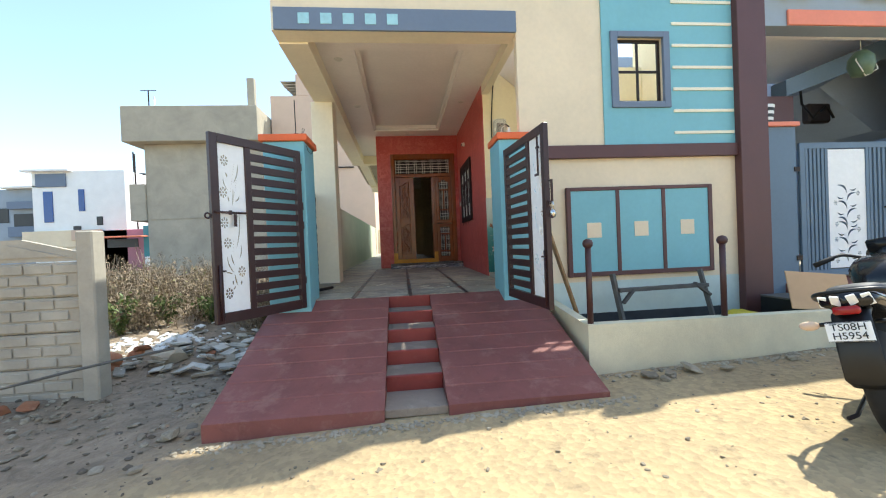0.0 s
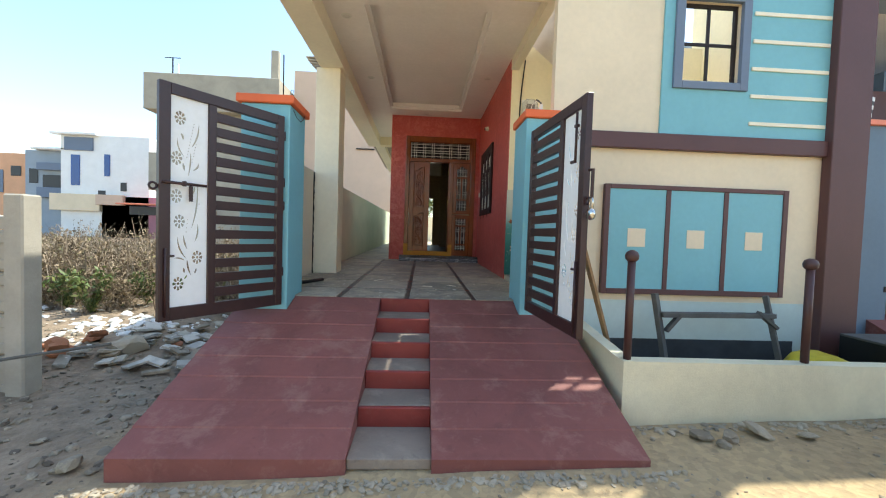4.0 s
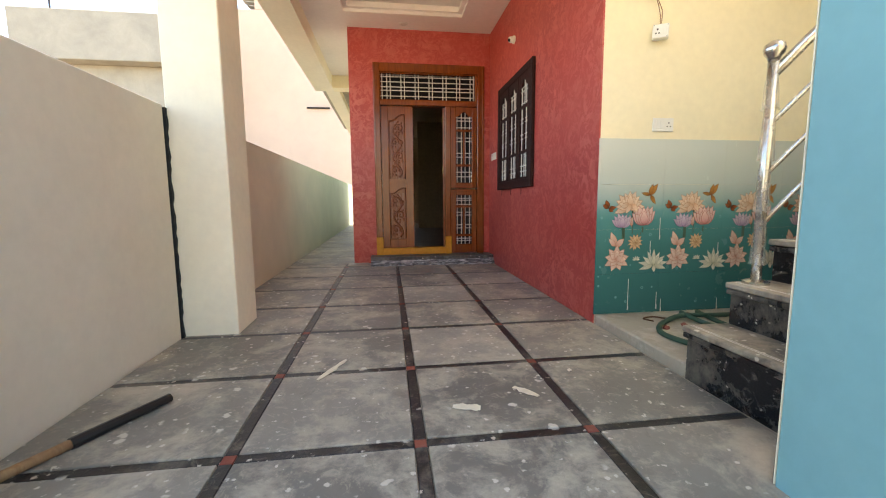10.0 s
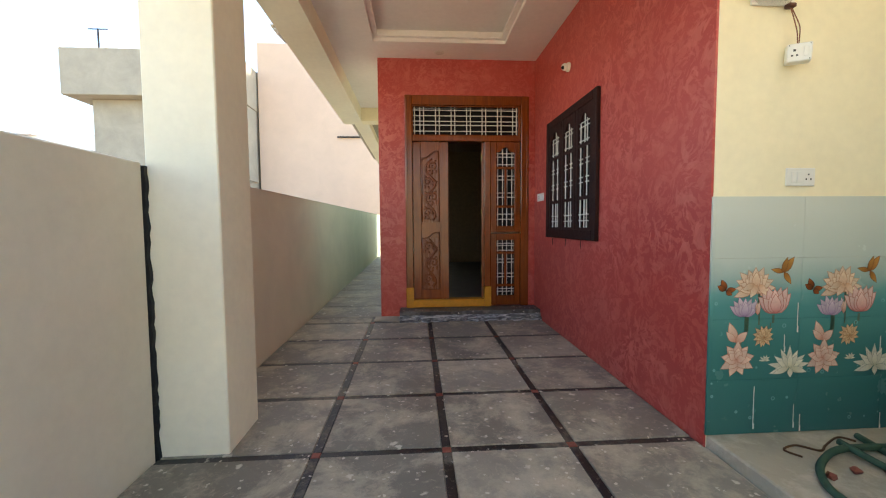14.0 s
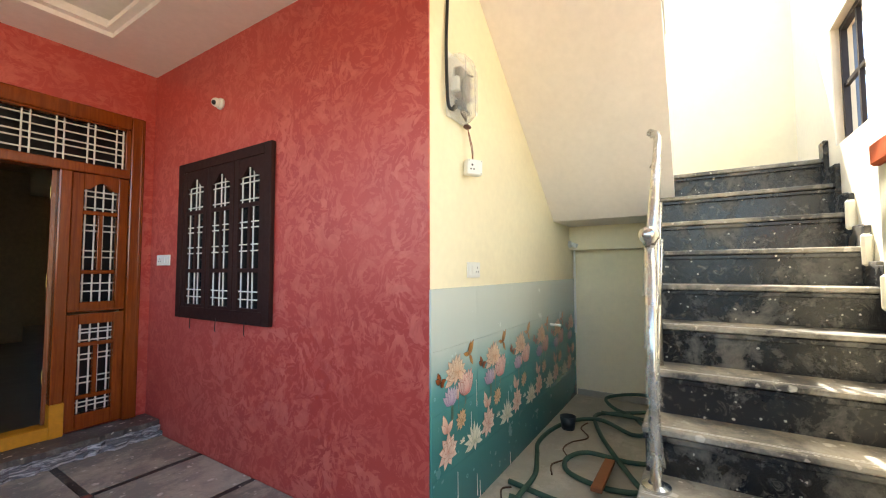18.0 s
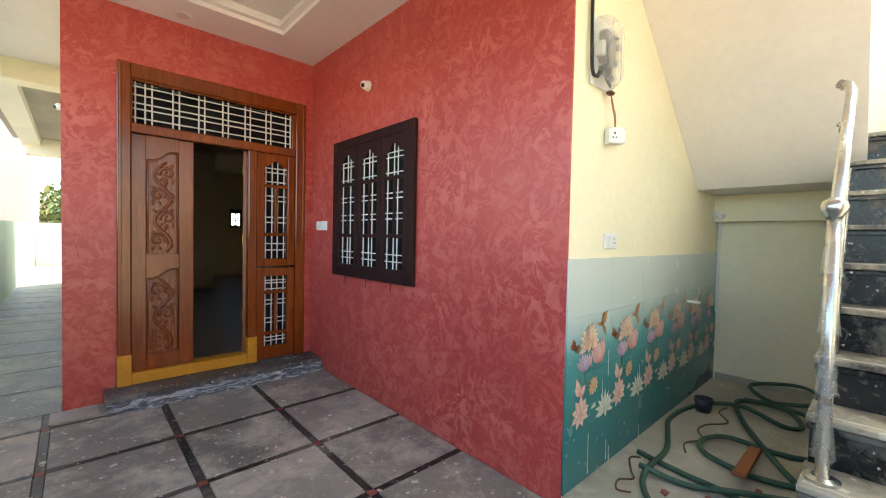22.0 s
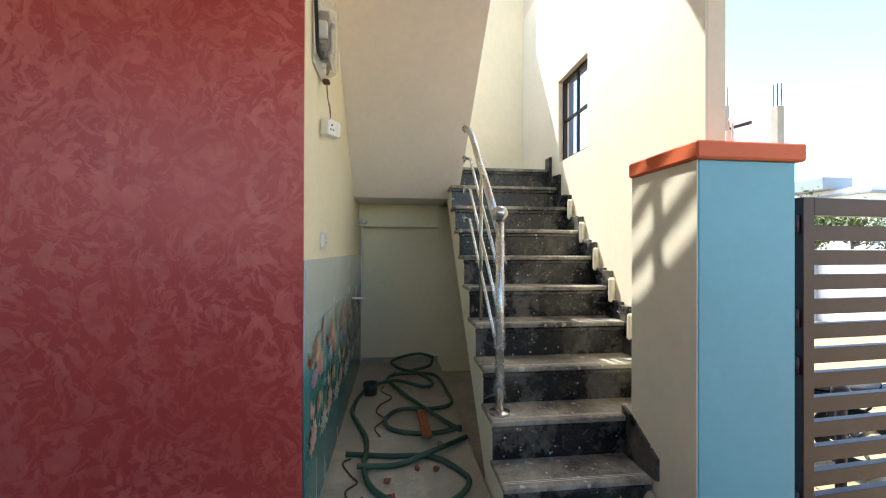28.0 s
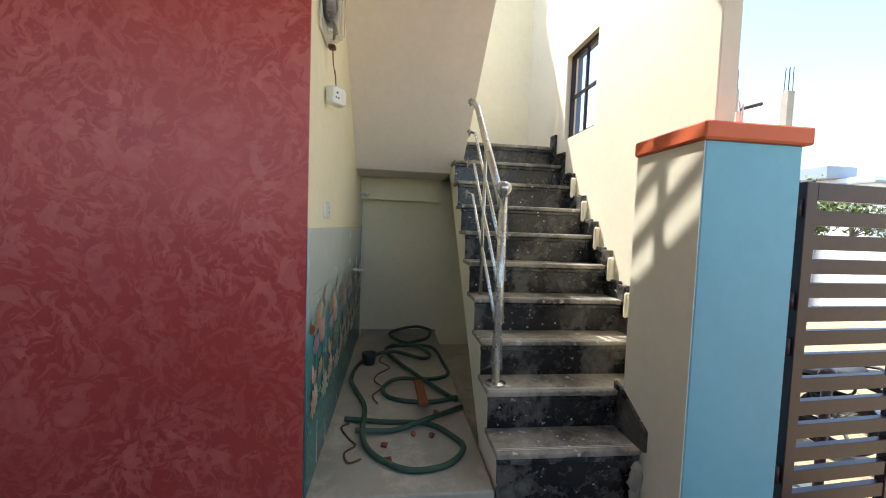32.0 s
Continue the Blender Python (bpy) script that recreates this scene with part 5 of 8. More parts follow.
# ---- meter box and wiring on the yellow wall ----
def meter_box():
    YW = 6.464
    b = thing("meter_box", (1.56, YW, 3.30), "clear plastic electric meter box with wires inside", "meter box")
    x0, x1, z0, z1 = 1.46, 1.68, 3.205, 3.56
    part("backplate", boxes((x0, x1, YW - 0.012, YW, z0, z1), bevel=0.004), PLASTIC, b)
    # a moulded cover: eight-sided, drawn in towards its front
    bm = bmesh.new()
    rings = []
    for inset, y in ((0.0, YW - 0.013), (0.004, YW - 0.055), (0.016, YW - 0.084), (0.026, YW - 0.090)):
        c = 0.05
        a0, a1, c0, c1 = x0 + inset, x1 - inset, z0 + inset, z1 - inset
        rings.append([bm.verts.new((x, y, z)) for x, z in ((a0 + c * 0.7, c0), (a1 - c, c0), (a1, c0 + c), (a1, c1 - c), (a1 - c, c1), (a0 + c, c1), (a0, c1 - c), (a0, c0 + c * 0.7))])
    for A, B in zip(rings, rings[1:]):
        for k in range(8):
            bm.faces.new((A[k], A[(k + 1) % 8], B[(k + 1) % 8], B[k]))
    bm.faces.new(rings[-1])
    part("cover", bm, CLEAR, b, "clear plastic cover")
    for x in (x0 + 0.055, x1 - 0.06):
        part("moulded_rib", boxes((x - 0.004, x + 0.004, YW - 0.0935, YW - 0.0905, z0 + 0.035, z1 - 0.04), bevel=0.001), CLEAR, b)
    part("meter", boxes((x0 + 0.06, x1 - 0.05, YW - 0.062, YW - 0.014, z0 + 0.115, z1 - 0.07), bevel=0.01), plain("meter_grey", srgb(128, 118, 112), 0.4), b, "grey meter")
    part("terminal_block", boxes((x0 + 0.07, x1 - 0.07, YW - 0.05, YW - 0.014, z0 + 0.07, z0 + 0.108), bevel=0.004), BLACKPL, b)
    part("fuse", boxes((x0 + 0.025, x0 + 0.055, YW - 0.06, YW - 0.014, z0 + 0.14, z0 + 0.215), bevel=0.004), PLASTIC, b, "white fuse carrier")
    part("seal", lathe(bmesh.new(), [(0.0, 0), (0.013, 0.0), (0.013, 0.006), (0, 0.008)], 12, (x1 - 0.035, YW - 0.080, z0 + 0.055), pose(0, 0, 0, 90, 0, 0)), PLASTIC, b)
    bm = bmesh.new()
    for k in range(4):
        xx = x0 + 0.075 + 0.022 * k
        tube(bm, spline([(xx, YW - 0.045, z0 + 0.075), (xx + 0.012, YW - 0.06, z0 + 0.05), (xx - 0.01, YW - 0.055, z0 + 0.03), (x0 + 0.15, YW - 0.04, z0 + 0.012)]), 0.0035, 6)
    tube(bm, spline([(x0 + 0.03, YW - 0.03, z0 + 0.03), (x0 + 0.06, YW - 0.066, z0 + 0.10), (x0 + 0.05, YW - 0.068, z0 + 0.17), (x0 + 0.10, YW - 0.07, z0 + 0.24), (x1 - 0.05, YW - 0.07, z0 + 0.26)]), 0.005, 6)
    part("wires", bm, BLACKPL, b, "black wires")
    part("wire_gland", boxes((x0 + 0.155, x0 + 0.195, YW - 0.05, YW - 0.015, z0 - 0.022, z0 - 0.001), bevel=0.006), plain("burnt_brown_plastic", srgb(84, 46, 30), 0.5), b, "brown wire gland")
    for z in (z0 + 0.14, z0 + 0.225):
        part("latch", boxes((x1 - 0.004, x1 + 0.012, YW - 0.05, YW - 0.015, z, z + 0.03), bevel=0.002), PLASTIC, b)
    cable = thing("service_cable", (1.42, YW, 3.2), "thick black service cable clipped to the wall", "cable")
    part("cable", tube(bmesh.new(), spline([(1.466, YW - 0.05, 3.25), (1.448, YW - 0.045, 3.228), (1.436, YW - 0.03, 3.26), (1.436, YW - 0.022, 3.42), (1.445, YW - 0.015, 3.60), (1.465, YW - 0.012, 3.85), (1.49, YW - 0.012, 4.10)]), 0.009, 8), BLACKPL, cable, smooth=True)
    s = thing("socket_box", (1.70, YW, 2.97), "white socket box hanging by its wires", "socket box")
    m = pose(1.667, YW - 0.050, 2.967, 0, 2, -35)
    bm = boxes((-0.047, 0.047, -0.027, 0.027, -0.042, 0.042), bevel=0.005)
    bm.transform(m)
    part("box", bm, PLASTIC, s)
    for x, z, q in ((-0.018, 0.010, 0.005), (-0.026, -0.013, 0.004), (-0.008, -0.013, 0.004), (-0.038, 0.034, 0.002), (0.038, 0.034, 0.002), (0.038, -0.034, 0.002)):
        bm = boxes((x - q, x + q, -0.0285, -0.0272, z - q, z + q))
        bm.transform(m)
        part("socket_hole", bm, BLACKPL, s)
    bm = boxes((0.014, 0.033, -0.032, -0.0272, -0.022, 0.022), bevel=0.002)
    bm.transform(m)
    part("rocker", bm, PLASTIC, s)
    bm = tube(bmesh.new(), spline([(1.662, YW - 0.050, 3.008), (1.662, YW - 0.045, 3.07), (1.655, YW - 0.035, 3.13), (1.635, YW - 0.035, 3.185)]), 0.0026, 5)
    tube(bm, spline([(1.668, YW - 0.050, 3.008), (1.676, YW - 0.045, 3.08), (1.676, YW - 0.035, 3.12), (1.640, YW - 0.035, 3.185)]), 0.0026, 5)
    part("wire", bm, plain("copper_wire", srgb(130, 72, 40), 0.5), s, "brown twin wires")
    # pipe, tap and lamp holder in the corner
    p = thing("wall_pipe", (3.9, 6.44, 1.5), "white plastic pipe in the corner", "pipe")
    part("pipe", tube(bmesh.new(), [(3.985, 6.445, 1.75), (3.985, 6.445, 2.80)], 0.012, 8), PLASTIC, p)
    bl = thing("bulb_holder", (3.86, 6.45, 2.66), "white angled bulb holder", "bulb holder")
    part("base", lathe(bmesh.new(), [(0.035, 0), (0.035, 0.02), (0.02, 0.03)], 14, (3.86, 6.464, 2.66), pose(0, 0, 0, 90, 0, 0)), PLASTIC, bl)
    part("socket", tube(bmesh.new(), [(3.86, 6.44, 2.66), (3.85, 6.385, 2.64)], 0.022, 10), PLASTIC, bl)
    t = thing("tap_stub", (3.15, 6.46, 1.93), "short white pipe stub through the tiles", "pipe stub")
    part("stub", tube(bmesh.new(), [(3.15, 6.458, 1.93), (3.15, 6.36, 1.925)], 0.011, 8), PLASTIC, t)


meter_box()


# ---- tiled dado ----
def tile_mat():
    """Printed tile: pale blue-grey fading down to deep teal, with water drops."""
    m = Mat("printed_teal_tile", 0.22)
    geo = m.n("ShaderNodeNewGeometry").outputs["Position"]
    sep = m.n("ShaderNodeSeparateXYZ")
    m.link(geo, sep.inputs[0])
    mr = m.n("ShaderNodeMapRange")
    for k, v in (("From Min", 1.10), ("From Max", 2.31)):
        mr.inputs[k].default_value = v
    m.link(sep.outputs["Z"], mr.inputs["Value"])
    wob = m.noise(6, 4, 0.6, 0, geo)
    add = m.n("ShaderNodeMath")
    add.operation = 'MULTIPLY_ADD'
    m.link(wob, add.inputs[0])
    add.inputs[1].default_value = 0.06
    m.link(mr.outputs[0], add.inputs[2])
    c = m.ramp(add.outputs[0], (0.05, srgb(52, 106, 103)), (0.40, srgb(64, 124, 121)), (0.58, srgb(82, 144, 142)), (0.63, srgb(104, 160, 158)), (0.70, srgb(162, 186, 181)), (0.78, srgb(192, 204, 196)), (0.97, srgb(208, 214, 204)))
    vor = m.n("ShaderNodeTexVoronoi", Scale=15.0)
    m.link(geo, vor.inputs["Vector"])
    drop = m.ramp(vor.outputs["Distance"], (0.08, (0.0, 0.0, 0.0)), (0.13, (0.75, 0.75, 0.75)), (0.17, (0, 0, 0)))
    gate2 = m.ramp(m.noise(7, 2, 0.5, 0, geo), (0.5, (0, 0, 0)), (0.56, (1, 1, 1)))
    low = m.ramp(mr.outputs[0], (0.55, (1, 1, 1)), (0.68, (0, 0, 0)))
    fac = m.mix(1.0, m.mix(1.0, drop, gate2, 'MULTIPLY'), low, 'MULTIPLY')
    c = m.mix(fac, c, srgb(138, 190, 192))
    smear = m.ramp(m.noise(3.3, 7, 0.75, 1.5, geo), (0.64, (0, 0, 0)), (0.74, (0.3, 0.3, 0.3)))
    m.color(m.mix(smear, c, srgb(196, 196, 184)))
    m.rough(m.noise(5, 4, 0.6, 0, geo), 0.14, 0.34)
    return m.m


def petal_mat(name, a, b):
    """Printed petals: one tone at the heart running to another at the tip, each petal a little apart."""
    m = Mat(name, 0.3)
    tone = m.t.nodes.new("ShaderNodeAttribute")
    tone.attribute_name = "tone"
    c = m.ramp(tone.outputs["Fac"], (0.0, b), (0.45, tuple(0.5 * (p + q) for p, q in zip(a, b))), (1.0, a))
    rnd = m.ramp(m.n("ShaderNodeNewGeometry").outputs["Random Per Island"], (0.0, (0.86, 0.86, 0.86)), (1.0, (1.06, 1.06, 1.06)))
    f = m.ramp(m.noise(90, 4), (0.35, (0.9, 0.9, 0.9)), (0.7, (1.05, 1.05, 1.05)))
    m.color(m.mix(1.0, m.mix(1.0, c, rnd, 'MULTIPLY'), f, 'MULTIPLY'))
    return m.m


TILE = tile_mat()
PET = {k: petal_mat("printed_petal_" + k, srgb(*a), srgb(*b)) for k, a, b in (
    ("cream", (238, 218, 192), (214, 160, 118)), ("cream_edge", (206, 166, 136), (188, 134, 104)), ("pink", (236, 208, 198), (190, 104, 100)), ("pink_edge", (200, 140, 128), (168, 96, 92)),
    ("mauve", (214, 198, 206), (146, 118, 156)), ("mauve_edge", (164, 142, 170), (132, 108, 148)), ("gold", (234, 206, 166), (176, 116, 62)), ("gold_edge", (176, 124, 80), (140, 88, 48)),
    ("peach", (238, 214, 196), (200, 132, 108)), ("peach_edge", (204, 154, 132), (170, 106, 86)), ("white", (234, 230, 214), (198, 196, 160)), ("white_edge", (178, 182, 164), (140, 150, 124)),
    ("brown", (176, 96, 44), (60, 36, 26)), ("brown_edge", (44, 30, 26), (52, 34, 28)), ("bird", (204, 150, 78), (140, 84, 38)), ("bird_edge", (120, 74, 40), (104, 62, 30)), ("stem", (52, 78, 62), (66, 94, 74)))}


def petal(bm, x, z, ln, wd, ang, y, n=5):
    pts = []
    ca, sa = math.cos(ang), math.sin(ang)
    for s in (1, -1):
        rng = range(n + 1) if s > 0 else range(n - 1, 0, -1)
        for i in rng:
            f = i / n
            u, v = ln * f, s * wd / 2 * math.sin(math.pi * f ** 0.8)
            pts.append((x + u * ca - v * sa, y, z + u * sa + v * ca))
    tone = bm.verts.layers.float.get("tone") or bm.verts.layers.float.new("tone")
    vs = [bm.verts.new(p) for p in pts]
    for v in vs:
        v[tone] = min(1.0, math.hypot(v.co.x - x, v.co.z - z) / ln)
    for i in range(1, n):
        k = len(vs) - i
        if i == 1:
            bm.faces.new((vs[0], vs[1], vs[k]))
        else:
            bm.faces.new((vs[i - 1], vs[i], vs[k], vs[k + 1]))
    bm.faces.new((vs[n - 1], vs[n], vs[n + 1]))
    return vs


def dado():
    YW = 6.464
    d = thing("tile_dado", (2.6, YW, 1.12), "teal printed wall tiles with lotus flowers and butterflies", "wall tiles", kind="structure")
    z_rows = [(1.118, 1.3955), (1.3965, 1.7005), (1.7015, 2.0045), (2.0055, 2.306)]
    edges = [XR + 0.02]
    e = 1.78
    while e < XB - 0.06:
        edges.append(e)
        e += 0.457
    edges.append(XB - 0.005)
    for a, b in zip(edges, edges[1:]):
        for z0, z1 in z_rows:
            part("tile", boxes((a + 0.0005, b - 0.0005, YW - 0.009, YW, z0, z1)), TILE, d)
    part("edge_strip", boxes((XR + 0.004, XR + 0.019, YW - 0.010, YW, 1.118, 2.306)), TILE, d)
    # the printed motif repeats with every tile
    yl = YW - 0.0102

    def prints(name, col, petals, lv=0.0):
        """Petals (dx, z, length, width, angle), each a pale face on a darker one a little larger."""
        for k in range(6):
            ox = 1.383 + 0.457 * k
            if ox + max(q[0] + abs(q[2]) for q in petals) > XB - 0.02:
                continue
            outer, inner = bmesh.new(), bmesh.new()
            for i, (dx, z, ln, wd, ang) in enumerate(petals):
                y = yl - lv - 0.0005 * i
                petal(outer, ox + dx, z, ln, wd, ang, y)
                cx, cz = ox + dx + 0.02 * ln * math.cos(ang), z + 0.02 * ln * math.sin(ang)
                petal(inner, cx, cz, ln * 0.93, wd * 0.86, ang, y - 0.00025)
            p = part(name, outer, PET[col + "_edge"], d)
            part("petal_print", inner, PET[col], p)

    def fan(cx, cz, r, n, spread, ang, fat=0.36):
        """Outer petals first, then shorter ones over them, alternating from the edges inwards."""
        out = []
        for k, q in ((n, 1.0), (max(3, n - 2), 0.74)):
            order = sorted(range(k), key=lambda i: -abs(i - (k - 1) / 2))
            for i in order:
                a = ang + spread * q ** 0.5 * (i / (k - 1) - 0.5)
                out.append((cx, cz, r * q * (0.88 + 0.06 * ((i * 5) % 3)), r * fat, a))
        return out
    up = math.pi / 2
    for k in range(6):
        ox = 1.383 + 0.457 * k
        if ox + 0.36 < XB:
            bm = bmesh.new()
            for pts in (((0.172, 1.85), (0.178, 1.78), (0.18, 1.67)), ((0.262, 1.72), (0.245, 1.68), (0.235, 1.66)), ((0.105, 1.72), (0.122, 1.64), (0.118, 1.56)), ((0.07, 1.60), (0.09, 1.575))):
                for (xa, za), (xb, zb) in zip(pts, pts[1:]):
                    box(bm, ox + xa - 0.0025, ox + xb + 0.0025, yl - 0.0004, yl - 0.0001, zb, za)
            part("stem_print", bm, PET["stem"], d)
    prints("lotus_print", "cream", fan(0.148, 1.855, 0.115, 11, 3.9, up, 0.42) + [(0.155, 1.875, 0.075, 0.04, 4.2), (0.165, 1.878, 0.07, 0.035, 5.3), (0.14, 1.88, 0.07, 0.035, 3.6)])
    prints("bud_print", "pink", fan(0.262, 1.728, 0.145, 7, 1.5, up + 0.08, 0.42), 0.001)
    prints("bud_print", "mauve", fan(0.098, 1.716, 0.105, 7, 2.0, up - 0.05, 0.38))
    prints("bud_print", "peach", [(0.172, 1.72, 0.085, 0.026, up + 0.2), (0.17, 1.72, 0.07, 0.022, up - 0.1)])
    prints("bud_print", "peach", [(0.062, 1.585, 0.11, 0.05, up + 0.35), (0.062, 1.585, 0.08, 0.045, 0.75), (0.06, 1.587, 0.075, 0.035, up + 0.75)])
    prints("flower_print", "gold", fan(0.202, 1.615, 0.062, 12, 6.0, up, 0.4) + [(0.198, 1.615, 0.02, 0.016, a) for a in (0.4, 1.6, 2.8)])
    prints("flower_print", "peach", fan(0.07, 1.50, 0.098, 9, 5.5, up, 0.5) + [(0.06, 1.50, 0.05, 0.04, a) for a in (2.4, 1.2, 0.2)])
    prints("lily_print", "white", fan(0.345, 1.452, 0.115, 9, 3.7, up, 0.28) + [(0.345, 1.452, 0.05, 0.03, 4.8), (0.34, 1.455, 0.09, 0.032, 3.5), (0.35, 1.455, 0.09, 0.032, -0.3)])
    prints("lily_print", "white", fan(0.217, 1.49, 0.034, 6, 3.0, up, 0.3))
    prints("butterfly_print", "brown", [(0.0, 1.845, 0.062, 0.036, 1.95), (0.0, 1.845, 0.052, 0.03, 2.6), (0.0, 1.845, 0.055, 0.03, 0.15), (0.0, 1.845, 0.04, 0.028, -0.6)])
    prints("butterfly_print", "bird", [(0.295, 1.93, 0.10, 0.04, 0.95), (0.30, 1.935, 0.07, 0.026, 2.95), (0.30, 1.935, 0.075, 0.03, -1.0), (0.29, 1.93, 0.085, 0.03, 1.25)])
    # runs of spilt paint
    for x, za, zb in ((1.765, 1.78, 1.66), (1.55, 1.36, 1.17), (1.765, 1.26, 1.17), (1.70, 1.62, 1.56), (2.22, 1.60, 1.52), (2.24, 1.20, 1.14), (1.80, 1.21, 1.15)):
        part("paint_run", boxes((x - 0.002, x + 0.002, yl - 0.0012, yl - 0.0002, zb, za), (x - 0.001, x + 0.006, yl - 0.0012, yl - 0.0002, zb - 0.03, zb - 0.0004)), RODS, d, "dried white paint run")


dado()


# ---- hose and litter under the stairs ----
zp = 1.115
hose = thing("garden_hose", (2.4, 6.0, zp), "green garden hose lying in loose coils on the platform", "hose")
HOSE_RUNS = (
    ((2.02, 6.37, .016), (1.97, 6.12, .016), (1.93, 5.86, .018), (1.74, 5.71, .016), (1.63, 5.70, .016), (1.51, 5.80, .016), (1.47, 5.96, .016), (1.53, 6.09, .016), (1.66, 6.20, .016), (1.82, 6.25, .03),
     (2.16, 6.26, .02), (2.44, 6.34, .016), (2.65, 6.40, .016), (2.95, 6.38, .016), (3.18, 6.27, .03), (3.24, 6.07, .05), (3.11, 5.83, .03), (3.23, 5.74, .02), (3.48, 5.84, .03), (3.60, 6.03, .05), (3.74, 6.12, .08),
     (3.86, 6.01, .10), (3.93, 5.82, .11), (3.86, 5.68, .09)),
    ((1.83, 6.29, .04), (1.86, 6.07, .02), (1.93, 5.88, .045), (2.07, 5.71, .03), (2.15, 5.62, .02)),
    ((3.86, 5.68, .09), (3.64, 5.74, .06), (3.55, 5.98, .03), (3.42, 6.15, .02), (3.00, 6.04, .04), (2.69, 5.90, .04), (2.42, 5.75, .03), (2.25, 5.64, .02)),
    ((3.40, 6.10, .06), (3.45, 5.72, .03), (2.99, 5.64, .02), (2.73, 5.64, .02), (2.64, 5.79, .02), (2.60, 6.04, .04), (2.48, 6.15, .02), (2.32, 6.10, .016), (2.24, 5.92, .016), (2.24, 5.77, .02), (2.30, 5.63, .02)))
for run in HOSE_RUNS:
    part("hose", tube(bmesh.new(), spline([(x, y, zp + h) for x, y, h in run]), 0.0155, 8), HOSE, hose, smooth=True)
cord = thing("thin_cord", (2.1, 6.2, zp), "thin brown cord tangled with the hose", "cord")
CORD = plain("brown_cord", srgb(96, 68, 44), 0.8)
for run in (((1.60, 6.24), (1.57, 6.30), (1.66, 6.33), (1.73, 6.28), (1.80, 6.32), (1.93, 6.38), (1.98, 6.34)), ((2.25, 6.18), (2.38, 6.22), (2.52, 6.16), (2.65, 6.22), (2.79, 6.20), (2.94, 6.11), (3.10, 6.20), (3.24, 6.18))):
    part("cord", tube(bmesh.new(), spline([(x, y, zp + .006) for x, y in run]), 0.005, 6), CORD, cord)
pl = thing("wood_offcut", (2.3, 5.88, zp), "short orange-brown wood offcut on the platform", "wood offcut")
bm = boxes((-0.24, 0.24, -0.03, 0.03, 0, 0.025), bevel=0.003)
bm.transform(pose(2.31, 5.885, zp + 0.045, 0, 4, 1))
part("offcut", bm, plain("brick_brown_wood", srgb(150, 92, 54), 0.8), pl)
cp = thing("plastic_cup", (3.05, 6.29, zp), "dark plastic cup on the platform", "cup")
part("cup", lathe(bmesh.new(), [(0.05, 0), (0.065, 0.1), (0.06, 0.1), (0.047, 0.006)], 16, (3.05, 6.29, zp)), plain("slate_plastic", srgb(44, 50, 56), 0.5), cp, smooth=True)
random.seed(21)
for x, y in ((1.83, 5.96), (1.81, 5.85), (1.58, 6.1), (1.72, 6.12), (2.1, 5.80)):
    b = thing("brick_chip", (x, y, zp), "small red brick chip on the platform", "brick chip", "brick chips")
    bm = bmesh.new()
    bmesh.ops.create_icosphere(bm, subdivisions=1, radius=0.02, matrix=pose(x, y, zp + 0.008))
    for v in bm.verts:
        v.co += Vector((random.uniform(-.008, .008), random.uniform(-.008, .008), random.uniform(-.004, .004)))
        v.co.z = max(v.co.z, zp)
    part("chip", bm, REDSQ, b)
# stick on the floor by the boundary wall
hd = thing("tool_handle", (-1.2, 5.45, 1.06), "wooden tool handle with a black end on the porch floor", "tool handle")
part("shaft", tube(bmesh.new(), [(-1.36, 5.08, 1.066), (-1.19, 5.38, 1.072)], 0.017, 10), RAWWOOD, hd, smooth=True)
part("grip", tube(bmesh.new(), [(-1.19, 5.38, 1.072), (-1.02, 5.68, 1.078)], [0.021, 0.018], 10), BLACKPL, hd, "black end")

# ---- front of the house ----
# framed blue panels
def wall_panel():
    p = thing("wall_panel", (2.62, YF, 1.16), "brown framed wall panel of three blue boards with cream squares", "wall panel", kind="structure")
    x0, x1, z0, z1 = 1.795, 3.56, 1.163, 2.172
    y0 = YF - 0.05
    fw = 0.05
    part("frame", boxes((x0, x0 + fw, y0, YF - 0.001, z0, z1), bevel=0.004), BROWNP, p)
    part("frame", boxes((x1 - fw, x1, y0, YF - 0.001, z0, z1), bevel=0.004), BROWNP, p)
    part("frame", boxes((x0 + fw, x1 - fw, y0, YF - 0.001, z1 - 0.04, z1), bevel=0.004), BROWNP, p)
    part("frame", boxes((x0 + fw, x1 - fw, y0, YF - 0.001, z0, z0 + fw), bevel=0.004), BROWNP, p)
    w = (x1 - x0 - 2 * fw) / 3
    for k in range(3):
        a, b = x0 + fw + w * k + (0.022 if k else 0), x0 + fw + w * (k + 1) - (0.022 if k < 2 else 0)
        if k:
            part("divider", boxes((a - 0.044, a, y0 + 0.002, YF - 0.001, z0 + fw, z1 - 0.04), bevel=0.003), BROWNP, p)
        part("board", boxes((a, b, y0 + 0.012, YF - 0.001, z0 + fw, z1 - 0.04)), BLUE, p, "sky-blue board")
        c = (a + b) / 2
        part("square", boxes((c - 0.085, c + 0.085, y0 + 0.008, y0 + 0.012, 1.60, 1.77), bevel=0.002), BUFF, p, "cream square")


wall_panel()
block("wall_base_blue", PALEBLUE, (1.50, 3.90, YF - 0.006, YF - 0.0005, 0.3, 1.10), label="pale blue-washed foot of the front wall", category="wall")


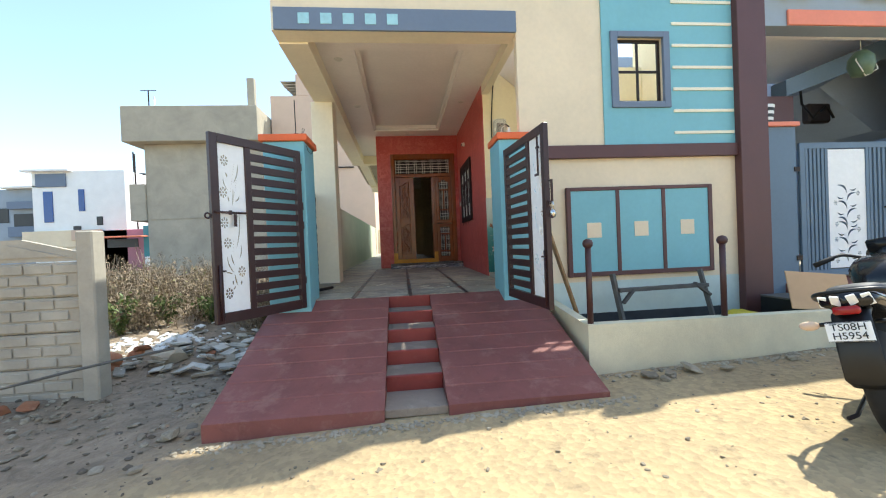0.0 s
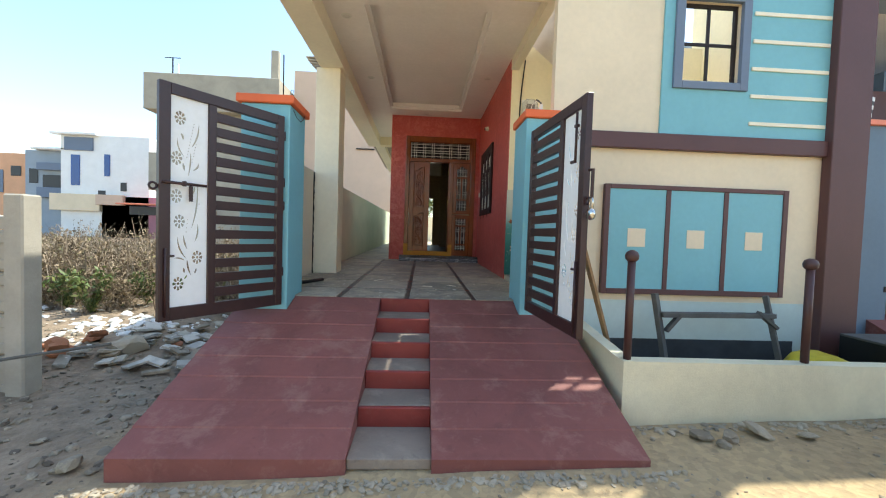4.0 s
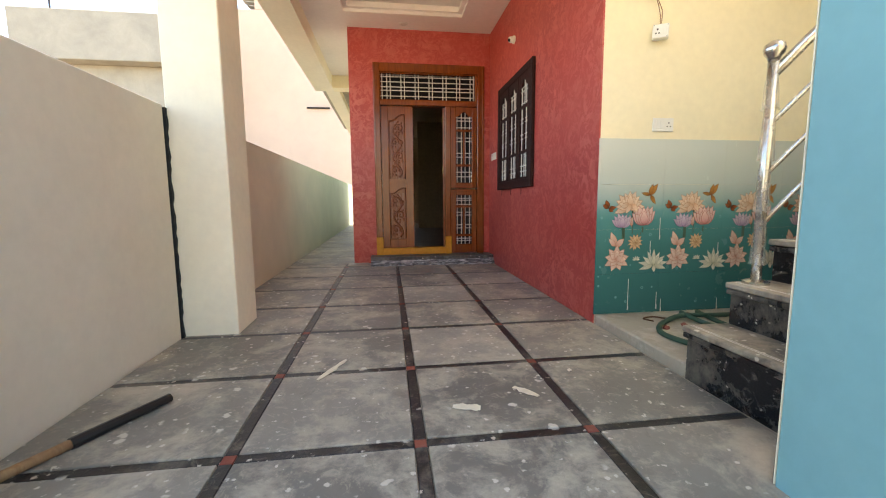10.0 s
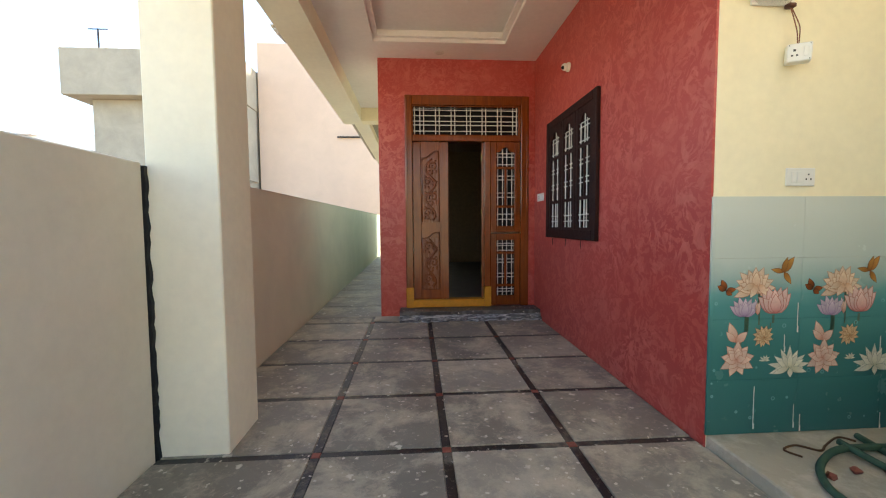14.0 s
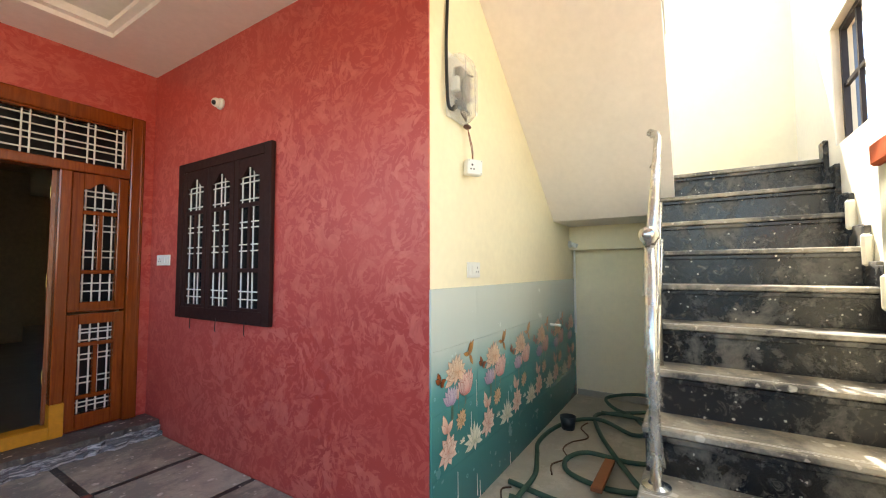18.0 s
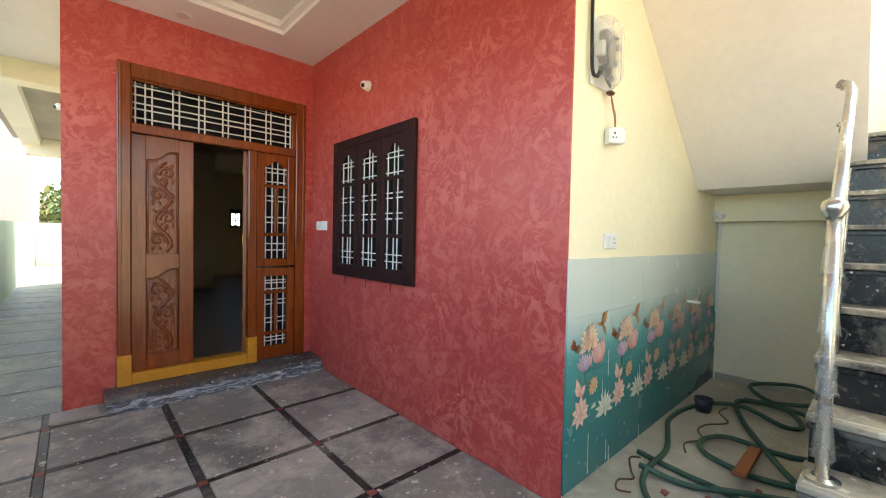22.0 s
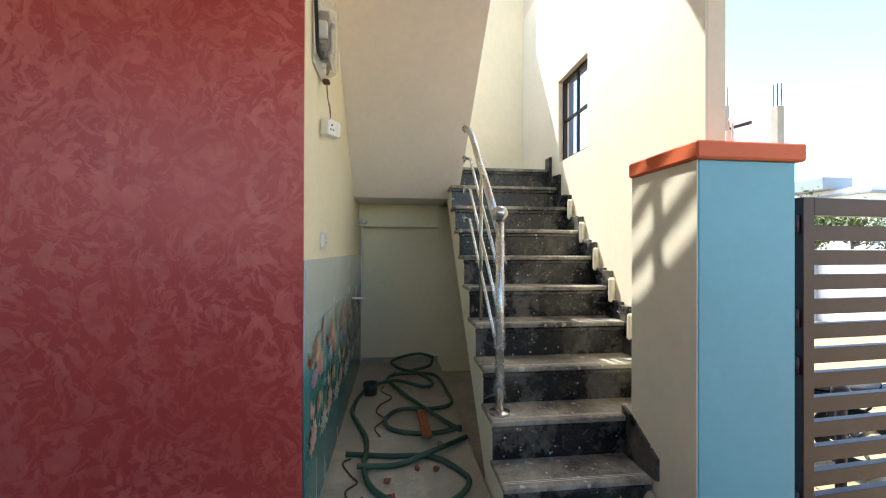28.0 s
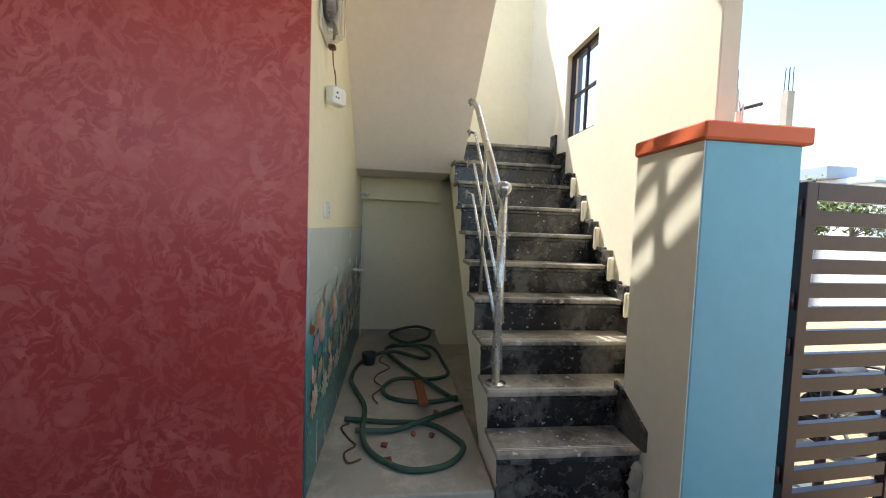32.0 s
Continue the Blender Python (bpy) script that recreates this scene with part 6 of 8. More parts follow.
def front_window():
    w = thing("front_window", (2.74, YF, 3.07), "square upper window with a grey-blue surround and four panes", "window")
    x0, x1, z0, z1 = 2.386, 3.098, 3.071, 3.938
    y0 = YF - 0.045
    part("surround", boxes((x0, WX0 - 0.002, y0, YF - 0.001, z0, z1), bevel=0.003), GREYBLUE, w)
    part("surround", boxes((WX1 + 0.002, x1, y0, YF - 0.001, z0, z1), bevel=0.003), GREYBLUE, w)
    part("surround", boxes((WX0 - 0.002, WX1 + 0.002, y0, YF - 0.001, z0, WZ0 - 0.002), bevel=0.003), GREYBLUE, w)
    part("surround", boxes((WX0 - 0.002, WX1 + 0.002, y0, YF - 0.001, WZ1 + 0.002, z1), bevel=0.003), GREYBLUE, w)
    bm = boxes((WX0 + .003, WX0 + 0.03, YF + 0.03, YF + 0.06, WZ0, WZ1), (WX1 - 0.03, WX1 - .003, YF + 0.03, YF + 0.06, WZ0, WZ1), (WX0 + 0.03, WX1 - 0.03, YF + 0.031, YF + 0.06, WZ0, WZ0 + 0.03), (WX0 + 0.03, WX1 - 0.03, YF + 0.031, YF + 0.06, WZ1 - 0.03, WZ1))
    part("window_frame", bm, IRON, w)
    cx, cz = (WX0 + WX1) / 2, (WZ0 + WZ1) / 2
    part("bar", boxes((cx - 0.012, cx + 0.012, YF + 0.035, YF + 0.055, WZ0 + 0.03, WZ1 - 0.03)), IRON, w)
    part("bar", boxes((WX0 + 0.03, WX1 - 0.03, YF + 0.034, YF + 0.054, cz - 0.012, cz + 0.012)), IRON, w)


front_window()
# ring ornament on the blue panel
rg = thing("ring_ornament", (2.74, YF - 0.02, 4.60), "coral and blue ring ornament on the front wall", "ornament")
part("ring", tube(bmesh.new(), [(2.74 + 0.13 * math.cos(a), YF - 0.03, 4.62 + 0.13 * math.sin(a)) for a in (2 * math.pi * k / 32 for k in range(32))], 0.016, 8, closed=True), CORAL, rg, smooth=True)
part("disc", lathe(bmesh.new(), [(0.12, 0), (0.12, 0.006)], 28, (2.74, YF - 0.021, 4.62), pose(0, 0, 0, 90, 0, 0)), GREYBLUE, rg)
# roof-edge rail
rr = thing("roof_railing", (3.5, YF + 0.06, 5.35), "steel railing on the roof edge", "railing")
for x in (3.45, 3.66, 3.88):
    part("post", tube(bmesh.new(), [(x, YF + 0.05, 5.345), (x, YF + 0.05, 5.7)], 0.015, 8), STEEL, rr)
for z in (5.5, 5.68):
    part("rail", tube(bmesh.new(), [(3.42, YF + 0.05, z), (3.9, YF + 0.05, z)], 0.013, 8), STEEL, rr)

# low wall round the pit
lw = thing("low_wall", (3.0, 3.6, 0.4), "cream plastered low wall round a pit before the house", "low wall", kind="structure")
bm = bmesh.new()
prism(bm, [(1.525, 0.05), (4.75, 0.25), (4.75, 0.82), (1.525, 0.84)], 1, 3.50, 3.61)
part("front", bm, LOWWALL, lw)
bm = bmesh.new()
prism(bm, [(3.61, 0.05), (YF - 0.01, 0.05), (YF - 0.01, 0.93), (3.61, 0.84)], 0, 1.525, 1.62)
part("side", bm, LOWWALL, lw)
block("pit_floor", CONCRETE, (1.60, 4.75, 3.61, YF - 0.01, 0.0, 0.16), label="damp cement floor of the pit", category="floor")
for x, zt in ((1.575, 1.545), (2.865, 1.525)):
    p = thing("post", (x, 3.555, 0.84), "brown painted pipe post with a round cap on the low wall", "post", "pipe posts")
    part("pipe", tube(bmesh.new(), [(x, 3.555, 0.835), (x, 3.555, zt)], 0.026, 14), BROWNPOLE, p, smooth=True)
    part("cap", lathe(bmesh.new(), [(0.028, -0.03), (0.042, -0.015), (0.046, 0.01), (0.036, 0.035), (0.012, 0.048)], 16, (x, 3.555, zt)), BROWNPOLE, p, smooth=True)
# plank leaning from the gate into the pit
pk = thing("leaning_plank", (1.6, 3.9, 0.2), "raw timber batten leaning across the front wall", "plank")
bm = boxes((-0.03, 0.03, -0.012, 0.012, -0.75, 0.75), bevel=0.002)
bm.transform(look((1.62, 4.22, 1.22), (1.62 - 0.30, 4.05, 1.22 + 0.75)) @ pose(0, 0, 0, 0, 0, 20))
part("plank", bm, RAWWOOD, pk)
# timber trestle in the pit
tf = thing("timber_trestle", (2.75, 4.1, 0.16), "grey weathered timber trestle frame standing in the pit", "trestle")
def bar(p0, p1, w, t, name="leg", mat=GREYWOOD, parent=None, lab=""):
    p0, p1 = Vector(p0), Vector(p1)
    L = (p1 - p0).length
    bm = boxes((-w / 2, w / 2, -t / 2, t / 2, 0, L), bevel=0.003)
    q = (p1 - p0).to_track_quat('Z', 'Y').to_matrix().to_4x4()
    bm.transform(Matrix.Translation(p0) @ q)
    return part(name, bm, mat, parent, lab)
bar((2.32, 4.14, 0.16), (2.20, 4.30, 1.20), 0.07, 0.04, parent=tf)
bar((3.38, 4.14, 0.16), (3.24, 4.32, 1.20), 0.07, 0.04, parent=tf)
bar((2.24, 4.26, 1.02), (3.28, 4.27, 1.03), 0.075, 0.04, "crossbar", parent=tf)
bar((2.28, 4.24, 0.88), (2.40, 4.24, 1.02), 0.05, 0.03, "brace", parent=tf)
bar((3.12, 4.25, 1.06), (3.30, 4.25, 0.92), 0.05, 0.03, "brace", parent=tf)
# dark grey sheet low on the pit wall, and sack
block("pit_dark_sheet", plain("dark_grey_sheet", srgb(62, 66, 70), 0.8, 0, 0.6, 5), (1.75, 3.72, YF - 0.012, YF - 0.0065, 0.16, 0.74), label="dark grey sheet at the foot of the wall", category="coating")
sk = thing("yellow_sack", (3.5, 4.0, 0.2), "crumpled yellow sack lying in the pit", "sack")
random.seed(4)
bm = bmesh.new()
bmesh.ops.create_icosphere(bm, subdivisions=3, radius=0.34, matrix=pose(3.55, 4.05, 0.44) @ Matrix.Diagonal((1.2, 0.8, 0.95, 1)))
for v in bm.verts:
    v.co += 0.07 * noise.noise_vector(v.co * 5)
    v.co.z = max(v.co.z, 0.162)
part("sack", bm, SACK, sk, smooth=True)
# board and boxes near the pilaster
bd = thing("plywood_board", (3.92, 3.6, 0.8), "brown board leaning on the low wall", "board")
bm = boxes((-0.31, 0.31, -0.006, 0.006, 0, 0.37), bevel=0.002)
bm.transform(pose(3.92, 3.585, 0.815, -18, 6, -4))
part("board", bm, CARD, bd)
bx = thing("dark_crate", (4.25, 4.1, 0.6), "dark crate with a light board on top", "crate")
part("crate", boxes((4.0, 4.55, 3.95, 4.35, 0.3, 0.86), bevel=0.008), BLACKPL, bx)
part("board", boxes((3.95, 4.5, 3.9, 4.3, 0.86, 0.88), bevel=0.003), GREYWOOD, bx)

# ---- the grey house next door ----
nh = thing("neighbour_house", (6.4, 5.4, 0.4), "pale grey house with blue gate, coral band and yellow pilaster", "house")
NY = 4.85
part("wall", boxes((4.30, 5.06, NY, NY + 0.4, 0.3, 2.93), bevel=0.005), NDARK, nh, "slate-blue pillar wall")
part("coping", boxes((4.28, 5.09, NY - 0.04, NY + 0.44, 2.93, 2.985), bevel=0.005), CORAL, nh)
part("gate_post", boxes((7.80, 8.03, NY - 0.06, NY + 0.9, 0.3, 2.86), bevel=0.005), NDARK, nh)
part("coping", boxes((7.70, 8.06, NY - 0.10, NY + 0.95, 2.86, 2.92), bevel=0.005), CORAL, nh)
part("wall", boxes((8.03, 9.0, NY + 0.02, NY + 0.3, 0.3, 6.4), bevel=0.005), NGREY, nh, "grey front wall")
part("wall", boxes((7.64, 8.03, NY, NY + 0.3, 2.93, 4.22), bevel=0.005), NGREY, nh, "grey front wall over the gate post")
part("column", boxes((7.40, 7.66, NY + 0.1, NY + 0.45, 2.93, 4.22), bevel=0.005), NDARK, nh, "slate-blue porch column")
part("canopy", boxes((4.30, 8.03, NY, NY + 0.25, 4.22, 5.10), (4.30, 5.36, NY, NY + 0.25, 5.10, 6.4), (6.55, 8.03, NY, NY + 0.25, 5.10, 6.4), (5.36, 6.55, NY, NY + 0.25, 5.85, 6.4)), NGREY, nh, "grey upper front")
part("ledge", boxes((4.52, 8.10, NY - 0.16, NY - 0.001, 4.72, 4.90), bevel=0.006), WHITEP, nh, "white ledge")
part("coral_band", boxes((4.98, 7.80, NY - 0.03, NY - 0.001, 4.225, 4.42), bevel=0.004), CORAL, nh, "coral painted band")
part("coral_band", boxes((7.66, 7.80, NY - 0.03, NY - 0.001, 3.42, 4.225), bevel=0.004), CORAL, nh, "coral painted band")
for x in (4.86, 5.14, 6.06, 6.34, 7.25, 7.54):
    bm = lathe(bmesh.new(), [(0.09, 0), (0.085, -0.03), (0.06, -0.045), (0.07, -0.09), (0.05, -0.12), (0.06, -0.15), (0.03, -0.17)], 14, (x + 0.09, NY - 0.075, 4.715))
    part("bracket", bm, NYELLOW, nh, "yellow turned bracket", smooth=True)
for x, z in ((7.84, 4.91), (8.06, 3.46), (8.30, 3.46)):
    part("white_stripe", boxes((x, x + 0.115, NY - 0.05, NY + 0.018, z, 6.4), bevel=0.004), WHITEP, nh, "white raised stripe")
part("yellow_pilaster", boxes((8.52, 8.94, NY - 0.10, NY + 0.018, 2.19, 6.4), bevel=0.005), NYELLOW, nh, "yellow pilaster")
for k in range(19):
    z = 2.36 + 0.215 * k
    part("pilaster_line", boxes((8.60, 8.955, NY - 0.125, NY - 0.101, z, z + 0.028), bevel=0.004), WHITEP, nh, "white raised line")
part("wall", boxes((9.0, 10.6, NY + 0.04, NY + 0.3, 0.3, 6.4)), CORAL, nh, "coral painted house front")
for k in range(9):
    part("wall_line", boxes((9.0, 10.6, NY + 0.015, NY + 0.039, 2.3 + 0.42 * k, 2.34 + 0.42 * k)), WHITEP, nh, "pale line")
part("blue_window", boxes((9.05, 9.9, NY - 0.02, NY + 0.014, 3.2, 4.65), bevel=0.01), BLUEGLASS, nh)
part("border", boxes((8.03, 10.6, NY - 0.04, NY + 0.018, 2.05, 2.185), (8.03, 8.13, NY - 0.04, NY + 0.018, 0.7, 2.05)), CORAL, nh, "coral border")
part("panel", boxes((8.13, 10.6, NY - 0.02, NY + 0.018, 0.7, 2.05)), NGREY, nh, "grey panel")
part("yellow_panel", boxes((8.28, 10.4, NY - 0.06, NY - 0.021, 1.75, 1.87), (8.28, 8.40, NY - 0.06, NY - 0.021, 0.95, 1.75), (8.28, 10.4, NY - 0.06, NY - 0.021, 0.83, 0.95)), NYELLOW, nh, "yellow panel frame")
part("orange_edge", boxes((8.40, 10.3, NY - 0.05, NY - 0.021, 1.70, 1.75), (8.40, 8.45, NY - 0.05, NY - 0.021, 0.95, 1.70)), CORAL, nh)
# porch of the next house: white ceiling, a sloping flight with its beam, a rail
part("ceiling", boxes((4.30, 10.5, NY + 0.25, 7.7, 4.62, 4.75), (4.30, 8.03, NY + 0.25, NY + 0.32, 4.22, 4.62)), CEIL, nh, "white porch ceiling")
bm = bmesh.new()
prism(bm, [(5.75, 3.60), (5.75, 3.84), (7.84, 4.62), (8.60, 4.62), (8.60, 4.56)], 1, 5.6, 5.85)
part("beam", bm, NDARK, nh, "slate-blue sloping beam")
bm = bmesh.new()
prism(bm, [(7.0, 3.96), (7.68, 4.30), (8.6, 4.62), (9.7, 3.95), (9.7, 3.55), (9.1, 3.25), (8.0, 3.22)], 1, 6.2, 7.6)
part("stair_underside", bm, NGREY, nh, "grey stair underside")
for k in range(4):
    part("stair_rail", tube(bmesh.new(), [(9.3, 6.15, 4.62 - 0.12 * k), (9.75, 6.15, 4.38 - 0.12 * k)], 0.018, 6), WHITEP, nh, "white stair rail")
part("stair_rail", tube(bmesh.new(), [(8.6, 6.0, 2.98), (9.25, 6.0, 3.58)], 0.03, 8), WHITEP, nh, "white stair rail")
part("inner_wall", boxes((4.30, 5.88, 5.62, 5.75, 2.6, 3.60)), BROWNP, nh, "dim inner wall")
part("back_wall", boxes((4.30, 10.5, 9.5, 9.7, 0.3, 6.0)), NGREY, nh)
part("side_wall", boxes((4.262, 4.30, 4.85, 9.5, 0.3, 4.75)), NGREY, nh)
part("side_wall", boxes((10.5, 10.6, NY + 0.3, 9.5, 0.3, 6.0)), NGREY, nh)
part("floor", boxes((4.30, 10.5, NY + 0.1, 9.5, 0.2, 0.95)), CEMENT, nh)
bm = bmesh.new()
prism(bm, [(3.75, 0.42), (NY + 0.1, 0.42), (NY + 0.1, 0.95)], 0, 4.85, 8.3)
part("ramp", bm, RAMPRED, nh, "red-oxide ramp")
# chalk drawings on the ramp: loose looped lines
rs_ = random.Random(14)
for cx, cy in ((5.6, 4.05), (7.5, 4.1), (7.9, 4.3)):
    pts_ = [(cx + 0.16 * math.cos(1.9 * k) * (0.5 + 0.05 * k), cy + 0.10 * math.sin(2.3 * k) * (0.5 + 0.05 * k)) for k in range(11)]
    part("chalk_line", tube(bmesh.new(), spline([(x, y, 0.432 + (y - 3.75) * 0.4417) for x, y in pts_], 5), 0.008, 5), WHITEP, nh, "white chalk loops")
# upper window: the sky's brightness is painted as a white pane; a hanging ornament
part("upper_window", boxes((5.37, 6.54, NY + 0.10, NY + 0.12, 5.10, 5.85)), WHITEP, nh, "window pane painted white for the bright sky in it")
for k in range(5):
    part("window_bar", boxes((5.37 + 0.234 * (k + 0.5), 5.38 + 0.234 * (k + 0.5), NY + 0.085, NY + 0.0995, 5.10, 5.85)), NGREY, nh)
orn = ball(bmesh.new(), (6.02, NY - 0.02, 5.26), 0.12, 12, 8, 1.1, 0.5, 0.8)
ball(orn, (6.0, NY - 0.02, 5.12), 0.06, 10, 6, 1, 0.5, 1)
part("ornament", orn, GREYBLUE, nh, "dark blue round ornament", smooth=True)


def neighbour_gate():
    g = thing("neighbour_gate", (6.45, NY + 0.02, 0.98), "grey-blue steel double gate with white cut-out panels", "gate")
    y0, y1 = NY - 0.01, NY + 0.02
    for a, b in ((5.10, 6.50), (6.52, 7.80)):
        leaf = part("gate_frame", boxes((a, a + 0.07, y0, y1, 0.98, 2.715), (b - 0.07, b, y0, y1, 0.98, 2.715), (a + 0.07, b - 0.07, y0, y1, 2.64, 2.715), (a + 0.07, b - 0.07, y0, y1, 0.98, 1.06)), NDARK, g)
        pa, pb = (a + 0.40, b - 0.44) if a < 6 else (a + 0.38, b - 0.38)
        part("stile", boxes((pa - 0.04, pa, y0, y1, 1.06, 2.64), (pb, pb + 0.04, y0, y1, 1.06, 2.64)), NDARK, leaf)
        for lo, hi in ((a + 0.07, pa - 0.04), (pb + 0.04, b - 0.07)):
            n = 5
            for k in range(n):
                x = lo + (hi - lo) * (k + 0.5) / n
                part("upright", boxes((x - 0.018, x + 0.018, y0 + 0.004, y1 - 0.004, 1.06, 2.64)), NDARK, leaf)
        w, h = pb - pa, 1.55
        wish = []
        for zb, k in ((0.07, 1.0), (0.55, 1.0)):
            for i in range(5):
                sx = 1 if i % 2 else -1
                z = zb + 0.105 * i
                wish.append(blade(w, h, 0.5, z / 1.55, 0.5 + 0.24 * sx, (z + 0.11) / 1.55, 0.03, 0.25 * sx))
                wish.append(blade(w, h, 0.5 - 0.08 * sx, (z + 0.05) / 1.55, 0.5 - 0.26 * sx, (z + 0.07) / 1.55, 0.02, 0.2 * sx))
            for u, z in ((0.22, 0.02), (0.8, 0.1), (0.2, 0.3), (0.8, 0.42)):
                wish += flower_holes(w * u, zb + z, 0.034, 6)
        loops = [[(0, 0), (w, 0), (w, h), (0, h)]] + apart(wish, w, h)
        mm = WM[g].inverted() @ Matrix.Translation((pa, NY + 0.005, 1.075)) @ Matrix(((1, 0, 0, 0), (0, 0, -1, 0), (0, 1, 0, 0), (0, 0, 0, 1)))
        outline("cut_panel", loops, 0.004, WHITEP, g, mm, "white cut-out sheet")
    part("bolt", tube(bmesh.new(), [(6.30, y0 - 0.02, 1.85), (6.70, y0 - 0.02, 1.85)], 0.012, 8), IRON, g)
    part("lock", boxes((6.50, 6.62, y0 - 0.045, y0 - 0.01, 1.78, 1.86), bevel=0.01), STEEL, g, "steel padlock")
    for x in (6.42, 6.60):
        part("handle", tube(bmesh.new(), [(x, y0, 2.1), (x, y0 - 0.04, 2.08), (x, y0 - 0.04, 1.9), (x, y0, 1.88)], 0.009, 6), NDARK, g)
    for z in (1.2, 2.35):
        part("hinge", boxes((5.02, 5.10, y0, y1, z, z + 0.06)), IRON, g)


neighbour_gate()
pot = thing("hanging_gourd", (6.5, NY + 0.35, 3.7), "green gourd hanging in a white cord net", "hanging gourd")
part("gourd", lathe(bmesh.new(), [(0.02, -0.19), (0.11, -0.16), (0.15, -0.03), (0.14, 0.08), (0.07, 0.17), (0.02, 0.18)], 16, (6.5, NY + 0.35, 3.90)), GREENPAINT, pot, smooth=True)
bm = tube(bmesh.new(), [(6.5, NY + 0.35, 4.08), (6.5, NY + 0.35, 4.62)], 0.006, 6)
for s in (-1, 1):
    tube(bm, [(6.5, NY + 0.35, 4.08), (6.5 + s * 0.15, NY + 0.30, 3.93), (6.5 + s * 0.13, NY + 0.25, 3.79), (6.5, NY + 0.30, 3.71)], 0.008, 6)
part("cord", bm, RODS, pot, "white cord")
bulb = thing("porch_bulb", (5.12, NY + 0.5, 3.9), "bare bulb hanging on a short cord", "bulb")
part("bulb", ball(bmesh.new(), (5.12, NY + 0.5, 3.92), 0.05, 12, 8, 1, 1, 1.2), PLASTIC, bulb, smooth=True)
part("cord", tube(bmesh.new(), [(5.12, NY + 0.5, 3.96), (5.12, NY + 0.5, 4.62)], 0.008, 6), BLACKPL, bulb)
mb = thing("neighbour_meter", (7.0, 6.3, 3.4), "dark meter box with looped cable on the grey wall", "meter box")
part("box", boxes((6.80, 7.22, 6.2, 6.35, 3.38, 3.70), bevel=0.03), IRON, mb)
part("cable", tube(bmesh.new(), [(6.75, 6.3, 4.0), (6.72, 6.25, 3.7), (6.85, 6.18, 3.45), (7.1, 6.17, 3.65), (7.25, 6.2, 3.45)], 0.02, 6), BLACKPL, mb)
ut = thing("utility_cable", (6.5, 5, 4.0), "black overhead service cable", "cable")
part("cable", tube(bmesh.new(), spline([(7.45, NY + 0.02, 4.15), (8.0, 4.7, 4.10), (9.0, 4.5, 3.95), (13, 3.6, 4.1)]), 0.012, 6), BLACKPL, ut)
part("cable", tube(bmesh.new(), spline([(6.0, 3.5, 5.3), (7.5, 3.3, 5.0), (9.5, 3.0, 4.8), (14, 2.4, 5.2)]), 0.012, 6), BLACKPL, ut)

# striped pots on the neighbour's gate posts
for x, y, z in ((4.72, NY + 0.12, 2.985), (7.82, NY + 0.1, 2.92)):
    sp = thing("striped_pot", (x, y, z), "black and white striped planter on a gate post", "planter", "striped planters")
    for k in range(6):
        part("band", lathe(bmesh.new(), [(0.105 + 0.004 * k, 0), (0.107 + 0.004 * k, 0.039)], 14, (x, y, z + 0.04 * k)), WHITEP if k % 2 else BLACKPL, sp)

# ---- open plot and houses beyond ----
# house next door along the passage
nl = thing("next_house", (-4.0, 22.0, 0.3), "tall pale pinkish plastered house behind the plot", "house")
part("wall", boxes((-6.62, -1.42, 22.0, 32.0, 0.3, 9.75), bevel=0.02), PINKWHITE, nl)
part("stair_head", boxes((-5.3, -1.42, 22.004, 32.0, 9.75, 10.9), bevel=0.02), PINKWHITE, nl, "raised plastered stair head")
part("lintel", boxes((-3.4, -2.46, 21.9, 21.998, 5.9, 5.95)), IRON, nl, "thin dark sunshade edge")
for k in range(6):
    part("louvre", boxes((-6.15 + 0.14 * k, -5.31, 22.3, 23.2, 10.6 - 0.15 * k, 10.64 - 0.15 * k)), CONCRETE, nl, "roof louvre")

# bare cement house
gh = thing("cement_house", (-9.5, 22, 0.4), "unpainted grey cement house with a projecting upper floor", "house")
part("wall", boxes((-12.1, -6.72, 20.6, 29.0, 0.2, 6.95), bevel=0.02), CONCRETE, gh)
part("upper_floor", boxes((-12.75, -6.68, 20.05, 29.0, 6.95, 8.6), bevel=0.02), CONCRETE, gh, "projecting cement parapet")
part("balcony", boxes((-12.8, -12.1, 20.5, 25.0, 3.3, 5.05), bevel=0.02), CONCRETE, gh)
part("string_course", boxes((-12.1, -6.70, 20.57, 20.599, 3.35, 3.42)), CONCRETE, gh)
part("side_ledge", boxes((-6.72, -6.64, 20.6, 21.9, 4.0, 4.2), bevel=0.01), CONCRETE, gh)
part("roof_post", boxes((-7.35, -7.0, 20.8, 21.1, 8.6, 10.2), bevel=0.02), CONCRETE, gh)
an = thing("tv_aerial", (-11.9, 20.8, 8.6), "thin metal aerial mast on a roof", "aerial")
part("mast", tube(bmesh.new(), [(-11.9, 20.8, 8.6), (-11.9, 20.8, 9.6)], 0.03, 6), IRON, an)
part("arm", tube(bmesh.new(), [(-12.25, 20.8, 9.58), (-11.55, 20.8, 9.58)], 0.02, 6), IRON, an)
part("mast", tube(bmesh.new(), [(-11.65, 20.8, 8.6), (-11.65, 20.8, 9.3)], 0.04, 6), WHITEP, an)


